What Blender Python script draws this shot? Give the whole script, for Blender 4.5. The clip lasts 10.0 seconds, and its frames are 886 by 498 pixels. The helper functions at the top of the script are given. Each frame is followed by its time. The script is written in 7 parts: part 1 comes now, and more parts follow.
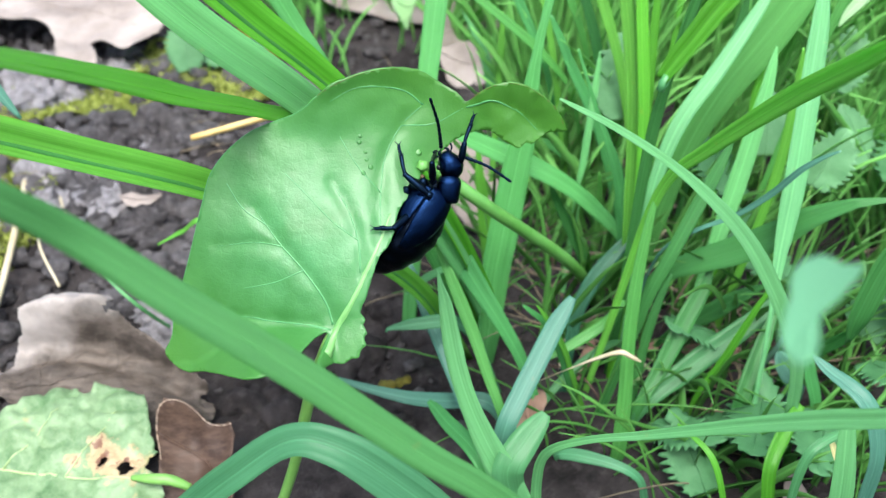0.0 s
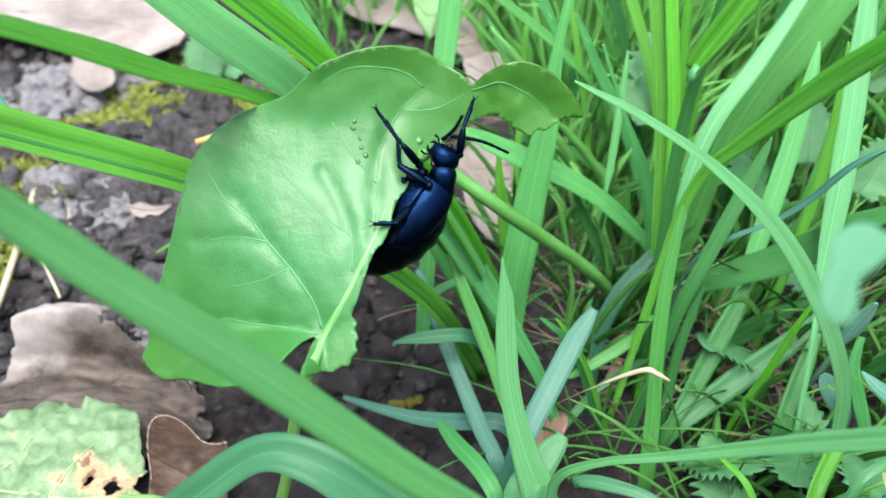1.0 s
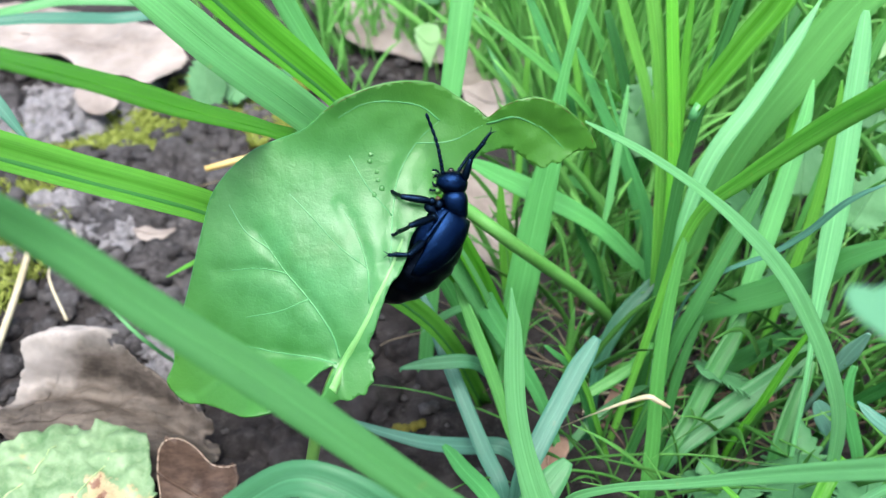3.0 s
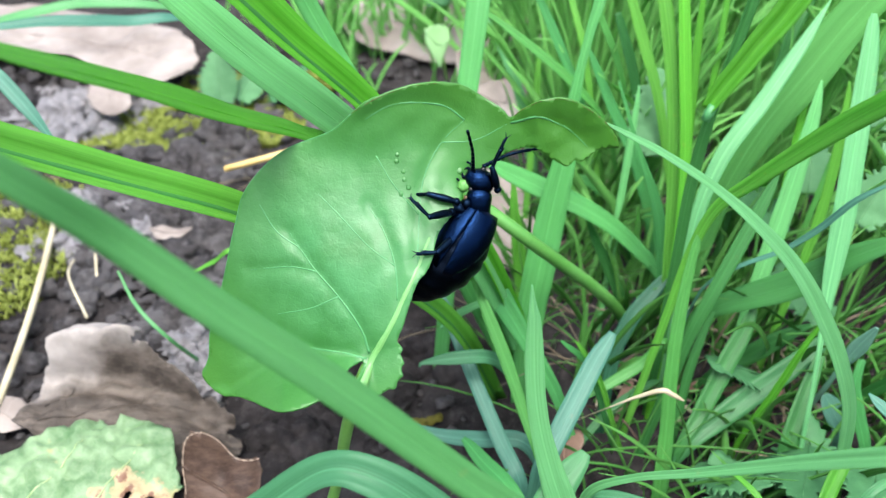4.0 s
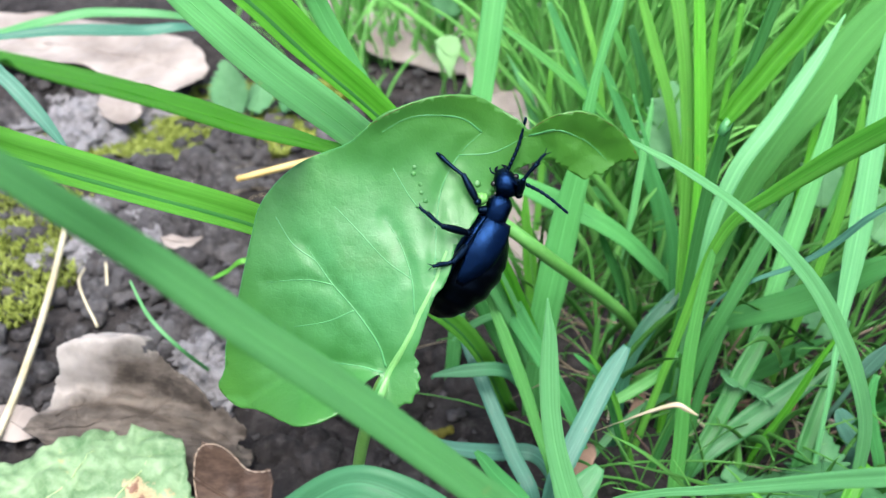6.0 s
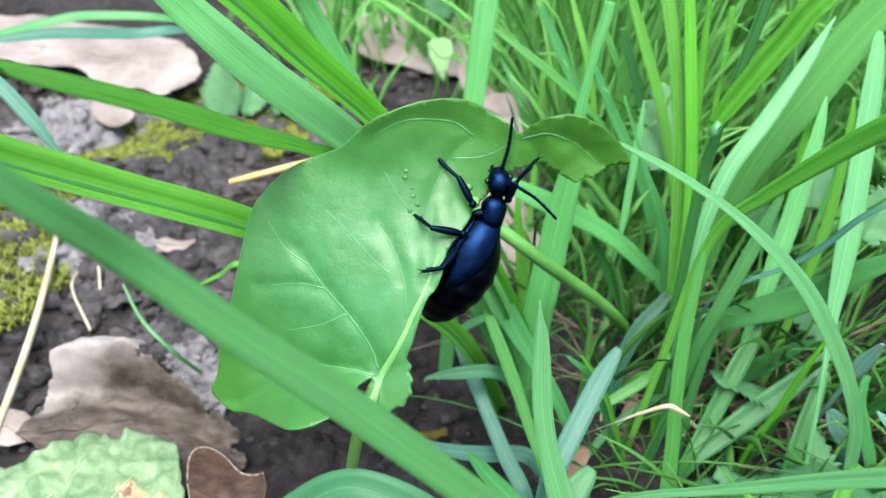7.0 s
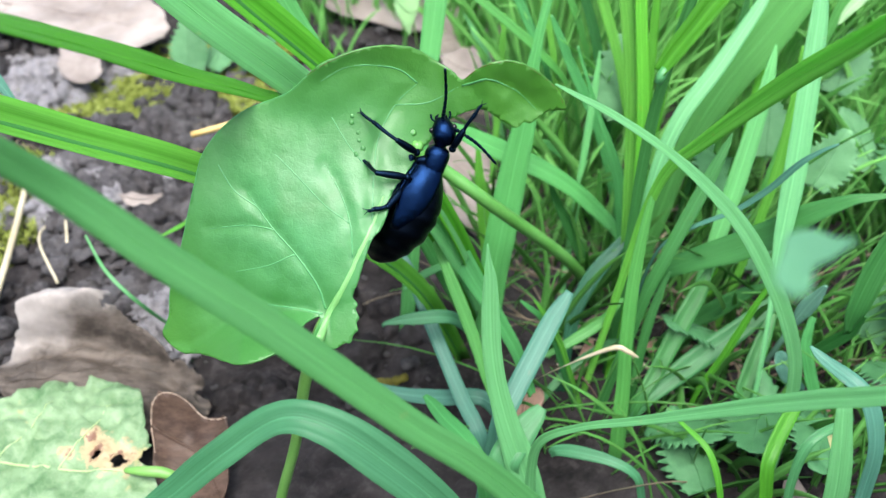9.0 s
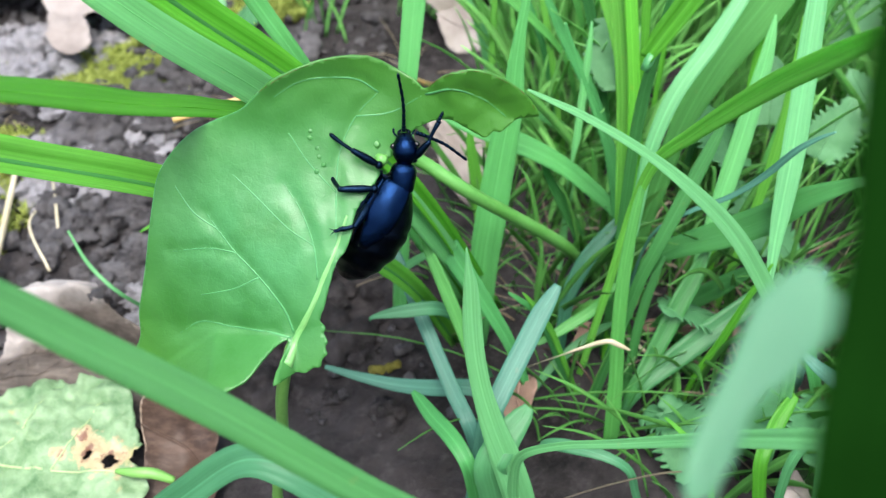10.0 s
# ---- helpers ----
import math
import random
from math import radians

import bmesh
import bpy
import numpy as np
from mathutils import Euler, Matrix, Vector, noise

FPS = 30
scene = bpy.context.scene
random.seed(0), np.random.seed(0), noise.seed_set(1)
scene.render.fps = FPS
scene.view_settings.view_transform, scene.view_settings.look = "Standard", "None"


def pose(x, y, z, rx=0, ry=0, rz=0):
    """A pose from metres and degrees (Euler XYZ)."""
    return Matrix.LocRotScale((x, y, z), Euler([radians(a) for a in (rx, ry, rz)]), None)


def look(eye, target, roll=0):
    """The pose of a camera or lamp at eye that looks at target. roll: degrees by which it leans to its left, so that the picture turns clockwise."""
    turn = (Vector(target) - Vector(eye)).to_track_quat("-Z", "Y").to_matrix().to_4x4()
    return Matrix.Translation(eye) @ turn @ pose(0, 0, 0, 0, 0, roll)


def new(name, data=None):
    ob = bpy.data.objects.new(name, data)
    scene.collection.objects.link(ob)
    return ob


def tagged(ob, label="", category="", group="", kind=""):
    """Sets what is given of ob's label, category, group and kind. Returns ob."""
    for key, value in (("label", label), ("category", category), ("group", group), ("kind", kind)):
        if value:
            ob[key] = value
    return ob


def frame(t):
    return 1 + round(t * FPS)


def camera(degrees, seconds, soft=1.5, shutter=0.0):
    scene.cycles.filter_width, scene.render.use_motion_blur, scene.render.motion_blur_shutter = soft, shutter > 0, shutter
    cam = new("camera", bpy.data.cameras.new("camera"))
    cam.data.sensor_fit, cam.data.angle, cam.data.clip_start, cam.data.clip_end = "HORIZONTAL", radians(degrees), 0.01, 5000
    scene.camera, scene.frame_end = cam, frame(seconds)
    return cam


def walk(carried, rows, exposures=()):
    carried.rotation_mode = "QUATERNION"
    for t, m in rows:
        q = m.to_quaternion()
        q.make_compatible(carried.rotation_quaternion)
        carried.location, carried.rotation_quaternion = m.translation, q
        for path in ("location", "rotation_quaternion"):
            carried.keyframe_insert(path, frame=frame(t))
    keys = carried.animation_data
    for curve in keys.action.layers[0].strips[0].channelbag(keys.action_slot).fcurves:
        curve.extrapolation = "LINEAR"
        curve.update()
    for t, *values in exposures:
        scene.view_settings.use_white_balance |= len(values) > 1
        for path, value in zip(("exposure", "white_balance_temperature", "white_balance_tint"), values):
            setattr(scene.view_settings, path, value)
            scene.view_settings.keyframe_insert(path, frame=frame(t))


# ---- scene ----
cam = camera(50.6, 10.0, soft=1.3)
METRES, EYE, TILT, LEAN, TURN = 0.085, 0.173, -40.0, 0.0, 0.0
ROWS = [
    (0.0, 0.0, 0.0, 0.0, 0.0, 0.0, -0.0),
    (0.5, 0.028, 0.1322, -0.0424, 1.9, 1.26, -0.2),
    (1.0, 0.0652, 0.173, -0.0616, 2.41, 2.05, -0.54),
    (1.5, 0.094, 0.1581, -0.0696, 2.39, 2.47, -0.67),
    (2.0, 0.116, 0.1473, -0.0762, 2.08, 2.74, -0.87),
    (2.5, 0.0713, 0.1412, -0.0522, 1.61, 3.2, -1.03),
    (4.0, -0.0369, 0.0533, -0.042, 1.29, 3.01, -0.8),
    (4.5, -0.0235, 0.0615, -0.0504, 0.96, 3.23, -0.78),
    (5.0, 0.015, 0.0563, -0.0491, 0.67, 3.4, -0.64),
    (5.5, -0.0103, 0.0693, -0.0475, 1.04, 3.36, -1.11),
    (6.0, -0.0635, 0.0556, -0.0325, 1.44, 3.51, -1.17),
    (7.5, -0.0503, 0.0471, -0.0285, 0.87, 3.56, -0.77),
    (8.0, -0.0257, 0.0378, -0.0336, 0.63, 3.52, -0.61),
    (8.5, -0.0046, 0.0596, -0.0447, 0.22, 2.72, -0.52),
    (9.0, 0.0219, 0.0078, -0.0709, 0.36, 1.37, -0.49),
    (9.5, 0.0542, -0.0226, 0.0113, 1.02, -0.8, -0.36),
    (10.0, 0.1213, 0.0768, 0.0956, 1.91, -3.22, 0.97),
]
walk(cam, [(t, pose(0, 0, EYE, TILT, LEAN, TURN) @ pose(METRES * x, METRES * y, METRES * z, 90 + pitch, roll, yaw)) for t, x, y, z, yaw, pitch, roll in ROWS])

# a phone's small open lens: sharp at the beetle, soft near and far
cam.data.dof.use_dof = True
cam.data.dof.focus_distance, cam.data.dof.aperture_fstop = 0.150, 30.0

# ---- daylight: bright overcast sky with a wide, weak sun ----
world = bpy.data.worlds.new("sky")
scene.world = world
world.use_nodes = True
wn = world.node_tree
sky = wn.nodes.new("ShaderNodeTexSky")
sky.sky_type, sky.sun_disc = "NISHITA", False
sky.sun_elevation, sky.sun_rotation = radians(70), radians(180)
sky.air_density, sky.dust_density, sky.ozone_density = 1.0, 4.0, 1.0
wn.nodes["Background"].inputs["Strength"].default_value = 0.15
scene.view_settings.exposure = 1.27
wn.links.new(sky.outputs["Color"], wn.nodes["Background"].inputs["Color"])
sun = new("sun", bpy.data.lights.new("sun", "SUN"))
sun.data.energy, sun.data.angle, sun.data.color = 2.6, radians(40), (0.93, 0.97, 1.0)
sun.matrix_world = look((0.0, -0.36, 1.0), (0, 0, 0))

# ---- materials ----
MM = 0.001


class Nodes:
    """A material's node tree with short ways to add and join nodes."""

    def __init__(self, name):
        self.mat = bpy.data.materials.new(name)
        self.mat.use_nodes = True
        self.tree = self.mat.node_tree
        self.bsdf = self.tree.nodes["Principled BSDF"]
        self.out = self.tree.nodes["Material Output"]

    def add(self, kind, **values):
        n = self.tree.nodes.new(kind)
        for key, value in values.items():
            n.inputs[key.replace("_", " ")].default_value = value
        return n

    def link(self, a, b):
        self.tree.links.new(a, b)

    def coords(self, space="Object"):
        return self.add("ShaderNodeTexCoord").outputs[space]

    def noise(self, vec, scale, detail=4.0, rough=0.6):
        n = self.add("ShaderNodeTexNoise", Scale=scale, Detail=detail, Roughness=rough)
        self.link(vec, n.inputs["Vector"])
        return n.outputs["Fac"]

    def ramp(self, fac, stops):
        n = self.add("ShaderNodeValToRGB")
        while len(n.color_ramp.elements) < len(stops):
            n.color_ramp.elements.new(0.5)
        for e, (p, c) in zip(n.color_ramp.elements, stops):
            e.position, e.color = p, (*c, 1)
        self.link(fac, n.inputs["Fac"])
        return n.outputs["Color"]

    def mix(self, fac, a, b, blend="MIX"):
        n = self.tree.nodes.new("ShaderNodeMix")
        n.data_type, n.blend_type = "RGBA", blend
        for value, socket in ((fac, n.inputs[0]), (a, n.inputs[6]), (b, n.inputs[7])):
            if hasattr(value, "node"):
                self.link(value, socket)
            else:
                socket.default_value = value if isinstance(value, float) else (*value, 1)
        return n.outputs[2]

    def math(self, op, a, b=0.0):
        n = self.tree.nodes.new("ShaderNodeMath")
        n.operation = op
        for value, socket in zip((a, b), n.inputs):
            if hasattr(value, "node"):
                self.link(value, socket)
            else:
                socket.default_value = value
        return n.outputs[0]

    def bump(self, height, strength, distance=0.0003):
        n = self.add("ShaderNodeBump", Strength=strength, Distance=distance)
        self.link(height, n.inputs["Height"])
        return n.outputs["Normal"]

    def finish(self, color, rough, normal=None, spec=0.5, thin=0.0, thin_color=None):
        p = self.bsdf
        if hasattr(color, "node"):
            self.link(color, p.inputs["Base Color"])
        else:
            p.inputs["Base Color"].default_value = (*color, 1)
        if hasattr(rough, "node"):
            self.link(rough, p.inputs["Roughness"])
        else:
            p.inputs["Roughness"].default_value = rough
        p.inputs["Specular IOR Level"].default_value = spec
        if normal is not None:
            self.link(normal, p.inputs["Normal"])
        if thin:
            tr = self.add("ShaderNodeBsdfTranslucent")
            if thin_color is not None:
                self.link(thin_color, tr.inputs["Color"])
            else:
                self.link(color, tr.inputs["Color"])
            if normal is not None:
                self.link(normal, tr.inputs["Normal"])
            m = self.add("ShaderNodeMixShader", Fac=thin)
            self.link(p.outputs[0], m.inputs[1])
            self.link(tr.outputs[0], m.inputs[2])
            self.link(m.outputs[0], self.out.inputs["Surface"])
        return self.mat


def blade_mat(name, dark, light, rough=0.42, thin=0.42, spec=0.36, per_island=False, dead=False, lime=0.4):
    n = Nodes(name)
    obj, uv = n.coords("Object"), n.coords("UV")
    if per_island:
        rnd = n.add("ShaderNodeNewGeometry").outputs["Random Per Island"]
    else:
        rnd = n.add("ShaderNodeObjectInfo").outputs["Random"]
    sep = n.add("ShaderNodeSeparateXYZ")
    n.link(uv, sep.inputs[0])
    ribs = n.math("SINE", n.math("MULTIPLY", sep.outputs[0], 9.0))
    along = n.add("ShaderNodeMapping")
    along.inputs["Scale"].default_value = (5.0, 0.035, 1.0)
    n.link(uv, along.inputs["Vector"])
    shift = n.tree.nodes.new("ShaderNodeVectorMath")
    shift.operation = "ADD"
    place_at = n.add("ShaderNodeCombineXYZ")
    n.link(n.math("MULTIPLY", rnd, 50.0), place_at.inputs[2])
    n.link(along.outputs["Vector"], shift.inputs[0])
    n.link(place_at.outputs[0], shift.inputs[1])
    lines = n.noise(shift.outputs["Vector"], 1.0, 4.0, 0.65)
    patch = n.noise(obj, 90.0, 5.0)
    fine = n.noise(obj, 1400.0, 3.0)
    fac = n.math("ADD", n.math("MULTIPLY", rnd, 0.45), n.math("MULTIPLY", patch, 0.55))
    base = n.mix(fac, dark, light)
    stripe = n.math("ADD", n.math("MULTIPLY", ribs, 0.025), n.math("MULTIPLY", fine, 0.10))
    col = n.mix(stripe, base, tuple(c * 1.9 for c in light))
    col = n.mix(n.ramp(lines, [(0.40, (0, 0, 0)), (0.70, (0.40, 0.40, 0.40))]), col, tuple(c * 1.5 for c in light))
    col = n.mix(n.ramp(lines, [(0.28, (0.35, 0.35, 0.35)), (0.44, (0, 0, 0))]), col, tuple(c * 0.6 for c in dark))
    crease = n.math("ABSOLUTE", sep.outputs[0])
    col = n.mix(n.ramp(crease, [(0.05, (0.35, 0.35, 0.35)), (0.22, (0, 0, 0))]), col, tuple(c * 1.7 for c in light))
    spots = n.ramp(n.noise(obj, 420.0, 2.0), [(0.70, (0, 0, 0)), (0.76, (1, 1, 1))])
    col = n.mix(n.math("MULTIPLY", spots, 0.3), col, (light[0] * 2.0, light[1], light[2]))
    glow = col if dead else n.mix(lime, col, (0.12, 0.52, 0.03))
    height = n.math("ADD", n.math("MULTIPLY", lines, 0.55), n.math("MULTIPLY", fine, 0.5))
    rgh = n.math("ADD", n.math("MULTIPLY", patch, 0.25), rough - 0.12)
    return n.finish(col, rgh, n.bump(height, 0.16, 0.00025), spec, thin, glow)


G0 = blade_mat("bright_grass", (0.075, 0.290, 0.028), (0.130, 0.400, 0.052))
G1 = blade_mat("green_grass", (0.044, 0.230, 0.058), (0.082, 0.320, 0.095))
G2 = blade_mat("soft_green_grass", (0.072, 0.305, 0.074), (0.120, 0.400, 0.120))
G3 = blade_mat("pale_grass", (0.086, 0.305, 0.100), (0.132, 0.375, 0.145), lime=0.2)
G4 = blade_mat("bluish_grass", (0.055, 0.190, 0.130), (0.095, 0.262, 0.180), lime=0.08)
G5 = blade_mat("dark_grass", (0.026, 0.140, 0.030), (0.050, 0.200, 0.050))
# G7: lime green, lightened in colour so the folded blade looks lit
G7 = blade_mat("lightened_lime_grass", (0.095, 0.400, 0.026), (0.150, 0.500, 0.050), thin=0.5)
# G6: near-black green stands in for shade on the nearest blade
G6 = blade_mat("shade_painted_grass", (0.002, 0.012, 0.001), (0.003, 0.017, 0.002), thin=0.03, spec=0.0, rough=0.8)
# G8: deep green that also carries shade for blades low in the tuft
G8 = blade_mat("shade_green_grass", (0.028, 0.140, 0.030), (0.050, 0.200, 0.050), thin=0.35)
G9 = blade_mat("rich_green_grass", (0.052, 0.240, 0.016), (0.085, 0.310, 0.026))
G10 = blade_mat("blue_green_grass", (0.046, 0.195, 0.080), (0.080, 0.262, 0.122), lime=0.2)
G11 = blade_mat("mint_grass", (0.115, 0.385, 0.140), (0.175, 0.470, 0.200), lime=0.25)
G12 = blade_mat("fresh_grass", (0.130, 0.450, 0.130), (0.195, 0.540, 0.200), lime=0.35)
G13 = blade_mat("dull_green_grass", (0.064, 0.228, 0.050), (0.094, 0.300, 0.078), rough=0.62, spec=0.12)
G14 = blade_mat("sea_green_grass", (0.046, 0.190, 0.066), (0.078, 0.260, 0.100), lime=0.2)
G15 = blade_mat("dark_blue_green_grass", (0.022, 0.105, 0.055), (0.040, 0.150, 0.080), lime=0.15)
G16 = blade_mat("meadow_grass", (0.082, 0.290, 0.032), (0.130, 0.385, 0.058))
# G20: raised colour stands in for light missing at the slanting blade's angle
G20 = blade_mat("light_boosted_grass", (0.175, 0.550, 0.070), (0.240, 0.630, 0.110), thin=0.5)
G21 = blade_mat("plain_green_grass", (0.046, 0.192, 0.050), (0.078, 0.262, 0.078), lime=0.3)
G17 = blade_mat("stem_green_grass", (0.060, 0.255, 0.045), (0.095, 0.330, 0.075))
G18 = blade_mat("cool_green_grass", (0.040, 0.170, 0.052), (0.066, 0.230, 0.080), lime=0.2)
G19 = blade_mat("pale_blue_green_grass", (0.16, 0.36, 0.26), (0.22, 0.43, 0.32), lime=0.1)
YELLOW_BLADE = blade_mat("yellowing_blade", (0.30, 0.32, 0.09), (0.50, 0.48, 0.24), thin=0.3, lime=0.1)
YOUNG = blade_mat("young_leaf", (0.078, 0.240, 0.120), (0.108, 0.290, 0.152), thin=0.3, lime=0.15)
FILL = blade_mat("tuft_grass", (0.036, 0.185, 0.024), (0.290, 0.670, 0.185), per_island=True, thin=0.48)
# LOW: the tuft's low blades painted darker, in place of shade at the roots
LOW = blade_mat("shade_darkened_low_grass", (0.010, 0.052, 0.010), (0.085, 0.260, 0.050), per_island=True, thin=0.3)
PALE_BLADE = blade_mat("bleached_blade", (0.14, 0.30, 0.11), (0.23, 0.40, 0.18), thin=0.3, lime=0.1)
DEAD = blade_mat("dead_grass", (0.030, 0.022, 0.015), (0.200, 0.160, 0.105), per_island=True, thin=0.1, dead=True)


def leaf_mat(name, dark, light, vein, rough=0.38, thin=0.35, spec=0.5, scale=120.0, blotch=None, blotch_at=0.6, rot=(), relief=0.7, margin=None, streaks=None):
    n = Nodes(name)
    obj = n.coords("Object")
    big, mid, fine = n.noise(obj, scale, 4.0), n.noise(obj, scale * 4, 4.0), n.noise(obj, 2600.0, 3.0)
    col = n.mix(n.ramp(big, [(0.3, (0, 0, 0)), (0.7, (1, 1, 1))]), dark, light)
    cells = n.add("ShaderNodeTexVoronoi", Scale=scale * 4.5)
    cells.feature = "DISTANCE_TO_EDGE"
    n.link(obj, cells.inputs["Vector"])
    net = n.ramp(cells.outputs["Distance"], [(0.0, (1, 1, 1)), (0.09, (0, 0, 0))])
    col = n.mix(n.math("MULTIPLY", net, 0.10), col, vein)
    col = n.mix(n.math("MULTIPLY", fine, 0.12), col, vein)
    if streaks:
        stretch = n.add("ShaderNodeMapping")
        stretch.inputs["Scale"].default_value = (0.35, 1.6, 1.0)
        stretch.inputs["Rotation"].default_value = (0, 0, radians(35))
        n.link(obj, stretch.inputs["Vector"])
        grain = n.noise(stretch.outputs["Vector"], scale * 4, 6.0, 0.7)
        col = n.mix(n.ramp(grain, [(0.42, (0, 0, 0)), (0.64, (0.8, 0.8, 0.8))]), col, streaks)
    # tint growing away from a centre; carries painted light on LEAF and OAK
    if margin:
        tint, cx, cy, r0, r1 = margin
        away = n.tree.nodes.new("ShaderNodeVectorMath")
        away.operation = "DISTANCE"
        away.inputs[1].default_value = (cx * MM, cy * MM, 0)
        n.link(obj, away.inputs[0])
        ragged = n.math("ADD", away.outputs["Value"], n.math("MULTIPLY", n.math("SUBTRACT", big, 0.5), 0.022))
        ring = n.ramp(n.math("DIVIDE", ragged, r1 * MM), [(r0 / r1, (0, 0, 0)), (1.0, (0.85, 0.85, 0.85))])
        col = n.mix(ring, col, tint)
    if blotch:
        mask = n.ramp(n.noise(obj, scale * 0.7, 6.0), [(blotch_at, (0, 0, 0)), (blotch_at + 0.05, (1, 1, 1))])
        col = n.mix(mask, col, blotch)
    for x, y, r in rot:
        away = n.tree.nodes.new("ShaderNodeVectorMath")
        away.operation = "DISTANCE"
        away.inputs[1].default_value = (x * MM, y * MM, 0)
        n.link(obj, away.inputs[0])
        edge = n.math("ADD", n.math("DIVIDE", away.outputs["Value"], r * MM), n.math("MULTIPLY", n.math("SUBTRACT", mid, 0.5), 2.4))
        col = n.mix(n.ramp(edge, [(0.70, (1, 1, 1)), (1.10, (0, 0, 0))]), col, (0.40, 0.31, 0.17))
        col = n.mix(n.ramp(edge, [(0.26, (1, 1, 1)), (0.52, (0, 0, 0))]), col, (0.17, 0.08, 0.045))
    height = n.math("ADD", n.math("MULTIPLY", mid, relief), n.math("MULTIPLY", fine, 0.2))
    height = n.math("SUBTRACT", height, n.math("MULTIPLY", net, 0.05))
    rgh = n.math("ADD", n.math("MULTIPLY", mid, 0.22), rough - 0.1)
    glow = n.mix(0.45, col, (0.13, 0.56, 0.03)) if thin > 0.15 else col
    return n.finish(col, rgh, n.bump(height, 0.3, 0.0005), spec, thin, glow)


# pale centre imitates sky sheen; outer tint is part leaf colour, part hood shade
LEAF = leaf_mat("fresh_leaf", (0.029, 0.170, 0.027), (0.063, 0.268, 0.084), (0.10, 0.33, 0.11), rough=0.40, spec=0.60, thin=0.30, relief=0.55, margin=((0.057, 0.207, 0.016), 2.0, -1.0, 8.0, 34.0))
VEIN = leaf_mat("leaf_vein", (0.052, 0.245, 0.070), (0.080, 0.295, 0.105), (0.14, 0.38, 0.14), thin=0.2)
MIDRIB = leaf_mat("leaf_midrib", (0.115, 0.33, 0.080), (0.185, 0.42, 0.135), (0.24, 0.46, 0.18), thin=0.14)
RIM = leaf_mat("leaf_rim", (0.16, 0.05, 0.03), (0.12, 0.16, 0.04), (0.2, 0.1, 0.05), thin=0.1)
GREEN_STEM = leaf_mat("green_stem", (0.075, 0.270, 0.040), (0.120, 0.345, 0.075), (0.2, 0.42, 0.12), thin=0.14)
STALK = leaf_mat("plant_stalk", (0.115, 0.310, 0.050), (0.180, 0.400, 0.090), (0.27, 0.48, 0.14), thin=0.14)
DOCK = leaf_mat("worn_leaf", (0.026, 0.110, 0.022), (0.250, 0.370, 0.195), (0.40, 0.48, 0.30), rough=0.55, thin=0.14, relief=1.3, blotch=(0.34, 0.31, 0.14), blotch_at=0.63, rot=((7.4, -2.5, 4.2), (12.6, -4.6, 4.4), (5.5, 1.5, 2.6), (1.0, -2.5, 2.0)))
TOOTH = leaf_mat("toothed_leaf", (0.034, 0.135, 0.046), (0.070, 0.215, 0.080), (0.12, 0.28, 0.13), rough=0.6, thin=0.14, scale=200.0, spec=0.3)
PALE_TOOTH = leaf_mat("pale_toothed_leaf", (0.080, 0.235, 0.090), (0.142, 0.325, 0.148), (0.2, 0.4, 0.2), rough=0.6, thin=0.2, scale=200.0, spec=0.3)
# OAK: the pale outer ring paints the light on the rolled upper lobe
OAK = leaf_mat("dry_leaf", (0.020, 0.015, 0.011), (0.072, 0.057, 0.044), (0.15, 0.130, 0.112), rough=0.66, thin=0.04, scale=60.0, spec=0.25, relief=1.9, streaks=(0.140, 0.114, 0.092), margin=((0.40, 0.36, 0.33), 6.0, -22.0, 31.0, 41.0))
DRY = leaf_mat("bleached_leaf", (0.130, 0.100, 0.082), (0.380, 0.330, 0.295), (0.46, 0.40, 0.36), rough=0.6, thin=0.1, scale=40.0, spec=0.3)
BROWN = leaf_mat("brown_leaf", (0.020, 0.010, 0.006), (0.064, 0.037, 0.023), (0.16, 0.10, 0.07), rough=0.55, thin=0.05, scale=80.0, spec=0.3, streaks=(0.12, 0.076, 0.054))
TAN = leaf_mat("tan_leaf", (0.15, 0.085, 0.055), (0.33, 0.21, 0.15), (0.40, 0.28, 0.2), rough=0.6, thin=0.1, scale=90.0, spec=0.3)
LEAF_EDGE = leaf_mat("dry_leaf_edge", (0.28, 0.20, 0.14), (0.40, 0.31, 0.23), (0.45, 0.36, 0.27), rough=0.6, thin=0.05, spec=0.3)
PALE_VEIN = leaf_mat("pale_vein", (0.30, 0.42, 0.17), (0.40, 0.50, 0.24), (0.5, 0.58, 0.3), thin=0.1)
STRAW = leaf_mat("straw", (0.42, 0.35, 0.20), (0.58, 0.52, 0.37), (0.58, 0.5, 0.36), rough=0.5, thin=0.05, scale=150.0)


def soil_mat(name, dark, mid, pale, scale=1.0):
    n = Nodes(name)
    obj = n.coords("Object")
    a, b, c = n.noise(obj, 28.0 * scale, 5.0), n.noise(obj, 240.0 * scale, 6.0, 0.7), n.noise(obj, 2200.0, 4.0, 0.7)
    col = n.ramp(b, [(0.30, dark), (0.52, mid), (0.74, pale)])
    col = n.mix(n.ramp(a, [(0.40, (0, 0, 0)), (0.62, (0.55, 0.55, 0.55))]), col, pale)
    grit = n.ramp(c, [(0.60, (0, 0, 0)), (0.74, (1, 1, 1))])
    col = n.mix(n.math("MULTIPLY", grit, 0.35), col, tuple(min(1.0, v * 1.5) for v in pale))
    height = n.math("ADD", b, n.math("MULTIPLY", c, 0.45))
    return n.finish(col, 0.9, n.bump(height, 1.0, 0.0022), 0.2)


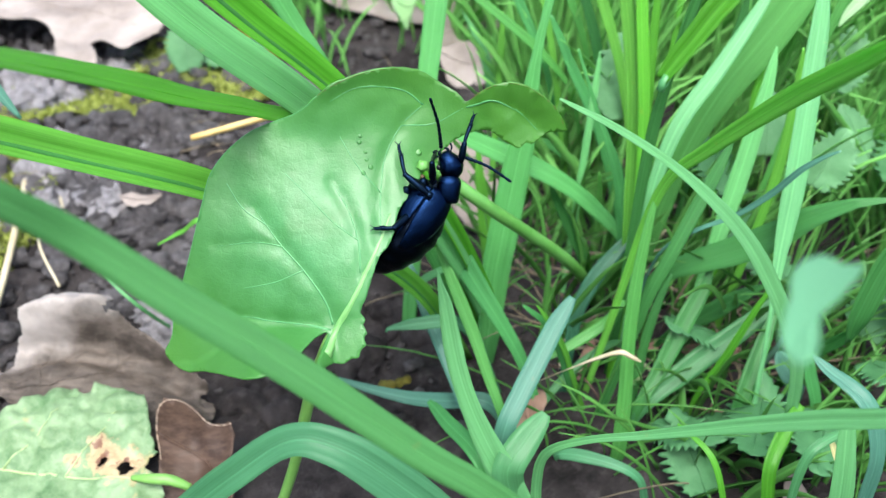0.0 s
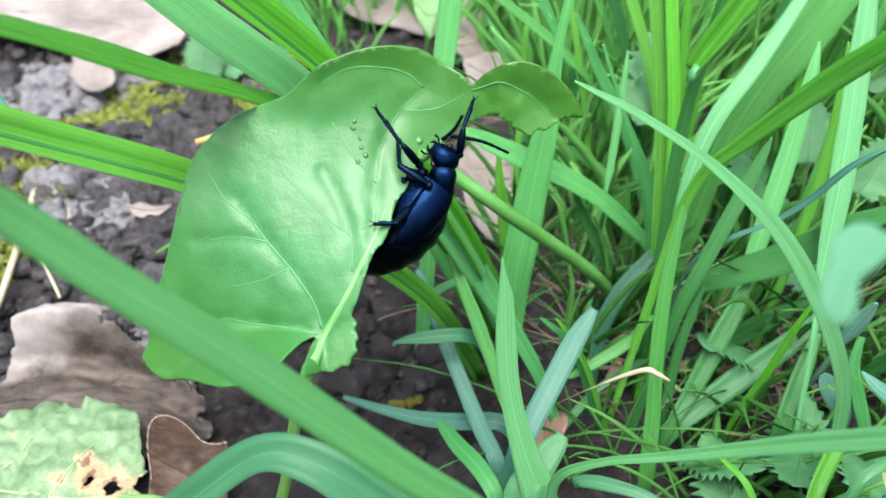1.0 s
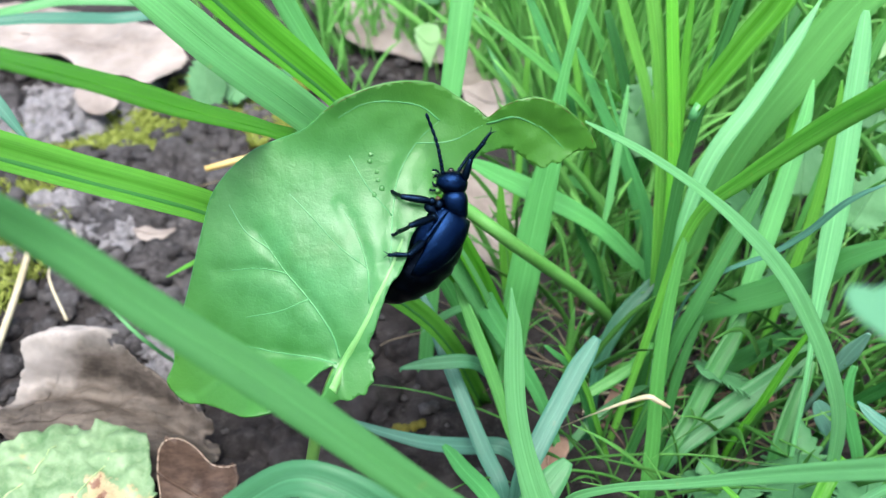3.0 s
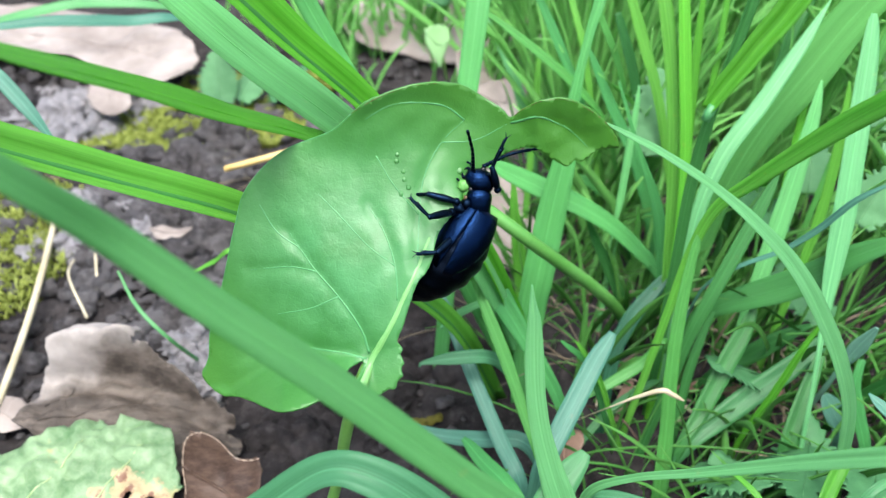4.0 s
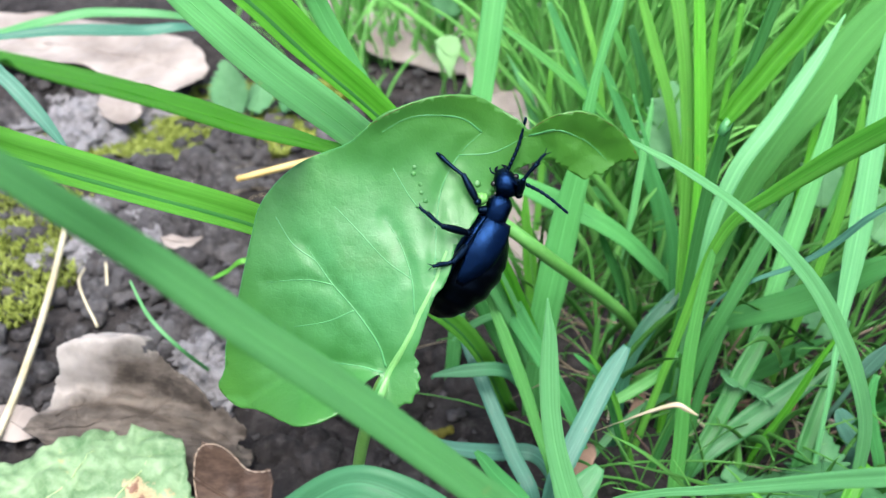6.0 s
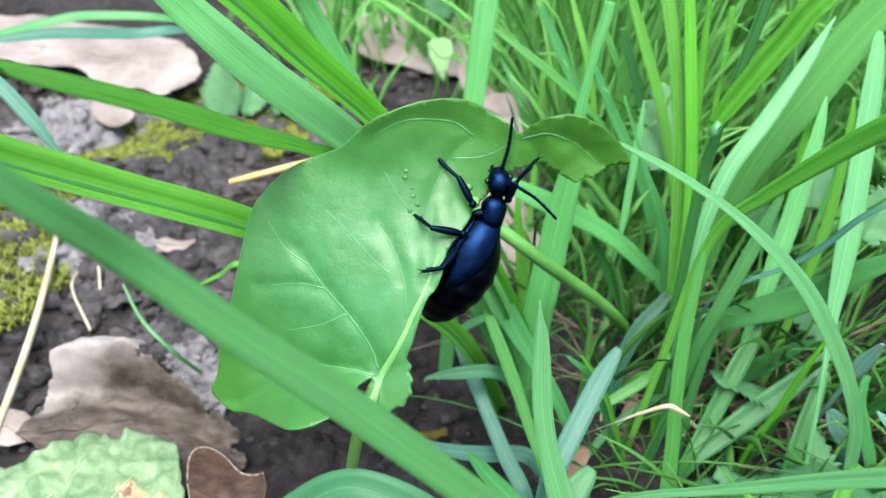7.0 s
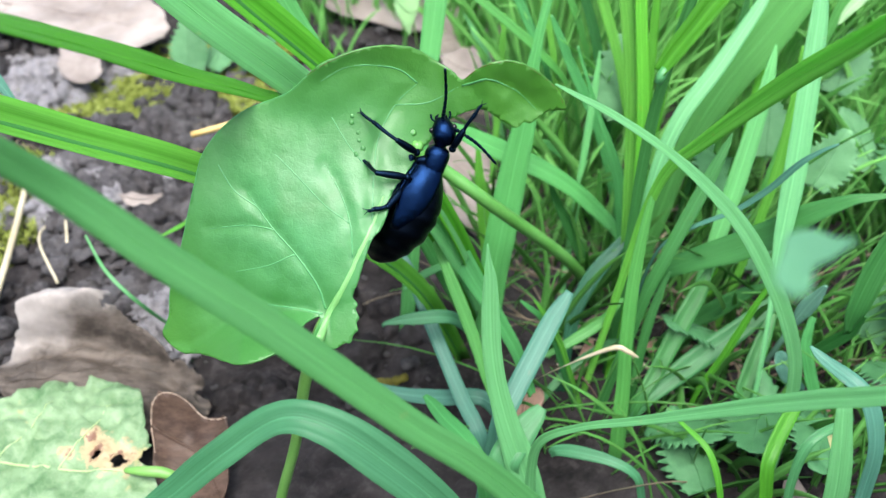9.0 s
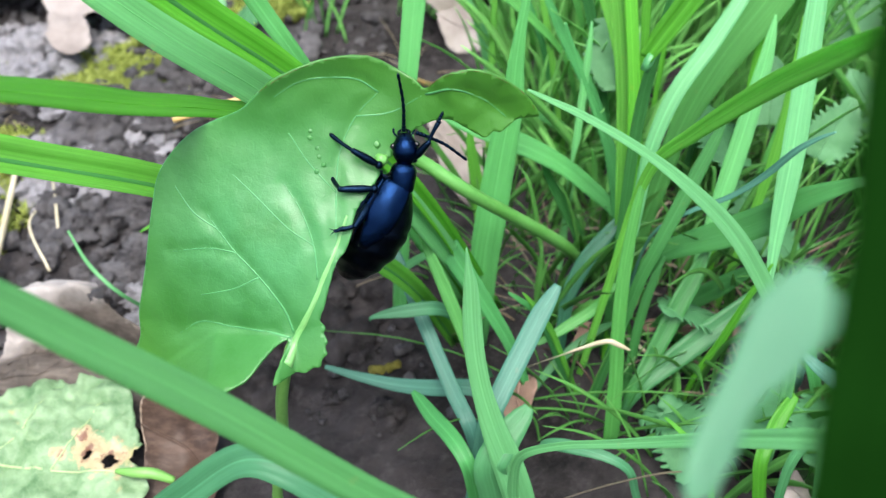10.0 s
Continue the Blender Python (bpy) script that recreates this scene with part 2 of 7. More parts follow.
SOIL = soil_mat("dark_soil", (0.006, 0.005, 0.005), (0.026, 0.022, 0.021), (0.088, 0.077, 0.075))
CLOD = soil_mat("soil_crumbs", (0.014, 0.012, 0.012), (0.062, 0.056, 0.056), (0.170, 0.157, 0.156), 1.6)
GRAIN = soil_mat("soil_grains", (0.024, 0.022, 0.022), (0.082, 0.076, 0.077), (0.190, 0.178, 0.181), 1.2)
PALE_CLOD = soil_mat("pale_soil", (0.130, 0.122, 0.126), (0.280, 0.265, 0.272), (0.440, 0.420, 0.430), 1.6)


def moss_mat():
    n = Nodes("moss")
    obj = n.coords("Object")
    rnd = n.add("ShaderNodeNewGeometry").outputs["Random Per Island"]
    f = n.math("ADD", n.math("MULTIPLY", rnd, 0.5), n.math("MULTIPLY", n.noise(obj, 130.0), 0.5))
    col = n.ramp(f, [(0.2, (0.085, 0.105, 0.014)), (0.5, (0.23, 0.28, 0.050)), (0.8, (0.42, 0.48, 0.13))])
    return n.finish(col, 0.8, None, 0.2, 0.25)


MOSS = moss_mat()


def shell_mat(name, base, rough, pits, metal=0.35):
    n = Nodes(name)
    obj = n.coords("Object")
    v = n.add("ShaderNodeTexVoronoi", Scale=pits)
    n.link(obj, v.inputs["Vector"])
    pit = n.ramp(v.outputs["Distance"], [(0.0, (0, 0, 0)), (0.45, (1, 1, 1))])
    fine = n.noise(obj, pits * 2.2, 3.0)
    tone = n.mix(n.noise(obj, 350.0, 3.0), tuple(c * 0.15 for c in base), tuple(c * 2.0 for c in base))
    n.bsdf.inputs["Metallic"].default_value = metal
    rgh = n.math("ADD", n.math("MULTIPLY", fine, 0.2), rough - 0.08)
    creases = n.math("MULTIPLY", n.noise(obj, 700.0, 2.0), 1.2)
    height = n.math("ADD", n.math("ADD", pit, creases), n.math("MULTIPLY", fine, 0.4))
    return n.finish(tone, rgh, n.bump(height, 0.45, 0.00007), 0.45)


SHELL = shell_mat("blue_black_shell", (0.0032, 0.0105, 0.033), 0.14, 7000.0, 1.0)
BLACK = shell_mat("black_shell", (0.0040, 0.0065, 0.012), 0.34, 5000.0, 1.0)
LIMB = shell_mat("limb_shell", (0.0045, 0.011, 0.024), 0.32, 7000.0, 1.0)
JOINT = shell_mat("amber_joint", (0.05, 0.034, 0.012), 0.4, 3000.0, 0.0)
EYE_MAT = shell_mat("eye", (0.004, 0.004, 0.005), 0.12, 9000.0, 0.0)
FRASS = soil_mat("droppings", (0.06, 0.05, 0.01), (0.16, 0.14, 0.02), (0.28, 0.26, 0.06))


# ---- ways to make meshes; all lengths below are in millimetres ----
def mesh_object(name, bm, material, parent=None, label="", smooth=True):
    for f in bm.faces:
        f.smooth = smooth
    me = bpy.data.meshes.new(name)
    bm.to_mesh(me)
    bm.free()
    me.materials.append(material)
    ob = new(name, me)
    if parent:
        ob.parent = parent
    if label:
        ob["label"] = label
    return ob


def part(name, bm, material, parent, label=""):
    return mesh_object(name, bm, material, parent, label)


def empty(name, m):
    ob = new(name)
    ob.empty_display_size = 0.004
    ob.matrix_world = m
    return ob


def mpose(x, y, z, rx=0, ry=0, rz=0):
    return pose(x * MM, y * MM, z * MM, rx, ry, rz)


def spline(points, steps):
    """A smooth curve through the points (any number of values each)."""
    pts = [np.array(p, float) for p in points]
    pts = [2 * pts[0] - pts[1]] + pts + [2 * pts[-1] - pts[-2]]
    out = []
    for i in range(1, len(pts) - 2):
        p0, p1, p2, p3 = pts[i - 1:i + 3]
        for k in range(steps):
            u = k / steps
            out.append(0.5 * (2 * p1 + (p2 - p0) * u + (2 * p0 - 5 * p1 + 4 * p2 - p3) * u * u + (3 * p1 - p0 - 3 * p2 + p3) * u ** 3))
    out.append(pts[-2])
    return out


def strip(bm, pts, face, fold, twist=0.0, cols=4, thick=0.22, uv=True):
    """A grass blade along pts (x, y, z, width), its flat side towards face, creased by fold along the middle."""
    layer = bm.loops.layers.uv.verify() if uv else None
    rows, length = [], 0.0
    n = len(pts)
    for i, p in enumerate(pts):
        a, b = pts[max(i - 1, 0)], pts[min(i + 1, n - 1)]
        tan = Vector(b[:3] - a[:3]).normalized()
        side = tan.cross(Vector(face)).normalized()
        side = Matrix.Rotation(radians(twist) * (i / (n - 1) - 0.3), 3, tan) @ side
        up = side.cross(tan).normalized()
        if i:
            length += float(np.linalg.norm(p[:3] - pts[i - 1][:3]))
        half = max(float(p[3]), 0.15) * 0.5
        top, low = [], []
        for c in range(cols + 1):
            s = 2 * c / cols - 1
            lift = half * fold * (abs(s) - 0.5) + 0.02 * half * math.sin(i * 0.9 + 2 * s)
            co = Vector(p[:3]) + side * (half * s * math.cos(fold * 0.6)) + up * lift
            edge = 0.25 + 0.75 * (1 - s * s)
            top.append((bm.verts.new((co + up * thick * 0.5 * edge) * MM), half * s, length))
            low.append((bm.verts.new((co - up * thick * 0.5 * edge) * MM), half * s, length))
        rows.append((top, low))

    def quad(vs):
        f = bm.faces.new([v[0] for v in vs])
        f.smooth = True
        if layer:
            for loop, v in zip(f.loops, vs):
                loop[layer].uv = (v[1], v[2])

    for (t0, l0), (t1, l1) in zip(rows, rows[1:]):
        for c in range(cols):
            quad((t0[c], t1[c], t1[c + 1], t0[c + 1]))
            quad((l0[c], l0[c + 1], l1[c + 1], l1[c]))
        quad((t0[0], l0[0], l1[0], t1[0]))
        quad((t0[-1], t1[-1], l1[-1], l0[-1]))
    for t, l in (rows[0], rows[-1]):
        for c in range(cols):
            f = (t[c], t[c + 1], l[c + 1], l[c])
            quad(f if t is rows[0][0] else f[::-1])


def tube(bm, pts, sides=8, cap=True):
    """A round limb along pts (x, y, z, diameter)."""
    rings = []
    n = len(pts)
    tan0 = Vector(pts[1][:3] - pts[0][:3]).normalized()
    side = tan0.orthogonal().normalized()
    for i, p in enumerate(pts):
        a, b = pts[max(i - 1, 0)], pts[min(i + 1, n - 1)]
        tan = Vector(b[:3] - a[:3]).normalized()
        side = (side - tan * side.dot(tan)).normalized()
        up = tan.cross(side)
        r = max(float(p[3]), 0.02) * 0.5
        rings.append([bm.verts.new((Vector(p[:3]) + (side * math.cos(k * math.tau / sides) + up * math.sin(k * math.tau / sides)) * r) * MM) for k in range(sides)])
    for a, b in zip(rings, rings[1:]):
        for k in range(sides):
            bm.faces.new((a[k], a[(k + 1) % sides], b[(k + 1) % sides], b[k])).smooth = True
    if cap:
        bm.faces.new(rings[0][::-1])
        bm.faces.new(rings[-1])


def loft(bm, sections, sides=28, power=2.0):
    """A closed body along y: sections (y, centre x, centre z, half width, half height)."""
    rings = []
    for y, cx, cz, w, h in sections:
        ring = []
        for k in range(sides):
            a = k * math.tau / sides
            c, s = math.cos(a), math.sin(a)
            ring.append(bm.verts.new(Vector((cx + w * math.copysign(abs(c) ** (2 / power), c), y, cz + h * math.copysign(abs(s) ** (2 / power), s))) * MM))
        rings.append(ring)
    for a, b in zip(rings, rings[1:]):
        for k in range(sides):
            bm.faces.new((a[k], b[k], b[(k + 1) % sides], a[(k + 1) % sides]))
    bm.faces.new(rings[0])
    bm.faces.new(rings[-1][::-1])
    bmesh.ops.recalc_face_normals(bm, faces=bm.faces[:])


def lump(bm, x, y, z, r, seed, squash=0.75, rough=0.35, detail=1):
    """An uneven crumb or clod."""
    made = bmesh.ops.create_icosphere(bm, subdivisions=detail, radius=1.0)["verts"]
    turn = Euler((seed * 1.3, seed * 2.1, seed * 0.7)).to_matrix()
    for v in made:
        d = turn @ v.co
        k = 1 + rough * noise.noise(d * 1.6 + Vector((seed * 3.1, seed, 0))) + 0.4 * rough * noise.noise(d * 4 + Vector((0, seed, seed)))
        v.co = Vector((x + d.x * r * k, y + d.y * r * k, z + d.z * r * k * squash)) * MM


def lump_field(spots, detail=1):
    """Many crumbs as one mesh's data: (x, y, z, r, seed, squash, rough) each."""
    ball = bmesh.new()
    bmesh.ops.create_icosphere(ball, subdivisions=detail, radius=1.0)
    ball.verts.ensure_lookup_table()
    dirs = [v.co.copy() for v in ball.verts]
    tris = [tuple(v.index for v in f.verts) for f in ball.faces]
    ball.free()
    verts, faces = [], []
    for x, y, z, r, seed, squash, rough in spots:
        base = len(verts)
        turn = Euler((seed * 1.3, seed * 2.1, seed * 0.7)).to_matrix()
        for co in dirs:
            d = turn @ co
            k = 1 + rough * noise.noise(d * 1.6 + Vector((seed * 3.1, seed, 0))) + 0.4 * rough * noise.noise(d * 4 + Vector((0, seed, seed)))
            verts.append(((x + d.x * r * k) * MM, (y + d.y * r * k) * MM, (z + d.z * r * k * squash) * MM))
        faces.extend((a + base, b + base, c + base) for a, b, c in tris)
    return verts, faces


def field_object(name, data, material):
    me = bpy.data.meshes.new(name)
    me.from_pydata(data[0], [], data[1])
    me.polygons.foreach_set("use_smooth", [True] * len(me.polygons))
    me.materials.append(material)
    return new(name, me)


from mathutils.geometry import delaunay_2d_cdt


def sheet_leaf(outline, height, step=1.0, steps=5, holes=(), jag=0.0, seed=1.0):
    """A thin leaf: a smooth outline (x, y), filled with a fine net and lifted by height(x, y)."""
    rim = [Vector(p) for p in spline(list(outline) + [outline[0]], steps)[:-1]]
    if jag:
        rim = [p + Vector((noise.noise(Vector((p.x * 1.3, p.y * 1.3, seed))), noise.noise(Vector((p.x * 1.3, p.y * 1.3, seed + 9))))) * jag for p in rim]
    verts, edges = [], []

    def ring(points):
        k = len(verts)
        verts.extend(points)
        edges.extend((k + i, k + (i + 1) % len(points)) for i in range(len(points)))

    ring(rim)
    for cx, cy, r in holes:
        ring([Vector((cx + r * (1 + 0.35 * math.sin(2.3 * k + cx)) * math.cos(k * math.tau / 14), cy + r * (1 + 0.3 * math.cos(1.7 * k + cy)) * math.sin(k * math.tau / 14))) for k in range(14)])
    xs, ys = [p.x for p in rim], [p.y for p in rim]

    def inside(x, y, loop):
        hit = False
        for a, b in zip(loop, loop[1:] + loop[:1]):
            if (a.y > y) != (b.y > y) and x < (b.x - a.x) * (y - a.y) / (b.y - a.y) + a.x:
                hit = not hit
        return hit

    nx, ny = int((max(xs) - min(xs)) / step) + 1, int((max(ys) - min(ys)) / step) + 1
    for i in range(nx):
        for j in range(ny):
            x = min(xs) + (i + 0.5 + 0.3 * math.sin(j * 7.1 + i)) * step
            y = min(ys) + (j + 0.5 + 0.3 * math.cos(i * 5.3 + j)) * step
            if inside(x, y, rim):
                verts.append(Vector((x, y)))
    co, _, faces, _, _, _ = delaunay_2d_cdt(verts, edges, [], 1, 1e-4)
    bm = bmesh.new()
    vs = [bm.verts.new(Vector((p.x, p.y, height(p.x, p.y))) * MM) for p in co]
    for f in faces:
        mid = sum((co[i] for i in f), Vector((0, 0))) / len(f)
        if any((mid - Vector((cx, cy))).length < r * 0.8 for cx, cy, r in holes):
            continue
        bm.faces.new([vs[i] for i in f])
    bmesh.ops.recalc_face_normals(bm, faces=bm.faces[:])
    if sum(f.normal.z for f in bm.faces) < 0:
        bmesh.ops.reverse_faces(bm, faces=bm.faces[:])
    for v in [v for v in bm.verts if not v.link_faces]:
        bm.verts.remove(v)
    return bm


def thicken(ob, t):
    mod = ob.modifiers.new("thickness", "SOLIDIFY")
    mod.thickness, mod.offset = t * MM, -1.0
    return ob


# the direction to which most blades turn their flat side: up and towards the camera, to fit its view
VIEW_SIDE = (0.0, -0.55, 0.84)


def grass_blade(label, material, pts, fold=0.3, twist=0, rib=False, name="grass_blade", face=VIEW_SIDE):
    curve = spline(pts, 7)
    bm = bmesh.new()
    strip(bm, curve, face, fold, twist)
    ob = mesh_object(name, bm, material)
    tagged(ob, label, "grass", "grass blades")
    if rib:
        n = len(curve)
        bm = bmesh.new()
        line = []
        for i, p in enumerate(curve):
            a, b = curve[max(i - 1, 0)], curve[min(i + 1, n - 1)]
            tan = Vector(b[:3] - a[:3]).normalized()
            side = Matrix.Rotation(radians(twist) * (i / (n - 1) - 0.3), 3, tan) @ tan.cross(Vector(face)).normalized()
            up = side.cross(tan).normalized()
            half = float(p[3]) * 0.5
            c = Vector(p[:3]) + up * (0.12 - half * fold * 0.5)
            # dark crease: a wider rib in dark green paints the shade inside the fold
            line.append(np.array((*c, (0.24 + 0.22 * half) if "dark crease" in label else (0.08 + 0.03 * half))))
        tube(bm, line, 6)
        part("midrib", bm, G5 if "dark crease" in label else material, ob)
    return ob


# ---- ground: one sheet from the foreground to the horizon ----
def ground_height(x, y):
    p = Vector((x, y, 0.0))
    h = 3.5 * noise.noise(p * 0.018) + 2.6 * noise.noise(p * 0.06 + Vector((4, 1, 2)))
    h += 2.6 * abs(noise.noise(p * 0.13)) + 1.5 * abs(noise.noise(p * 0.31 + Vector((2, 7, 1)))) + 0.7 * noise.noise(p * 0.7)
    return h - 2.0


def axis(lo, hi, step, far):
    inner = list(np.arange(lo, hi + step, step))
    out, gap = [], step
    while inner[-1] + sum(out) < far:
        gap *= 1.7
        out.append(gap)
    right = list(inner[-1] + np.cumsum(out))
    left = list((inner[0] - np.cumsum(out))[::-1])
    return left + inner + right


def ground():
    bm = bmesh.new()
    xs, ys = axis(-230, 60, 1.25, 60000), axis(120, 400, 1.25, 60000)
    grid = [[bm.verts.new(Vector((x, y, ground_height(x, y) if abs(x) < 2000 and abs(y) < 2000 else 0)) * MM) for x in xs] for y in ys]
    for a, b in zip(grid, grid[1:]):
        for i in range(len(xs) - 1):
            bm.faces.new((a[i], a[i + 1], b[i + 1], b[i]))
    return tagged(mesh_object("ground", bm, SOIL), "dark crumbly garden soil with moss and litter", "soil", kind="structure")


ground()
rng = random.Random(7)


def crumbs():
    spots = []
    for k in range(2600):
        x, y = rng.uniform(-190, 30), rng.uniform(135, 360)
        if x > -20 and y > 190:
            continue
        r = rng.choice((0.6, 0.8, 1.0, 1.4, 1.9, 2.6)) * rng.uniform(0.8, 1.3)
        if x > -62 and y < 195:
            if k % 4:
                continue
            r *= 0.6
        spots.append((x, y, ground_height(x, y) + r * 0.5, r, k * 0.37, rng.uniform(0.5, 0.8), 0.9))
    tagged(field_object("soil_crumbs", lump_field(spots), CLOD), "grey-brown crumbs of dry soil on the ground", "soil", kind="stuff")


def clod(x, y, r, material, label, k):
    bm = bmesh.new()
    lump(bm, 0, 0, 0, r, k, 0.6, 1.0, 4)
    for v in bm.verts:
        v.co += v.co.normalized() * (0.22 * r * MM * noise.noise(v.co / MM * 0.9 + Vector((k, 0, 0))) + 0.12 * r * MM * noise.noise(v.co / MM * 2.2))
    ob = mesh_object("soil_clod", bm, material)
    ob.matrix_world = mpose(x, y, ground_height(x, y) + r * 0.3)
    return tagged(ob, label, "soil clod", "soil clods")


def grains():
    """Rounded crumbs heaped in patches."""
    spots = []
    while len(spots) < 1900:
        x, y = rng.uniform(-175, -45), rng.uniform(166, 318)
        if noise.noise(Vector((x * 0.035, y * 0.035, 9.0))) < 0.0 or (-112 < x < -52 and y < 178):
            continue
        if rng.random() < 0.75 and any(((x - cx) / rx) ** 2 + ((y - cy) / ry) ** 2 < 1 for cx, cy, rx, ry in ((-98, 294, 38, 20), (-142, 222, 24, 38), (-155, 286, 28, 12))):
            continue
        r = rng.uniform(0.9, 1.7) if rng.random() < 0.6 else rng.uniform(1.7, 3.2)
        spots.append((x, y, ground_height(x, y) + r * rng.uniform(0.2, 0.9), r, len(spots) * 0.53, rng.uniform(0.75, 0.95), 0.5))
    tagged(field_object("soil_grains", lump_field(spots, 2), GRAIN), "rounded grey crumbs of soil heaped in patches", "soil", kind="stuff")


crumbs()
grains()


def knobbly_clod(x, y, rx, ry, rz, knob, material, label, seed):
    """A large clod whose skin swells into many rounded knobs."""
    r = random.Random(seed)
    bm = bmesh.new()
    bmesh.ops.create_icosphere(bm, subdivisions=5, radius=1.0)
    knobs = []
    for k in range(int(22 * rx * ry / (knob * knob * 9)) + 14):
        a, u = r.uniform(0, math.tau), r.uniform(-0.1, 1.0)
        q = math.sqrt(1 - u * u)
        knobs.append((rx * q * math.cos(a), ry * q * math.sin(a), rz * u, knob * r.uniform(0.6, 1.3)))
    knobs = np.array(knobs)
    for v in bm.verts:
        d = v.co.normalized()
        p = np.array((d.x * rx, d.y * ry, d.z * rz)) * (1 + 0.12 * noise.noise(d * 2.0 + Vector((seed, 0, 0))))
        gap = np.linalg.norm(knobs[:, :3] - p, axis=1) / knobs[:, 3]
        swell = float(np.max(knobs[:, 3] * np.sqrt(np.clip(1 - gap * gap, 0, 1))))
        out = Vector((d.x / rx, d.y / ry, d.z / rz)).normalized()
        grit = 0.16 * knob * noise.noise(Vector(p) * (2.0 / knob) + Vector((0, seed, 0)))
        v.co = (Vector(p) * 0.74 + out * (1.15 * swell + grit)) * MM
    ob = mesh_object("soil_clod", bm, material)
    ob.matrix_world = mpose(x, y, ground_height(x, y) - 0.5)
    return tagged(ob, label, "soil clod", "soil clods")


for k, (x, y, rx, ry, rz, knob, mat) in enumerate((
        (-151, 306, 13, 12, 11, 3.0, PALE_CLOD), (-136, 295, 9, 8, 7, 2.6, PALE_CLOD), (-95, 266, 14, 12, 11, 3.4, CLOD), (-108, 254, 9, 8, 7, 3.0, CLOD), (-96, 232, 12, 8, 6, 3.0, CLOD),
        (-127, 243, 9, 7, 6, 2.4, PALE_CLOD), (-78, 228, 11, 8, 7, 3.2, CLOD), (-84, 284, 9, 8, 7, 2.8, CLOD), (-78, 190, 9, 6, 5, 2.6, CLOD), (-71, 168, 10, 5, 8, 2.2, PALE_CLOD), (-66, 205, 10, 9, 6, 3.0, CLOD),
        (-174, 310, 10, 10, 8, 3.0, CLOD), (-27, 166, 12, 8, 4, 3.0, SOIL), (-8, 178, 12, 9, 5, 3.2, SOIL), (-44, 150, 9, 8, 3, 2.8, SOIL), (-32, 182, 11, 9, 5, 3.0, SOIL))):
    knobbly_clod(x, y, rx, ry, rz, knob, mat, "large pale grey knobbly soil clod" if mat is PALE_CLOD else "large dark grey knobbly soil clod", k + 3)
for k in range(26):
    clod(rng.uniform(-168, -118), rng.uniform(284, 326), rng.uniform(3, 6.5), PALE_CLOD, "pale grey crumbly soil clod beside the moss", k + 0.4)
for k in range(26):
    clod(rng.uniform(-134, -84), rng.uniform(215, 266), rng.uniform(2.0, 5.5), PALE_CLOD, "pale grey soil clod on dark earth", k + 20.4)
for k in range(22):
    clod(rng.uniform(-110, -45), rng.uniform(190, 290), rng.uniform(3, 7), CLOD, "dark grey-brown soil clod", k + 40.4)
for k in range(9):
    clod(rng.uniform(-45, 10), rng.uniform(138, 190), rng.uniform(1.6, 3.6), SOIL, "dark soil clod under the leaf", k + 60.4)
for k in range(9):
    clod(rng.uniform(-84, -62), rng.uniform(163, 178), rng.uniform(2.5, 5), PALE_CLOD, "pale grey soil clod behind the dry leaf", k + 80.4)


def moss_patch(cx, cy, rx, ry, count):
    bm = bmesh.new()
    for k in range(count):
        a, q = rng.uniform(0, math.tau), math.sqrt(rng.random())
        x, y = cx + rx * q * math.cos(a), cy + ry * q * math.sin(a)
        if noise.noise(Vector((x * 0.07, y * 0.07, 3))) < -0.42:
            continue
        z = ground_height(x, y)
        h, lean = rng.uniform(1.2, 3.4), rng.uniform(0, math.tau)
        tip = np.array((x + math.cos(lean) * h * 0.6, y + math.sin(lean) * h * 0.6, z + h, 0.25))
        tube(bm, [np.array((x, y, z - 0.5, 0.6)), np.array((x + (tip[0] - x) * 0.4, y + (tip[1] - y) * 0.4, z + h * 0.6, 0.75)), tip], 4)
    tagged(mesh_object("moss", bm, MOSS), "yellow-green cushion of moss on the soil", "moss", kind="stuff")


moss_patch(-98, 294, 38, 20, 7600)
moss_patch(-155, 286, 28, 12, 2600)
moss_patch(-142, 222, 24, 38, 3000)
moss_patch(-72, 330, 22, 10, 1500)
moss_patch(-98, 322, 18, 10, 1600)


# ---- the chewed leaf on which the beetle climbs ----
LEAF_VEINS = [([(4.7, -15.0), (3.4, -11.2), (0.0, -6.4), (-3.4, -2.6), (-6.0, 0.9), (-7.7, 3.4)], 0.75), ([(4.3, -15.9), (0.0, -15.0), (-5.2, -14.4), (-10.3, -13.7), (-14.6, -15.9)], 0.7),
              ([(9.0, -6.9), (8.6, -1.7), (6.9, 3.4), (4.3, 7.7)], 0.55), ([(-3.4, -2.6), (-7.7, -1.9), (-13.9, -2.4)], 0.45),
              ([(12.0, -1.7), (12.2, 6.0), (12.9, 12.0), (15.5, 17.2), (19.0, 20.6)], 0.5), ([(19.0, 20.6), (15.5, 22.6), (8.6, 22.4), (3.4, 19.8)], 0.5),
              ([(26.0, 20.0), (30.1, 20.4), (34.4, 18.9), (37.8, 16.2)], 0.55), ([(0.0, -6.4), (-4.3, -8.2), (-9.6, -9.2)], 0.4), ([(-6.0, 0.9), (-9.8, 3.6), (-12.4, 7.6)], 0.35),
              ([(8.6, -1.7), (4.6, 1.2), (0.4, 5.6), (-3.2, 9.2)], 0.35), ([(12.2, 6.0), (8.4, 10.4), (5.6, 15.0)], 0.35), ([(15.5, 17.2), (20.6, 17.6), (25.4, 19.8)], 0.4)]
VEIN_POINTS = np.array([p for pts, w in LEAF_VEINS if w > 0.42 for p in spline(pts, 8)])


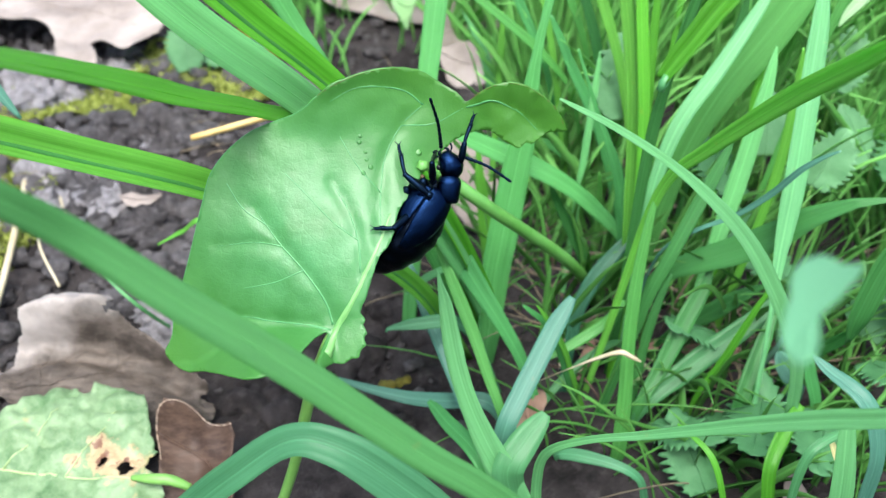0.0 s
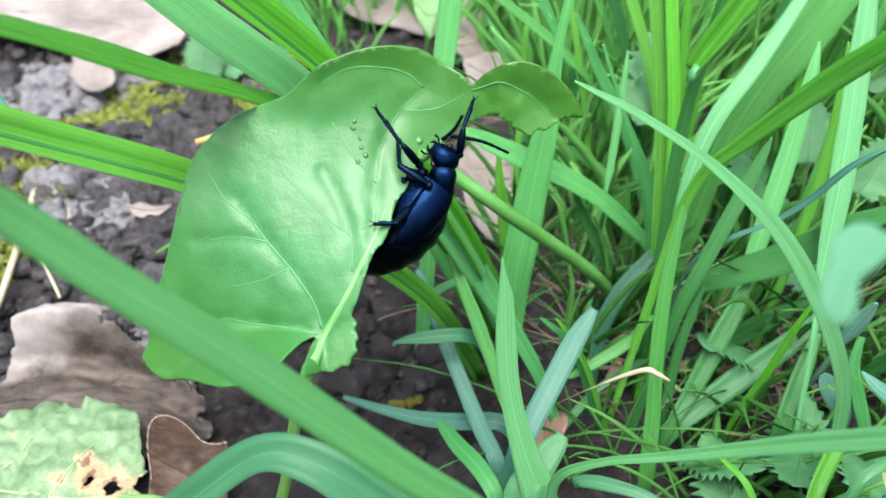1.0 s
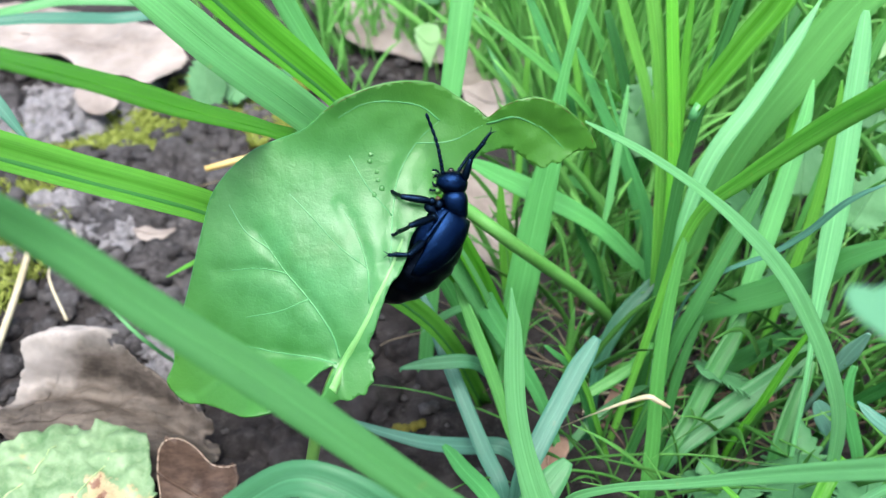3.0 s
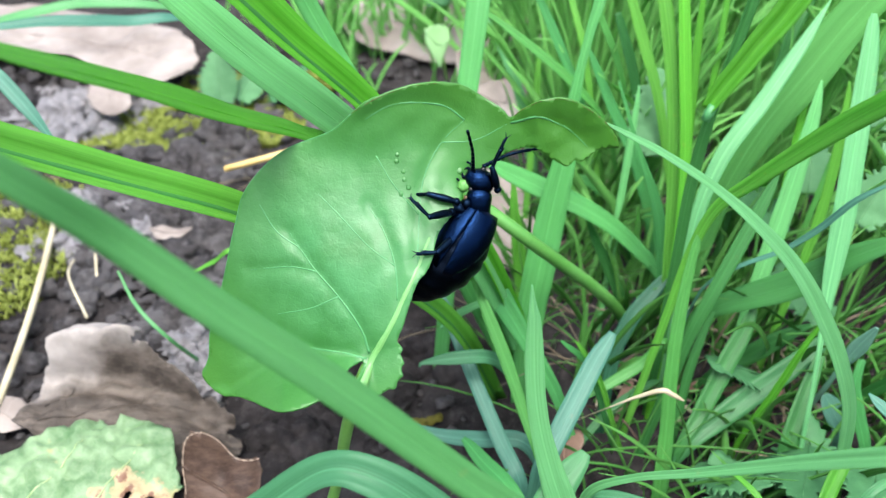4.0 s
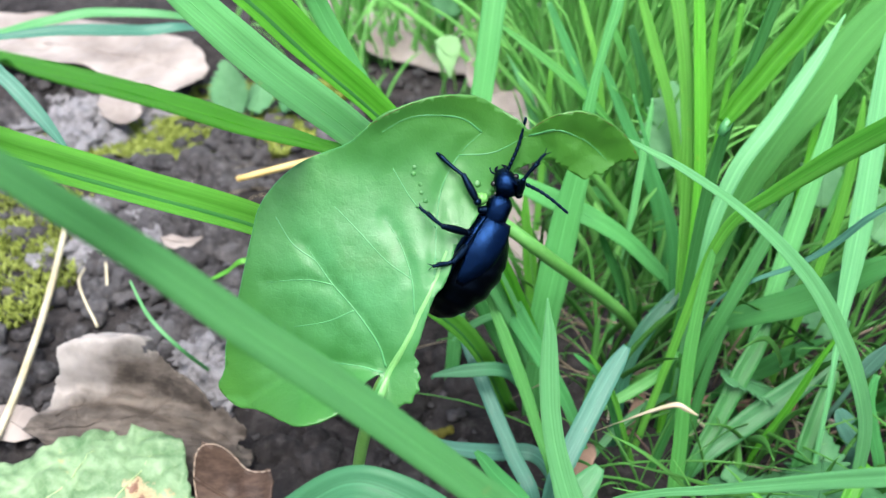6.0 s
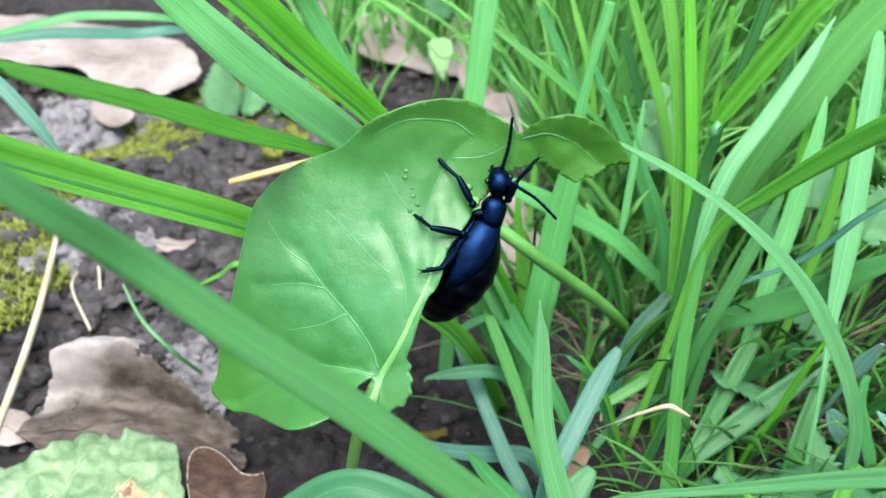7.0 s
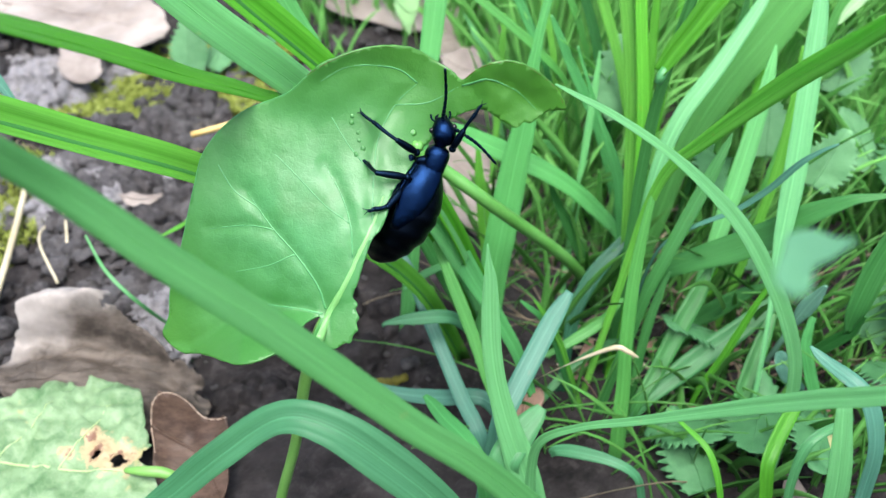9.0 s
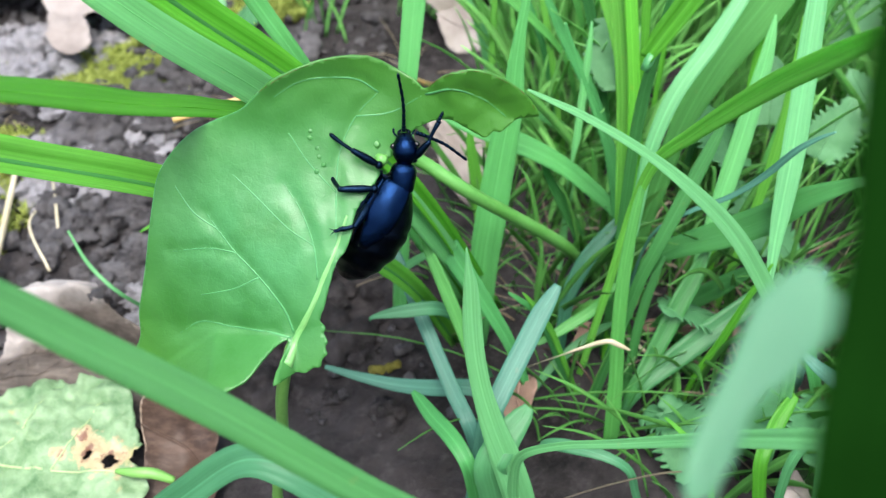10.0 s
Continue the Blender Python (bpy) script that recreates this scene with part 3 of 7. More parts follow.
def quilt(x, y):
    """The blade is puffed up between its veins: depth of the groove at a vein."""
    d = float(np.min(np.hypot(VEIN_POINTS[:, 0] - x, VEIN_POINTS[:, 1] - y)))
    return 0.34 * math.exp(-(d / 1.1) ** 2) - 0.08 * math.exp(-((d - 3.4) / 2.2) ** 2)


def leaf_height(x, y):
    fold = 13.6 + 0.26 * max(0.0, min(x, 20) - 4) + 0.35 * max(0.0, 4 - x) - min(7.0, 0.9 * max(0.0, x - 22))
    h = 0.12 * x - 0.008 * x * min(y, 16) - 0.4 * math.exp(-((y - fold) / 6.0) ** 2)
    if y > fold - 7:
        h += 0.013 * (y - fold + 7) ** 2
    if y > fold:
        h += 0.019 * (y - fold) ** 2
    below, above = min(max(y, -14), 0), min(max(y, 0), 12)
    h -= 0.007 * (below + 1) ** 2 + 0.014 * (above + 0.4583 * above ** 2 - above ** 3 / 36) + 0.005 * (min(max(x, -22), 16) - 3) ** 2 - 1.0
    if y < -3:
        h -= 0.004 * (max(y, -14.5) + 3) ** 2
    if x < 5:
        crease = -15.0 if x > -8 else max(-21.2, -15.0 - 0.62 * (-8 - x))
        lip = max(0.0, crease - y)
        h += 1.2 * lip * lip / (lip + 0.6) * min(1.0, (5 - x) / 3.5)
    h -= quilt(x, y)
    h -= 1.8 * math.exp(-(((x - 21.5) / 4.5) ** 2 + ((y - 11.5) / 4.5) ** 2))
    if x > 23:
        h += min(1.0, (x - 23) * 0.2) * (0.6 * noise.noise(Vector((x * 0.25, y * 0.25, 8.0))) + 0.22 * noise.noise(Vector((x * 0.7, y * 0.7, 8.0))))
    h += 0.5 * noise.noise(Vector((x * 0.10, y * 0.10, 1.0))) + 0.16 * noise.noise(Vector((x * 0.30, y * 0.30, 5.0))) + 0.05 * noise.noise(Vector((x * 0.8, y * 0.8, 2.0)))
    return h


LEAF_POSE = mpose(-22.3, 113.8, 81.2, 53.57, 0, 1.16)


def chewed_leaf():
    hood = [(-0.9, 18.7), (2.9, 21.6), (6.4, 23.3), (10.6, 24.8), (14.8, 25.5), (18.6, 25.3), (22.4, 23.3), (24.5, 21.9), (25.8, 20.7), (27.5, 21.7), (29.9, 22.5), (33.2, 22.8), (36.6, 21.7), (40.2, 19.5), (42.4, 16.5), (40.9, 16.2), (39.2, 16.0),
            (38.4, 15.4), (36.7, 14.2), (35.6, 14.3), (34.6, 13.4), (33.2, 14.0), (31.6, 15.0), (30.1, 15.9), (28.6, 16.3), (26.6, 16.0), (25.0, 15.4), (24.0, 14.9), (23.2, 14.0), (22.2, 13.2), (20.9, 11.4), (19.3, 10.2), (18.6, 8.4), (17.4, 6.4), (15.6, 4.0)]
    heart = [(14.7, 1.9), (14.3, -0.4), (13.2, -2.8), (12.0, -4.2), (10.9, -7.2), (9.8, -10.9), (9.0, -13.0), (9.7, -14.2), (9.4, -15.0), (10.0, -16.3), (9.6, -17.1), (9.8, -18.3), (9.1, -18.9), (8.7, -20.2), (7.6, -20.4), (6.2, -21.2), (4.8, -21.1), (2.5, -21.8), (3.0, -18.9), (3.8, -16.3),
             (1.9, -17.0), (0.0, -19.0), (-1.8, -21.0), (-4.7, -22.4), (-8.3, -23.1), (-12.0, -22.8), (-15.9, -22.4), (-19.0, -22.6), (-21.6, -21.7), (-23.3, -19.6), (-22.0, -16.6), (-21.6, -13.0), (-20.2, -9.0), (-18.6, -4.0), (-17.4, 0.4), (-16.3, 4.8), (-15.1, 9.1), (-12.2, 12.9), (-8.7, 15.7), (-5.2, 17.2)]
    outline = hood + heart
    leaf = empty("chewed_leaf", LEAF_POSE)
    tagged(leaf, "large fresh green heart-shaped leaf with chewed edge on its stalk", "leaf")
    blade = part("leaf_blade", sheet_leaf(outline, leaf_height, 0.6, 5, jag=0.12), LEAF, leaf)
    thicken(blade, 0.3)

    def vein(name, pts, w0, w1, label, material=VEIN, sink=0.30):
        curve = spline(pts, 6)
        n = len(curve) - 1
        bm = bmesh.new()
        tube(bm, [np.array((p[0], p[1], leaf_height(p[0], p[1]) - sink * (w0 + (w1 - w0) * i / n), w0 + (w1 - w0) * i / n)) for i, p in enumerate(curve)], 8)
        return part(name, bm, material, leaf, label)

    vein("midrib", [(3.6, -19.8), (4.8, -17.0), (6.6, -13.4), (8.9, -9.0), (10.9, -4.6), (12.6, -0.6), (13.8, 2.6)], 1.9, 0.5, "thick pale green midrib along the chewed edge", MIDRIB, 0.38)
    for pts, w in LEAF_VEINS:
        vein("side_vein", pts, w * 0.85, 0.16, "", sink=0.30)
    rim = spline([(2, 20.9), (6.4, 23.2), (10.6, 24.7), (14.8, 25.4), (18.6, 25.2), (22.4, 23.2), (24.5, 21.8), (25.8, 20.6), (27.5, 21.6), (29.9, 22.4), (33.2, 22.7), (36.6, 21.6), (40.2, 19.4), (42.2, 16.5)], 6)
    bm = bmesh.new()
    tube(bm, [np.array((p[0], p[1], leaf_height(p[0], p[1]) - 0.1, 0.17)) for p in rim], 6)
    part("leaf_rim", bm, RIM, leaf, "thin reddish leaf margin")
    edge = spline([(-23.2, -19.4), (-22.0, -16.6), (-21.6, -13.0), (-20.2, -9.0), (-18.6, -4.0), (-17.4, 0.4), (-16.3, 4.8), (-15.1, 9.1), (-12.2, 12.9), (-8.7, 15.7), (-5.2, 17.2), (-0.9, 18.7), (2, 20.9)], 6)
    bm = bmesh.new()
    tube(bm, [np.array((p[0] + 0.05, p[1], leaf_height(p[0], p[1]) - 0.1, 0.26)) for p in edge], 6)
    part("leaf_margin", bm, VEIN, leaf, "thin pale green leaf margin")
    inv = LEAF_POSE.inverted()
    stalk = [Vector((5.4, -15.0, leaf_height(5.4, -15.0) - 1.5)), Vector((3.6, -18.6, leaf_height(3.6, -18.6) - 3.4))]
    stalk += [inv @ (Vector(p) * MM) / MM for p in ((-21.5, 104.5, 54), (-25, 109, 34), (-30, 113, 12), (-31, 114, -3))]
    bm = bmesh.new()
    tube(bm, spline([(*p, w) for p, w in zip(stalk, (1.4, 2.0, 2.1, 2.0, 2.1, 2.6))], 6), 10)
    part("leaf_stalk", bm, STALK, leaf, "yellow-green leaf stalk rising from the soil")
    for k, (x, y, r) in enumerate(((9.7, 12.6, 0.34), (9.9, 11.4, 0.35), (10.5, 10.2, 0.42), (9.4, 9.2, 0.4), (8.8, 15.2, 0.36), (8.7, 14.2, 0.4), (19.0, 10.6, 1.0), (18.3, 12.9, 0.6))):
        bm = bmesh.new()
        lump(bm, x, y, leaf_height(x, y) + (0.5 if r > 0.9 else -0.1) * r, r, k + 0.5, 0.9 if r > 0.9 else 0.45, 0.2, 3)
        part("chewed_crumb", bm, GREEN_STEM if r > 0.9 else LEAF, leaf, "small wet green crumb of leaf")
    return leaf


heart_leaf = chewed_leaf()

# ---- grass blades that stand out one by one ----
grass_blade("broad green grass blade crossing low over the soil", G21, [(-42.4, 61.0, 132.3, 2.5), (-38.2, 62.9, 126.4, 3.0), (-33.3, 66.7, 117.9, 3.5), (-26.0, 67.2, 109.9, 3.8), (-15.9, 66.8, 100.7, 3.9), (-2.8, 65.5, 88.5, 3.6), (11.7, 65.0, 73.9, 3.6), (45.0, 62.0, 30.0, 6.0), (48.0, 58.0, -2.0, 5.0)], fold=0.18, twist=10, rib=True)
grass_blade("arched folded bluish-green grass blade bending to the soil", G10, [(-53.7, 78.9, 33.7, 0.9), (-45.6, 80.5, 46.5, 3.4), (-36.8, 80.0, 56.7, 4.6), (-29.3, 79.3, 65.3, 4.7), (-20.8, 79.9, 72.2, 4.6), (-13.9, 78.6, 72.2, 5.4), (-6.4, 76.9, 67.1, 6.3), (2.1, 75.6, 57.7, 5.3), (9.9, 75.8, 42.4, 4.5), (18.2, 90.9, -2.0, 4.4)], fold=0.50, twist=0, rib=True)
grass_blade("flat green grass blade reaching over mossy soil", G9, [(-50.7, 80.4, 131.0, 3.6), (-49.5, 85.3, 127.6, 3.9), (-42.3, 101.3, 115.5, 4.9), (-35.1, 115.2, 104.1, 5.2), (-29.3, 128.7, 93.8, 5.1), (-23.3, 141.4, 82.4, 5.0), (-12.1, 151.1, 65.0, 4.4), (2.0, 159.3, 37.0, 4.2), (13.3, 170.6, -2.0, 4.0)], fold=0.15, twist=0, rib=True)
grass_blade("folded two-tone grass blade with shade-painted dark crease", G0, [(-72.8, 109.8, 104.9, 6.2), (-69.4, 114.5, 99.4, 7.0), (-57.2, 122.9, 88.6, 7.1), (-41.0, 131.6, 76.3, 6.9), (-24.7, 141.8, 59.5, 5.7), (-5.3, 151.0, 34.4, 5.0), (5.9, 163.7, -2.0, 4.4)], fold=0.90, twist=0, rib=True)
grass_blade("broad pale green grass blade with fine ribs", G12, [(-50.7, 133.4, 119.5, 5.1), (-45.8, 135.6, 112.2, 6.3), (-37.2, 138.0, 101.7, 7.1), (-24.8, 141.1, 88.7, 6.8), (-9.7, 146.9, 69.3, 5.5), (3.0, 155.5, 40.2, 5.1), (14.1, 172.7, -2.0, 4.6)], fold=0.30, twist=0, rib=True)
grass_blade("bright green folded grass blade with shade-painted dark crease", G7, [(-42.1, 126.7, 123.6, 6.6), (-36.6, 129.4, 117.0, 7.8), (-29.3, 133.9, 106.2, 7.1), (-20.9, 139.9, 93.8, 6.0), (-9.7, 146.6, 75.7, 4.6), (2.8, 155.2, 46.6, 4.5), (15.6, 174.7, -2.0, 4.3)], fold=0.85, twist=0, rib=True)
grass_blade("slim upright green grass blade", G2, [(-36.2, 166.9, 107.3, 3.5), (-33.4, 167.5, 99.5, 4.0), (-28.6, 166.6, 89.7, 3.7), (-19.5, 165.7, 71.5, 3.4), (9.8, 172.6, -2.0, 3.7)], fold=0.30, twist=0, rib=True)
grass_blade("upright flat green grass blade", G2, [(0.1, 206.0, 90.4, 5.6), (-0.6, 203.5, 86.1, 5.5), (-2.3, 196.1, 73.1, 5.1), (-4.7, 187.1, 55.4, 4.4), (-6.2, 181.6, 36.4, 4.1), (-7.7, 176.0, 17.2, 3.8), (-9.2, 170.5, -2.0, 3.5)], fold=0.35, twist=0, rib=True)
springing = grass_blade("pale twisted grass blade with pointed tip", G3, [(8.8, 130.0, 62.7, 0.3), (9.1, 128.3, 59.2, 1.5), (9.4, 126.9, 56.4, 2.6), (9.6, 123.8, 50.0, 3.6), (10.1, 120.8, 43.6, 3.7), (11.3, 117.9, 37.3, 3.9), (13.2, 114.9, 31.1, 4.8), (15.4, 112.1, 25.2, 5.9), (17.4, 109.7, 18.9, 6.1), (18.8, 108.4, 12.1, 6.1), (19.6, 108.0, 5.1, 5.6), (20.1, 108.0, -2.0, 4.9)], fold=0.30, twist=20, rib=True)
grass_blade("bright green folded blade slanting down behind the beetle", G1, [(-1.7, 164.0, 45.8, 3.7), (0.1, 162.5, 43.1, 4.9), (1.9, 160.8, 40.2, 5.4), (5.6, 157.6, 34.5, 5.1), (9.5, 154.5, 29.0, 4.3), (13.4, 151.3, 23.5, 3.6), (17.0, 148.3, 17.9, 3.1), (19.8, 145.3, 11.7, 2.5), (22.0, 142.5, 5.2, 1.4), (22.3, 143.0, -2.0, 1.2)], fold=0.50, twist=0, rib=True)
grass_blade("bright narrow grass blade standing in the tuft", G17, [(-2.1, 158.0, 44.3, 1.2), (-0.7, 155.9, 41.8, 1.7), (1.1, 153.0, 38.4, 2.3), (4.3, 148.0, 32.4, 2.9), (7.3, 143.0, 26.4, 2.7), (10.0, 137.9, 20.4, 2.4), (12.8, 132.9, 14.3, 2.0), (13.3, 132.5, 6.4, 1.7), (13.3, 133.0, -2.0, 1.5)], fold=0.40, twist=0, rib=True)
grass_blade("long tapering green grass blade with centre crease", G2, [(25.3, 192.0, 93.3, 2.4), (24.6, 190.7, 90.1, 2.5), (23.1, 188.7, 85.1, 2.1), (21.1, 185.5, 76.5, 2.1), (19.7, 182.4, 68.0, 3.4), (18.8, 179.4, 59.3, 5.0), (17.0, 176.4, 50.6, 6.3), (15.5, 173.6, 42.3, 6.9), (14.0, 170.8, 33.4, 7.2), (12.6, 168.2, 24.7, 6.8), (11.8, 165.6, 16.0, 6.2), (11.0, 163.0, 6.9, 5.3), (10.6, 163.0, -2.0, 3.9)], fold=0.35, twist=0, rib=True)
grass_blade("broad green blade bending behind the stem", G2, [(0.5, 186.0, 54.1, 1.3), (4.1, 185.8, 52.2, 3.5), (8.4, 185.7, 49.9, 4.8), (16.6, 185.3, 45.8, 5.5), (24.6, 185.0, 41.7, 5.1), (31.9, 184.7, 36.7, 4.5), (38.5, 184.4, 30.3, 4.1), (44.3, 184.1, 23.5, 3.2), (47.8, 183.9, 15.4, 2.7), (50.4, 183.8, 6.6, 2.5), (53.0, 183.7, -2.0, 2.2)], fold=0.25, twist=0, rib=True)
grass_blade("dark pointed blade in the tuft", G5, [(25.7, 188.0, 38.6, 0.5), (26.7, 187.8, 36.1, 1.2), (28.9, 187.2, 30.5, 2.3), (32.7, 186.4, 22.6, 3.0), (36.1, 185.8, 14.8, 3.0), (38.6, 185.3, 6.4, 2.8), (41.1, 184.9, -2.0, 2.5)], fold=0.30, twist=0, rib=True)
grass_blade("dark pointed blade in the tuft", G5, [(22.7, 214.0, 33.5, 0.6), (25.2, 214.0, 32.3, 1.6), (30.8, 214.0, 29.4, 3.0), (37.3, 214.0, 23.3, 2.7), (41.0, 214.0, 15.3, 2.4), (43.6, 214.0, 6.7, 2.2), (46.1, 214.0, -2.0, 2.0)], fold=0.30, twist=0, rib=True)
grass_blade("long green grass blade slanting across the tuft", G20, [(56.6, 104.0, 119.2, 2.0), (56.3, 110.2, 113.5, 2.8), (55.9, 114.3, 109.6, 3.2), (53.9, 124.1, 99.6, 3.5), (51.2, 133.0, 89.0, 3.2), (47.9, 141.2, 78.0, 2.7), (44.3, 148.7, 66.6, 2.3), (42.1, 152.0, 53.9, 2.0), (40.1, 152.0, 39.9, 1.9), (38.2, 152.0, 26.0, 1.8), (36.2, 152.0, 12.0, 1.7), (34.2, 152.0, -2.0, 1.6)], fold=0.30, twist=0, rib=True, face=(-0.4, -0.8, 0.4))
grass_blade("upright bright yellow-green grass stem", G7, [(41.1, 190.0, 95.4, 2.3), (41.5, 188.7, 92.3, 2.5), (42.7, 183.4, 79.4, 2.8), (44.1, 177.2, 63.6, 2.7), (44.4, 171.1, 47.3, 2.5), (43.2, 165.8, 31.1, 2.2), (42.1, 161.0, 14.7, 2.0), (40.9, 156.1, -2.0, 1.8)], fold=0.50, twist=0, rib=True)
grass_blade("upright pale green grass blade beside the stem", G16, [(36.8, 192.0, 94.6, 3.1), (37.8, 190.7, 91.5, 3.2), (39.9, 186.6, 81.4, 3.4), (41.7, 181.4, 67.8, 3.2), (42.5, 176.4, 54.0, 2.6), (42.8, 171.6, 40.1, 2.3), (43.2, 167.2, 26.1, 2.1), (43.7, 163.0, 12.1, 1.9), (44.1, 158.8, -2.0, 1.8)], fold=0.40, twist=0, rib=True)
grass_blade("tall lime-green leaf blade above the node", G9, [(58.3, 161.0, 107.6, 5.3), (57.2, 160.8, 106.2, 5.4), (55.1, 160.5, 103.7, 5.5), (52.5, 159.9, 99.5, 5.5), (49.6, 159.4, 95.4, 5.2), (47.0, 158.9, 91.2, 4.7), (44.4, 158.5, 87.1, 4.4), (41.8, 158.0, 82.7, 2.8)], fold=0.90, twist=0, rib=True)
node_stem = grass_blade("dark green stem under a leaf node", G8, [(49.5, 166.0, 105.6, 2.2), (48.8, 165.6, 101.6, 2.3), (47.3, 165.0, 93.9, 2.3), (44.9, 164.0, 82.0, 2.2), (43.2, 163.1, 70.2, 2.7), (42.4, 162.3, 58.2, 2.7), (42.1, 161.5, 46.0, 2.5), (41.8, 160.7, 34.1, 2.4), (41.5, 159.9, 22.2, 2.3), (41.1, 159.1, 9.9, 2.2), (40.8, 158.3, -2.0, 2.1)], fold=0.70, twist=0, rib=True)
grass_blade("pale green tapering grass blade", G11, [(75.9, 199.0, 87.7, 0.3), (72.6, 195.9, 83.0, 1.9), (68.9, 192.5, 78.1, 3.0), (61.4, 186.1, 68.8, 3.7), (53.5, 179.7, 60.0, 3.7), (48.5, 173.4, 49.3, 3.1), (46.6, 169.3, 36.9, 2.8), (45.0, 165.8, 23.9, 2.7), (43.3, 162.3, 11.0, 2.5), (41.7, 158.7, -2.0, 2.3)], fold=0.25, twist=0, rib=True)
grass_blade("broad dull green grass blade", G13, [(97.0, 214.0, 89.4, 7.8), (91.9, 211.1, 85.7, 8.2), (85.2, 207.2, 80.3, 9.1), (75.1, 200.2, 69.6, 10.5), (65.3, 193.3, 58.4, 8.0), (58.4, 188.6, 45.1, 5.1), (54.5, 186.0, 29.4, 4.8), (50.6, 183.4, 13.7, 4.5), (46.7, 180.8, -2.0, 4.2)], fold=0.30, twist=0, rib=True)
grass_blade("narrow bright pointed grass blade", G12, [(74.8, 190.0, 72.8, 0.4), (74.3, 188.4, 69.2, 2.0), (73.4, 186.0, 63.6, 3.2), (71.3, 182.0, 54.5, 4.0), (69.0, 178.1, 45.4, 4.5), (66.5, 174.2, 36.3, 4.2), (64.4, 171.1, 27.2, 3.6), (62.7, 168.7, 17.5, 3.4), (61.1, 166.2, 7.7, 3.2), (59.5, 163.8, -2.0, 2.9)], fold=0.25, twist=0, rib=True)
grass_blade("pale upright grass blade", G11, [(75.7, 176.0, 94.2, 1.1), (75.5, 174.8, 92.1, 2.5), (75.1, 171.3, 85.9, 3.9), (74.3, 166.6, 77.3, 4.4), (73.5, 162.0, 68.9, 4.6), (72.7, 157.6, 60.5, 4.8), (71.5, 153.0, 51.9, 4.1), (70.5, 148.8, 43.6, 2.5), (69.9, 144.5, 34.8, 1.2), (69.7, 141.5, 25.7, 1.1), (69.4, 138.8, 16.6, 1.1), (69.1, 136.0, 7.2, 1.2), (68.9, 133.2, -2.0, 1.2)], fold=0.30, twist=0, rib=True)
grass_blade("green blade leaning in the tuft", G8, [(60.4, 164.0, 65.5, 0.3), (58.9, 162.4, 62.2, 1.9), (55.3, 159.0, 55.1, 3.0), (50.0, 154.2, 44.9, 3.0), (45.3, 150.8, 34.0, 2.7), (42.4, 148.8, 22.1, 2.5), (39.4, 146.7, 10.1, 2.3), (36.5, 144.6, -2.0, 2.2)], fold=0.30, twist=0, rib=True)
grass_blade("thin arching pale bluish grass blade", G3, [(18.6, 130.0, 95.2, 0.4), (21.8, 129.6, 93.6, 1.0), (28.2, 128.7, 90.4, 1.5), (37.4, 127.4, 84.5, 1.8), (45.5, 126.2, 77.6, 2.6), (52.7, 125.2, 69.7, 3.4), (58.6, 124.1, 60.5, 3.6), (63.4, 123.2, 51.3, 3.5), (67.2, 122.3, 41.0, 3.1), (68.6, 121.5, 30.4, 2.7), (68.6, 120.6, 19.7, 2.3), (68.5, 119.8, 8.7, 2.1), (68.4, 118.9, -2.0, 1.9)], fold=0.45, twist=0, rib=True)
grass_blade("thin bluish blade arching over the tuft", G4, [(74.4, 146.0, 74.4, 0.4), (71.9, 147.2, 71.9, 0.9), (69.1, 148.7, 67.9, 1.3), (65.4, 151.0, 60.2, 1.4), (60.6, 153.4, 53.3, 1.1), (54.2, 155.8, 47.6, 1.0), (48.8, 157.9, 41.0, 0.7), (46.8, 159.6, 32.9, 0.6), (46.0, 161.2, 24.2, 0.7), (45.2, 162.8, 15.5, 0.9), (44.5, 164.3, 6.7, 1.0), (43.7, 165.9, -2.0, 1.2)], fold=0.30, twist=0, rib=False)
grass_blade("broad dull green blade lying through the tuft", G8, [(90.8, 150.0, 60.1, 0.9), (86.1, 151.3, 58.4, 1.8), (83.1, 152.2, 57.0, 2.6), (76.6, 154.3, 51.8, 4.9), (71.1, 156.1, 45.4, 6.4), (64.7, 158.0, 39.9, 6.6), (57.7, 159.8, 35.3, 5.6), (51.2, 161.5, 30.2, 4.3), (47.5, 162.4, 22.8, 3.7), (45.1, 163.1, 14.6, 3.5), (42.7, 163.7, 6.3, 3.3), (40.3, 164.3, -2.0, 3.1)], fold=0.30, twist=0, rib=True)
grass_blade("long pale grass blade stretched over the grass", G3, [(54.0, 72.0, 86.3, 2.6), (51.4, 74.6, 83.0, 2.8), (48.7, 77.2, 79.8, 2.8), (42.7, 82.0, 73.1, 2.4), (36.5, 86.3, 66.6, 1.9), (29.8, 90.2, 60.5, 1.5), (22.6, 94.1, 54.5, 1.3), (17.0, 97.0, 47.4, 1.7), (16.0, 97.4, 37.8, 2.0), (16.8, 96.5, 28.0, 2.0), (17.5, 96.0, 18.1, 1.9), (18.0, 96.0, 7.9, 1.8), (18.4, 96.0, -2.0, 1.6)], fold=0.60, twist=-15, rib=True)
grass_blade("broad bluish blade growing low in the tuft", G14, [(20.2, 120.0, 30.2, 2.1), (18.8, 118.5, 29.2, 4.0), (16.0, 115.6, 27.4, 5.7), (12.6, 111.3, 24.0, 6.2), (13.3, 109.9, 17.7, 6.3), (14.3, 109.0, 11.3, 6.2), (14.8, 109.0, 4.7, 5.6), (15.3, 109.0, -2.0, 5.0)], fold=0.20, twist=0, rib=True)
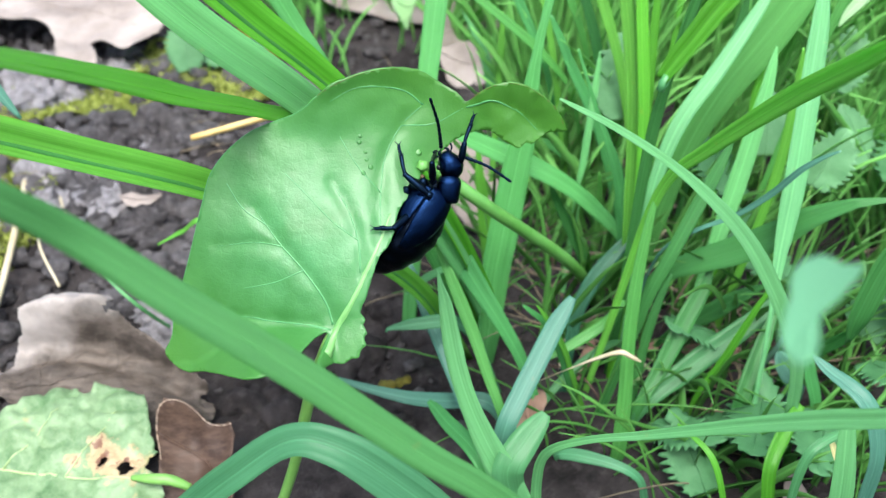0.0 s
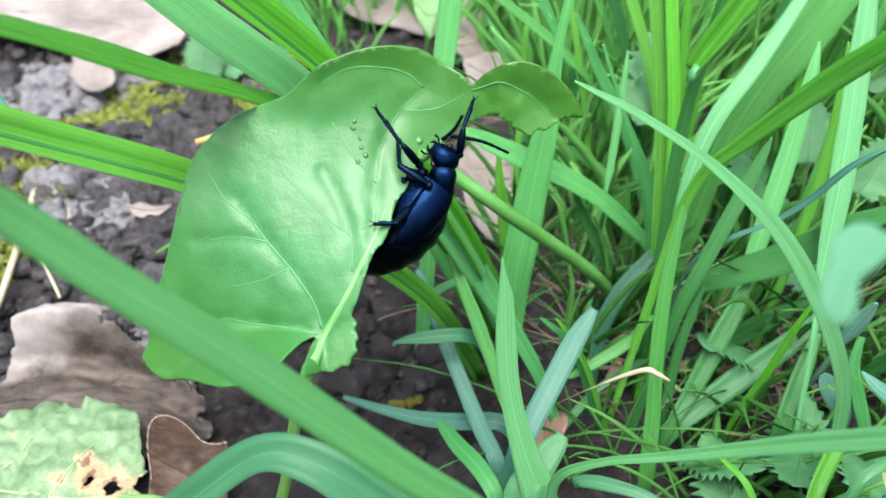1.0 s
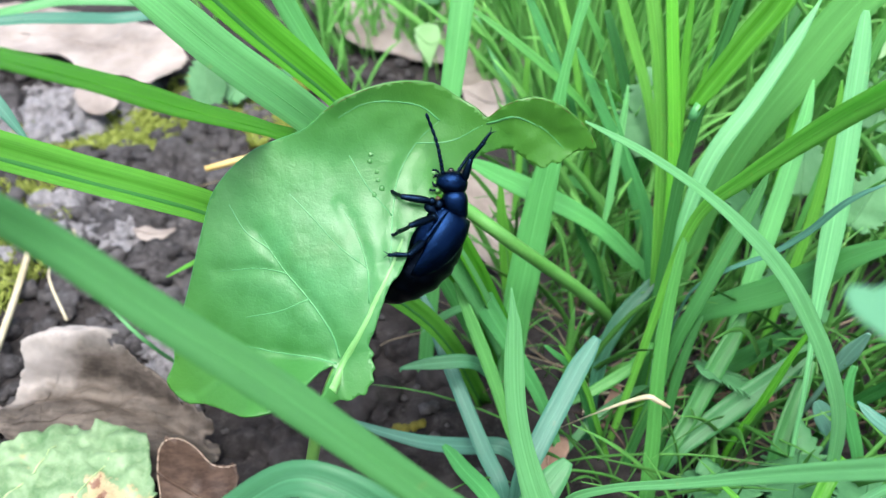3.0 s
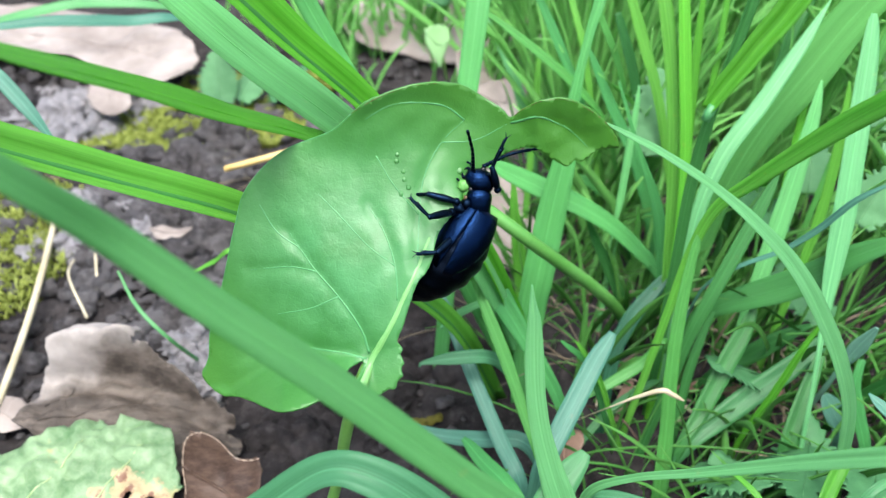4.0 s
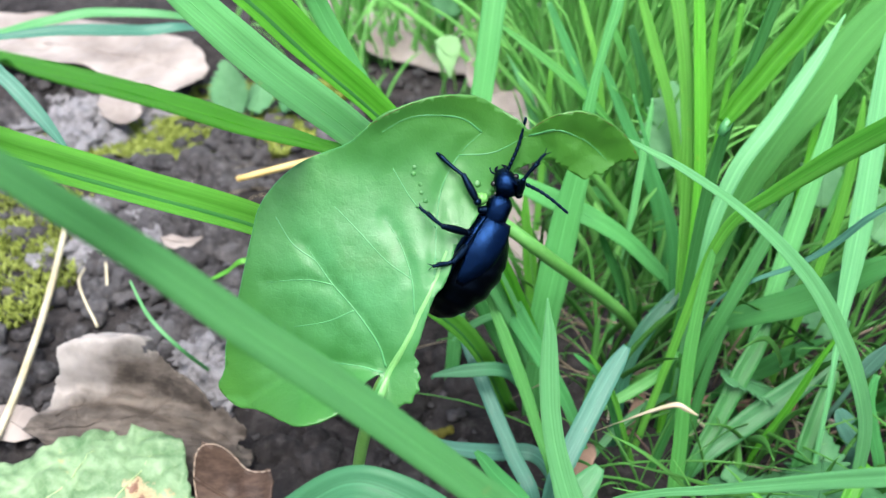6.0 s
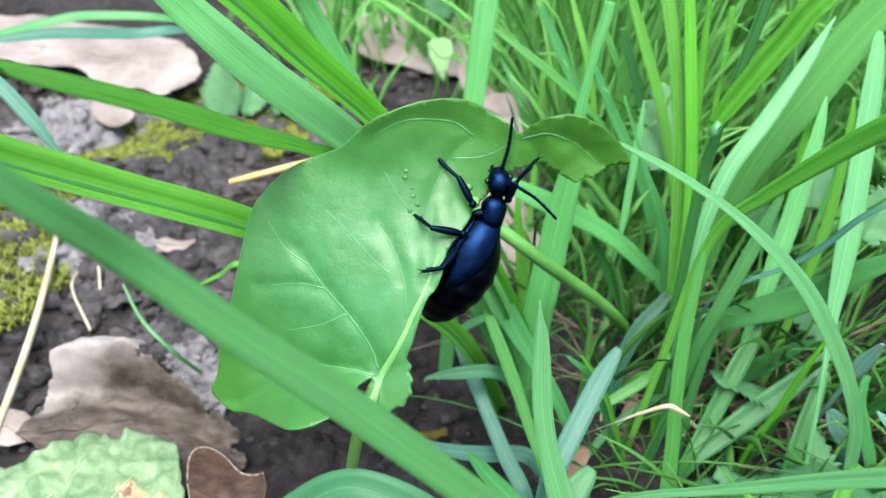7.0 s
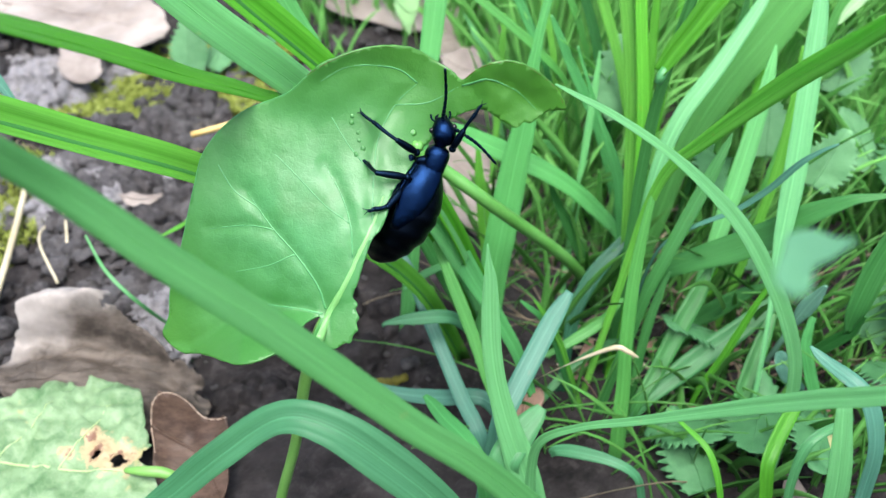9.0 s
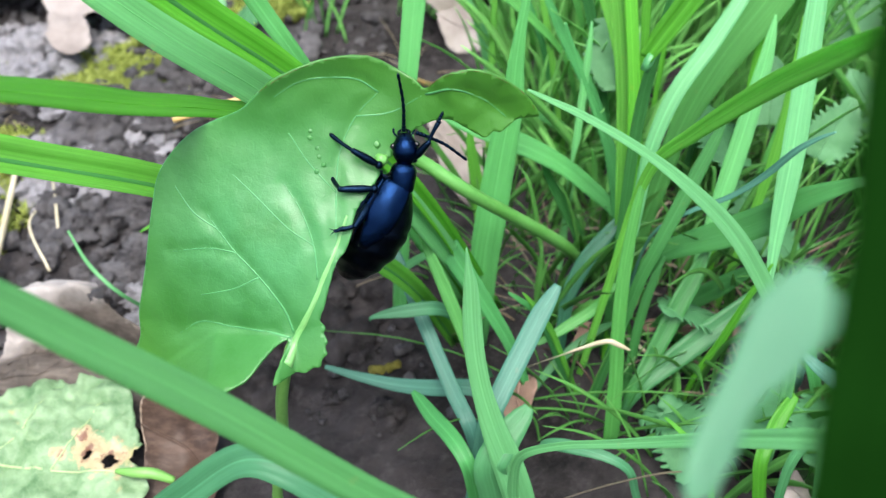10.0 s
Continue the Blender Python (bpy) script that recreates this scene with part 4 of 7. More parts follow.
grass_blade("thin pale bluish grass blade on the soil", G4, [(-8.7, 166.0, 30.6, 1.3), (-7.2, 163.3, 28.9, 2.1), (-5.9, 160.3, 26.8, 2.6), (-3.1, 154.4, 23.1, 3.2), (-0.3, 148.5, 19.6, 3.2), (2.5, 142.5, 16.3, 3.3), (5.3, 136.4, 13.4, 3.5), (8.5, 130.2, 10.9, 3.4), (9.7, 128.4, 5.4, 3.0), (9.7, 129.0, -2.0, 2.6)], fold=0.20, twist=0, rib=True)
grass_blade("small pointed pale blade above the soil", G3, [(-8.4, 158.0, 26.9, 0.4), (-6.9, 160.2, 26.8, 1.4), (-3.0, 165.0, 26.3, 2.0), (1.9, 170.5, 23.5, 1.6), (3.6, 172.4, 15.1, 1.5), (5.3, 174.3, 6.5, 1.4), (7.0, 176.2, -2.0, 1.3)], fold=0.30, twist=0, rib=True)
grass_blade("short green blade with dry curled tip", G10, [(-12.5, 146.0, 26.6, 0.4), (-11.6, 146.3, 27.5, 1.0), (-5.2, 147.7, 27.6, 3.0), (2.5, 149.3, 26.5, 3.1), (7.0, 150.3, 21.1, 2.6), (9.3, 150.8, 13.4, 2.5), (11.5, 151.2, 5.8, 2.3), (13.8, 151.7, -2.0, 2.2)], fold=0.40, twist=0, rib=True)
grass_blade("pale grass blade lying over the soil", G4, [(-24.3, 147.0, 10.3, 1.0), (-21.3, 146.3, 9.7, 1.5), (-15.9, 145.1, 8.7, 2.2), (-7.5, 143.3, 8.0, 3.1), (1.0, 141.4, 9.2, 3.7), (9.2, 139.6, 11.3, 3.6), (13.6, 138.6, 6.4, 3.2), (16.0, 138.1, -2.0, 2.7)], fold=0.25, twist=0, rib=True)
grass_blade("short broad green blade with blunt tip", G1, [(-3.0, 131.0, 21.2, 1.0), (-1.4, 128.7, 21.3, 2.4), (1.2, 124.5, 21.6, 3.3), (5.4, 118.1, 22.7, 3.5), (8.3, 113.5, 20.8, 3.2), (9.6, 112.3, 13.3, 3.2), (10.3, 112.0, 5.8, 2.9), (10.9, 112.0, -2.0, 2.5)], fold=0.40, twist=0, rib=True)
grass_blade("pale blade hanging at the tuft's edge", G3, [(58.4, 88.0, 67.7, 2.3), (59.3, 83.5, 54.9, 3.9), (60.2, 82.6, 40.7, 3.9), (61.0, 82.0, 26.6, 3.7), (61.4, 82.0, 12.3, 3.4), (61.8, 82.0, -2.0, 3.1)], fold=0.30, twist=0, rib=True)
grass_blade("pale bluish blade turning over at the tuft's edge", G4, [(63.7, 112.0, 55.2, 0.4), (65.6, 109.6, 54.3, 2.1), (70.7, 103.0, 52.8, 3.2), (73.5, 99.4, 44.5, 3.0), (74.4, 98.5, 32.8, 3.0), (75.1, 98.0, 21.3, 2.9), (75.5, 98.0, 9.7, 2.7), (75.9, 98.0, -2.0, 2.4)], fold=0.30, twist=0, rib=True)
grass_blade("bluish blade deep in the low grass", G4, [(78.1, 152.0, 14.2, 1.5), (78.6, 151.2, 13.5, 3.5), (79.8, 149.5, 11.7, 5.2), (81.5, 147.0, 9.2, 4.9), (82.1, 146.2, 5.9, 4.3), (82.1, 146.6, 1.9, 4.0), (82.1, 147.0, -2.0, 3.6)], fold=0.30, twist=0, rib=True)
grass_blade("green blade low in the grass", G1, [(81.5, 148.0, 28.8, 1.4), (80.9, 147.1, 27.1, 1.8), (80.4, 145.2, 22.9, 2.6), (82.0, 142.5, 16.9, 3.1), (83.9, 140.0, 11.0, 2.9), (85.1, 138.4, 4.5, 2.6), (86.2, 136.8, -2.0, 2.4)], fold=0.40, twist=0, rib=True)
grass_blade("curled dark green blade at the tuft's edge", G5, [(87.8, 140.0, 36.5, 1.1), (87.7, 140.8, 34.1, 1.6), (87.3, 142.9, 28.7, 2.7), (85.0, 146.2, 21.3, 2.9), (82.4, 148.8, 14.1, 2.1), (80.7, 150.5, 6.0, 2.0), (79.0, 152.2, -2.0, 1.8)], fold=0.50, twist=0, rib=True)
grass_blade("slim diagonal green blade deep in the grass", G17, [(0.9, 236.0, 69.2, 0.9), (5.4, 234.7, 66.4, 1.8), (13.3, 232.2, 61.1, 2.7), (24.9, 228.6, 52.2, 2.7), (34.6, 225.6, 41.6, 1.5), (38.7, 224.4, 27.1, 1.4), (42.9, 223.2, 12.7, 1.3), (47.1, 221.9, -2.0, 1.2)], fold=0.50, twist=0, rib=True)
grass_blade("slim pale blade deep in the grass", G3, [(2.3, 262.0, 55.9, 1.3), (4.1, 260.5, 52.9, 1.8), (8.3, 257.1, 45.6, 2.8), (13.0, 252.3, 34.7, 3.3), (15.6, 249.4, 22.7, 3.2), (18.1, 246.6, 10.3, 2.9), (20.6, 243.9, -2.0, 2.7)], fold=0.30, twist=0, rib=True)
grass_blade("slim green blade deep in the grass", G1, [(15.0, 244.0, 71.7, 1.6), (17.1, 242.0, 67.7, 2.3), (21.9, 237.5, 58.3, 2.9), (28.4, 231.6, 44.7, 1.9), (31.9, 228.5, 29.3, 1.7), (35.5, 225.4, 13.6, 1.6), (39.0, 222.3, -2.0, 1.5)], fold=0.30, twist=0, rib=True)
grass_blade("slim green blade deep in the grass", G1, [(26.9, 216.0, 67.6, 0.8), (28.8, 214.9, 63.5, 2.0), (33.2, 212.5, 54.2, 2.9), (40.0, 209.1, 41.0, 3.3), (44.9, 206.8, 27.1, 3.2), (48.9, 205.0, 12.6, 3.0), (52.9, 203.1, -2.0, 2.7)], fold=0.30, twist=0, rib=True)
grass_blade("broad lime grass blade deep in the tuft", G16, [(34.3, 222.0, 84.7, 1.6), (36.2, 220.3, 79.7, 2.4), (39.5, 217.3, 70.8, 3.1), (44.5, 212.9, 57.0, 2.7), (48.2, 209.6, 42.3, 2.5), (51.5, 206.7, 27.6, 2.3), (54.8, 203.8, 12.9, 2.2), (58.1, 200.8, -2.0, 2.0)], fold=0.30, twist=0, rib=True)
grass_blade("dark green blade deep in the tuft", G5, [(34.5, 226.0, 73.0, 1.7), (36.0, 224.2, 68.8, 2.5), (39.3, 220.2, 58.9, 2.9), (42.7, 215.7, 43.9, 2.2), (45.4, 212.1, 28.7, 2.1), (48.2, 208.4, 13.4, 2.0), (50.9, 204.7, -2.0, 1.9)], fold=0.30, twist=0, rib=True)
grass_blade("thin lime blade deep in the tuft", G16, [(22.9, 240.0, 74.8, 1.2), (24.4, 237.8, 70.6, 1.8), (27.5, 232.7, 60.7, 1.9), (30.6, 227.4, 45.4, 1.7), (32.9, 223.4, 29.7, 1.6), (35.4, 219.3, 13.9, 1.5), (37.8, 215.2, -2.0, 1.4)], fold=0.30, twist=0, rib=True)
grass_blade("lime grass blade deep in the tuft", G17, [(29.8, 232.0, 72.7, 1.0), (31.7, 230.7, 68.5, 1.9), (36.2, 227.6, 58.8, 1.9), (40.7, 224.3, 43.8, 1.2), (44.3, 221.6, 28.7, 1.2), (48.0, 218.8, 13.3, 1.2), (51.7, 216.0, -2.0, 1.2)], fold=0.30, twist=0, rib=True)
grass_blade("thin lime blade deep in the tuft", G16, [(16.7, 240.0, 57.2, 0.6), (16.5, 238.9, 53.7, 1.4), (16.2, 236.3, 45.4, 2.0), (15.6, 232.8, 33.5, 2.0), (15.0, 229.3, 21.8, 1.9), (14.4, 225.8, 9.9, 1.8), (13.8, 222.3, -2.0, 1.7)], fold=0.30, twist=0, rib=False)
grass_blade("thin bright blade deep in the tuft", G12, [(38.3, 206.0, 63.0, 0.4), (38.1, 204.7, 59.1, 1.3), (37.2, 201.9, 50.1, 1.9), (35.9, 198.0, 37.0, 1.9), (34.7, 194.3, 24.1, 1.8), (33.4, 190.6, 11.1, 1.7), (32.1, 186.9, -2.0, 1.6)], fold=0.30, twist=0, rib=True)
grass_blade("lime blade beside the stem", G9, [(49.7, 206.0, 89.4, 0.9), (49.6, 204.1, 84.0, 1.4), (49.2, 199.7, 71.3, 2.1), (49.3, 193.7, 53.0, 1.7), (49.4, 188.2, 34.8, 1.6), (49.5, 182.7, 16.4, 1.5), (49.6, 177.2, -2.0, 1.3)], fold=0.30, twist=0, rib=True)
grass_blade("thin lime blade beside the stem", G9, [(60.5, 224.0, 79.8, 1.4), (60.1, 221.9, 75.1, 1.7), (58.9, 217.0, 64.0, 1.6), (57.0, 211.3, 47.8, 1.4), (55.4, 206.6, 31.3, 1.3), (53.8, 201.9, 14.7, 1.3), (52.1, 197.2, -2.0, 1.2)], fold=0.30, twist=0, rib=False)
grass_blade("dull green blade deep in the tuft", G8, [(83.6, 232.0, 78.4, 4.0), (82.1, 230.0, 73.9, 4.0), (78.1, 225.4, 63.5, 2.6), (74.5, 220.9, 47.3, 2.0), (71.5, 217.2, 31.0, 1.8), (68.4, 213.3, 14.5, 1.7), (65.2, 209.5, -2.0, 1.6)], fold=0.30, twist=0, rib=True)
grass_blade("bleached blade at the far side of the tuft", PALE_BLADE, [(87.3, 190.0, 77.6, 0.5), (90.9, 192.3, 81.6, 2.7), (105.4, 199.8, 91.3, 4.4), (125.8, 204.5, 77.5, 4.0), (146.5, 208.9, 61.7, 3.6), (166.9, 213.3, 46.2, 3.2), (174.6, 215.0, 24.4, 2.8), (174.0, 215.0, -2.0, 2.4)], fold=0.30, twist=0, rib=True)
grass_blade("lime blade at the far side of the tuft", G17, [(103.7, 214.0, 90.8, 2.6), (100.8, 211.8, 85.9, 3.2), (94.2, 206.9, 74.4, 2.6), (88.5, 201.7, 55.9, 1.5), (84.3, 197.7, 36.8, 1.5), (80.1, 193.7, 17.4, 1.4), (75.9, 189.7, -2.0, 1.3)], fold=0.30, twist=0, rib=True)
grass_blade("thin yellow-green blade among the broad ones", G0, [(79.1, 186.0, 74.6, 0.5), (79.3, 184.8, 70.0, 1.6), (79.1, 182.6, 61.7, 2.2), (78.2, 179.5, 48.9, 2.5), (76.1, 176.4, 36.1, 2.2), (73.4, 173.6, 23.5, 2.0), (70.7, 170.9, 10.8, 1.8), (68.0, 168.2, -2.0, 1.7)], fold=0.30, twist=0, rib=True)
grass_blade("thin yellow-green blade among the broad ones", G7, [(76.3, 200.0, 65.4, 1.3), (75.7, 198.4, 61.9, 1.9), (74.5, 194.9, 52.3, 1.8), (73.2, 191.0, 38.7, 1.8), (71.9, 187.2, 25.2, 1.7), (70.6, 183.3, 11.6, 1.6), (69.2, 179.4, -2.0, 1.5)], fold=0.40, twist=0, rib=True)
grass_blade("slim green blade low in the tuft", G1, [(30.1, 188.0, 73.2, 0.6), (31.7, 187.0, 68.8, 0.8), (35.5, 184.7, 58.6, 1.1), (41.2, 181.5, 44.1, 3.0), (44.1, 178.6, 29.0, 3.3), (46.3, 175.7, 13.5, 3.0), (48.6, 172.8, -2.0, 2.6)], fold=0.40, twist=0, rib=True)
grass_blade("lime blade low beside the stem", G0, [(9.2, 206.0, 34.9, 1.2), (9.4, 205.5, 32.7, 1.6), (9.7, 204.3, 27.5, 2.6), (10.8, 202.7, 20.1, 3.6), (11.7, 201.1, 12.8, 4.1), (12.6, 199.5, 5.4, 4.1), (13.5, 197.9, -2.0, 3.4)], fold=0.40, twist=0, rib=True)
grass_blade("bluish green grass blade leaning over soil", G4, [(26.8, 142.0, 40.8, 1.7), (25.1, 139.7, 39.4, 3.1), (22.8, 136.6, 37.4, 4.0), (19.3, 131.1, 33.7, 4.2), (15.8, 125.5, 30.2, 4.2), (12.6, 120.2, 26.4, 4.1), (11.3, 118.1, 19.6, 3.9), (10.2, 116.2, 12.4, 3.7), (9.1, 114.4, 5.2, 3.5), (8.0, 112.6, -2.0, 3.3)], fold=0.25, twist=0, rib=True)
grass_blade("dark bluish blade bending down into the tuft", G15, [(46.5, 172.0, 35.8, 1.0), (44.4, 170.6, 34.2, 1.9), (40.8, 168.0, 31.3, 3.2), (35.6, 164.1, 26.5, 3.8), (31.9, 160.1, 20.5, 3.5), (30.3, 156.4, 13.5, 2.8), (29.5, 154.0, 5.9, 2.5), (28.7, 151.7, -2.0, 2.2)], fold=0.30, twist=0, rib=True)
grass_blade("short pale blade with blunt tip in the tuft", G17, [(23.8, 148.0, 16.0, 0.6), (25.0, 148.5, 16.5, 1.4), (30.5, 150.7, 18.7, 2.5), (36.8, 153.3, 21.9, 2.4), (41.3, 155.9, 26.2, 1.3), (43.3, 157.2, 20.0, 1.2), (45.2, 158.4, 12.7, 1.2), (47.0, 159.7, 5.3, 1.2), (48.8, 160.9, -2.0, 1.2)], fold=0.30, twist=0, rib=True)
grass_blade("small pointed green grass blade", G1, [(17.1, 146.0, 34.7, 0.5), (18.8, 146.2, 32.9, 1.1), (22.4, 146.7, 28.6, 1.5), (25.5, 147.2, 21.2, 1.4), (27.8, 147.6, 13.5, 1.3), (30.1, 147.9, 5.8, 1.3), (32.4, 148.3, -2.0, 1.2)], fold=0.40, twist=0, rib=True)
grass_blade("small pointed bright grass blade", G0, [(19.9, 145.0, 35.7, 0.3), (21.2, 145.2, 33.6, 0.9), (23.8, 145.6, 28.6, 1.5), (27.0, 146.1, 21.2, 1.4), (29.3, 146.4, 13.5, 1.3), (31.6, 146.8, 5.8, 1.3), (33.9, 147.1, -2.0, 1.2)], fold=0.40, twist=0, rib=True)
grass_blade("dull green blade lying low in the tuft", G18, [(21.8, 143.0, 2.4, 1.0), (23.2, 144.4, 4.2, 1.4), (27.0, 147.7, 7.7, 2.0), (33.7, 152.4, 11.0, 2.2), (41.1, 156.7, 12.2, 1.8), (45.1, 158.8, 6.5, 1.4), (47.4, 160.0, -2.0, 1.2)], fold=0.30, twist=0, rib=True)
grass_blade("green grass stem rising to a slanting blade", G17, [(43.3, 152.0, 59.7, 0.8), (42.5, 150.7, 56.8, 1.6), (41.8, 149.3, 53.2, 2.0), (40.7, 146.5, 46.3, 2.5), (40.0, 143.9, 39.6, 2.8), (39.6, 141.4, 32.8, 2.9), (39.5, 138.9, 25.8, 3.0), (39.6, 136.6, 18.9, 3.1), (39.5, 134.3, 12.0, 3.3), (39.3, 132.0, 5.0, 3.4), (39.2, 132.0, -2.0, 2.8)], fold=0.40, twist=0, rib=True)
# low blades in G8 and G9: darker paint replaces shade from the taller grass
grass_blade("slim blade beside the stem", G8, [(51.4, 158.0, 33.0, 0.7), (50.5, 157.1, 31.0, 1.2), (49.1, 155.6, 27.5, 1.9), (47.4, 153.2, 21.8, 2.2), (46.2, 151.0, 15.9, 2.2), (45.4, 148.8, 10.0, 2.2), (44.5, 146.6, 4.1, 1.9), (43.7, 144.8, -2.0, 1.4)], fold=0.30, twist=0, rib=True)
grass_blade("green blade leaning up from the root of the stem", G8, [(61.0, 160.0, 33.8, 1.0), (59.9, 158.3, 31.8, 2.2), (58.2, 156.0, 28.9, 3.8), (54.7, 151.9, 24.4, 4.3), (51.6, 147.9, 19.7, 4.1), (48.3, 143.9, 15.1, 3.5), (44.6, 139.8, 10.7, 2.5), (43.0, 138.4, 4.9, 1.8), (43.0, 139.0, -2.0, 1.5)], fold=0.35, twist=0, rib=True)
grass_blade("broad sea-green blade leaning low through the tuft", G18, [(78.0, 158.0, 26.5, 2.4), (75.5, 156.5, 24.8, 3.5), (72.0, 154.4, 22.9, 4.4), (65.7, 150.9, 20.0, 5.1), (59.2, 147.4, 17.4, 5.3), (52.9, 143.8, 14.5, 4.8), (46.9, 140.2, 11.1, 3.3), (43.5, 138.3, 5.8, 1.8), (43.5, 139.0, -2.0, 1.5)], fold=0.35, twist=0, rib=True)
grass_blade("dark lime blade across the tuft", G5, [(75.4, 162.0, 26.1, 1.0), (73.6, 162.2, 24.7, 1.8), (70.5, 162.5, 22.2, 3.3), (66.1, 162.9, 17.8, 4.5), (61.5, 163.3, 13.4, 4.0), (56.9, 163.7, 9.1, 2.5), (53.5, 164.1, 4.1, 1.3), (51.7, 164.2, -2.0, 1.2)], fold=0.30, twist=0, rib=True)
grass_blade("slender yellow-green grass blade in the tuft", G9, [(69.9, 146.0, 42.0, 0.5), (68.8, 145.6, 39.5, 0.9), (66.9, 145.0, 34.8, 1.3), (64.5, 144.1, 27.6, 1.7), (61.9, 143.2, 20.2, 1.8), (58.8, 142.4, 13.2, 1.4), (57.3, 142.4, 5.8, 1.2), (57.3, 143.0, -2.0, 1.2)], fold=0.40, twist=0, rib=True)
grass_blade("green blade upright behind the long pale blade", G8, [(74.4, 152.0, 26.2, 1.9), (73.5, 150.5, 24.8, 2.5), (71.5, 147.1, 21.6, 3.6), (68.7, 142.2, 17.0, 4.1), (66.4, 137.8, 12.0, 3.9), (65.4, 135.9, 5.0, 3.5), (64.5, 134.0, -2.0, 3.2)], fold=0.35, twist=0, rib=True)
grass_blade("small pale bluish blade in the low grass", G19, [(80.9, 146.0, 39.6, 0.9), (80.5, 146.7, 37.2, 2.1), (79.4, 148.2, 31.4, 3.7), (78.3, 150.3, 23.0, 1.4), (77.4, 152.2, 14.8, 1.3), (76.5, 154.2, 6.4, 1.3), (75.6, 156.2, -2.0, 1.2)], fold=0.20, twist=0, rib=True)
grass_blade("thin lime blade over the toothed leaf", G9, [(45.0, 116.0, 31.9, 0.5), (46.7, 113.9, 31.8, 0.9), (50.2, 109.0, 30.7, 1.3), (52.5, 105.3, 24.3, 1.3), (53.7, 104.1, 15.7, 1.3), (54.3, 104.0, 6.9, 1.2), (54.8, 104.0, -2.0, 1.1)], fold=0.40, twist=0, rib=True)
grass_blade("drying grass blade with a torn tan tip", G10, [(23.5, 124.0, 11.2, 1.6), (24.7, 123.5, 13.0, 2.3), (28.8, 122.0, 14.3, 2.8), (35.7, 119.4, 14.6, 2.2), (40.5, 117.7, 12.1, 1.8), (42.5, 117.0, 5.1, 1.7), (44.4, 116.2, -2.0, 1.5)], fold=0.30, twist=0, rib=True)
grass_blade("curving sea-green blade at the tuft's edge", G14, [(71.0, 104.0, 46.0, 0.7), (69.2, 103.2, 45.8, 1.4), (62.6, 99.9, 44.2, 1.8), (60.7, 97.5, 36.3, 1.7), (61.6, 96.6, 26.7, 1.7), (62.3, 96.0, 17.2, 1.7), (62.7, 96.0, 7.7, 1.5), (63.2, 96.0, -2.0, 1.4)], fold=0.30, twist=0, rib=True)
grass_blade("yellowing folded blade at the tuft's edge", YELLOW_BLADE, [(67.2, 104.0, 42.7, 0.4), (68.1, 102.9, 41.3, 1.3), (70.6, 99.8, 35.4, 1.8), (71.6, 98.8, 26.1, 1.8), (72.5, 98.0, 16.8, 1.7), (72.9, 98.0, 7.4, 1.6), (73.4, 98.0, -2.0, 1.4)], fold=0.50, twist=0, rib=True)
grass_blade("lime blade under the long pale blade", G9, [(70.8, 122.0, 30.4, 1.6), (69.1, 120.2, 29.7, 2.6), (66.4, 116.8, 28.2, 3.1), (62.9, 111.3, 25.4, 2.8), (63.1, 109.1, 19.2, 2.8), (64.2, 108.1, 12.3, 2.7), (64.7, 108.0, 5.2, 2.5), (65.2, 108.0, -2.0, 2.2)], fold=0.40, twist=0, rib=True)
grass_blade("thick green blade standing beside the tuft", G5, [(77.4, 118.5, 80.8, 2.7), (73.3, 117.0, 71.3, 4.3), (71.0, 115.2, 61.4, 3.9), (71.2, 115.9, 54.4, 1.2)], fold=0.60, twist=0, rib=True)
grass_blade("thin pale grass blade hanging over the moss", G4, [(-190.0, 215.0, -2.0, 3.0), (-115.8, 185.3, 83.8, 2.7), (-104.0, 178.3, 80.7, 3.1), (-95.7, 173.5, 73.9, 3.1), (-89.7, 170.4, 66.2, 0.7)], fold=0.30, twist=0, rib=True)
grass_blade("thin pale curved grass blade on the soil", G3, [(-82.7, 168.0, 34.2, 0.5), (-78.0, 163.1, 27.4, 0.9), (-70.8, 160.2, 20.0, 0.9), (-67.4, 173.0, -2.0, 1.0)], fold=0.30, twist=0, rib=True)
grass_blade("thin bright grass blade over the dead leaf", G3, [(-148.6, 261.1, 52.6, 2.4), (-131.8, 264.0, 56.0, 3.4), (-116.9, 270.5, 56.1, 3.4), (-92.1, 283.7, 48.0, 2.5), (-97.9, 362.9, -2.0, 2.4)], fold=0.40, twist=0, rib=True)
grass_blade("thin bluish grass blade over the dead leaf", G4, [(-138.3, 242.1, 60.2, 1.9), (-121.7, 248.3, 59.8, 3.8), (-103.0, 258.1, 55.8, 4.0), (-87.4, 272.6, 49.6, 2.8), (-91.1, 352.4, -2.0, 2.3)], fold=0.30, twist=0, rib=True)
grass_blade("thin bright blade showing past the leaf", G0, [(-68.0, 171.7, 30.2, 0.4), (-61.5, 172.2, 33.9, 1.2), (-54.3, 171.5, 37.7, 1.4), (-48.5, 208.8, -2.0, 1.5)], fold=0.30, twist=0, rib=True)
near_blade = grass_blade("green blade with shade in its colour, close beside the path of view", G6, [(25.8, 39.0, 164.5, 5.0), (25.2, 36.0, 160.8, 5.6), (24.5, 33.4, 158.1, 5.8), (24.2, 30.8, 155.4, 5.9), (23.6, 28.3, 152.7, 6.0), (22.8, 25.5, 149.8, 6.2), (23.5, 20.0, 130.0, 7.0), (30.0, 15.0, -2.0, 5.0)], fold=0.20, twist=0, rib=True)


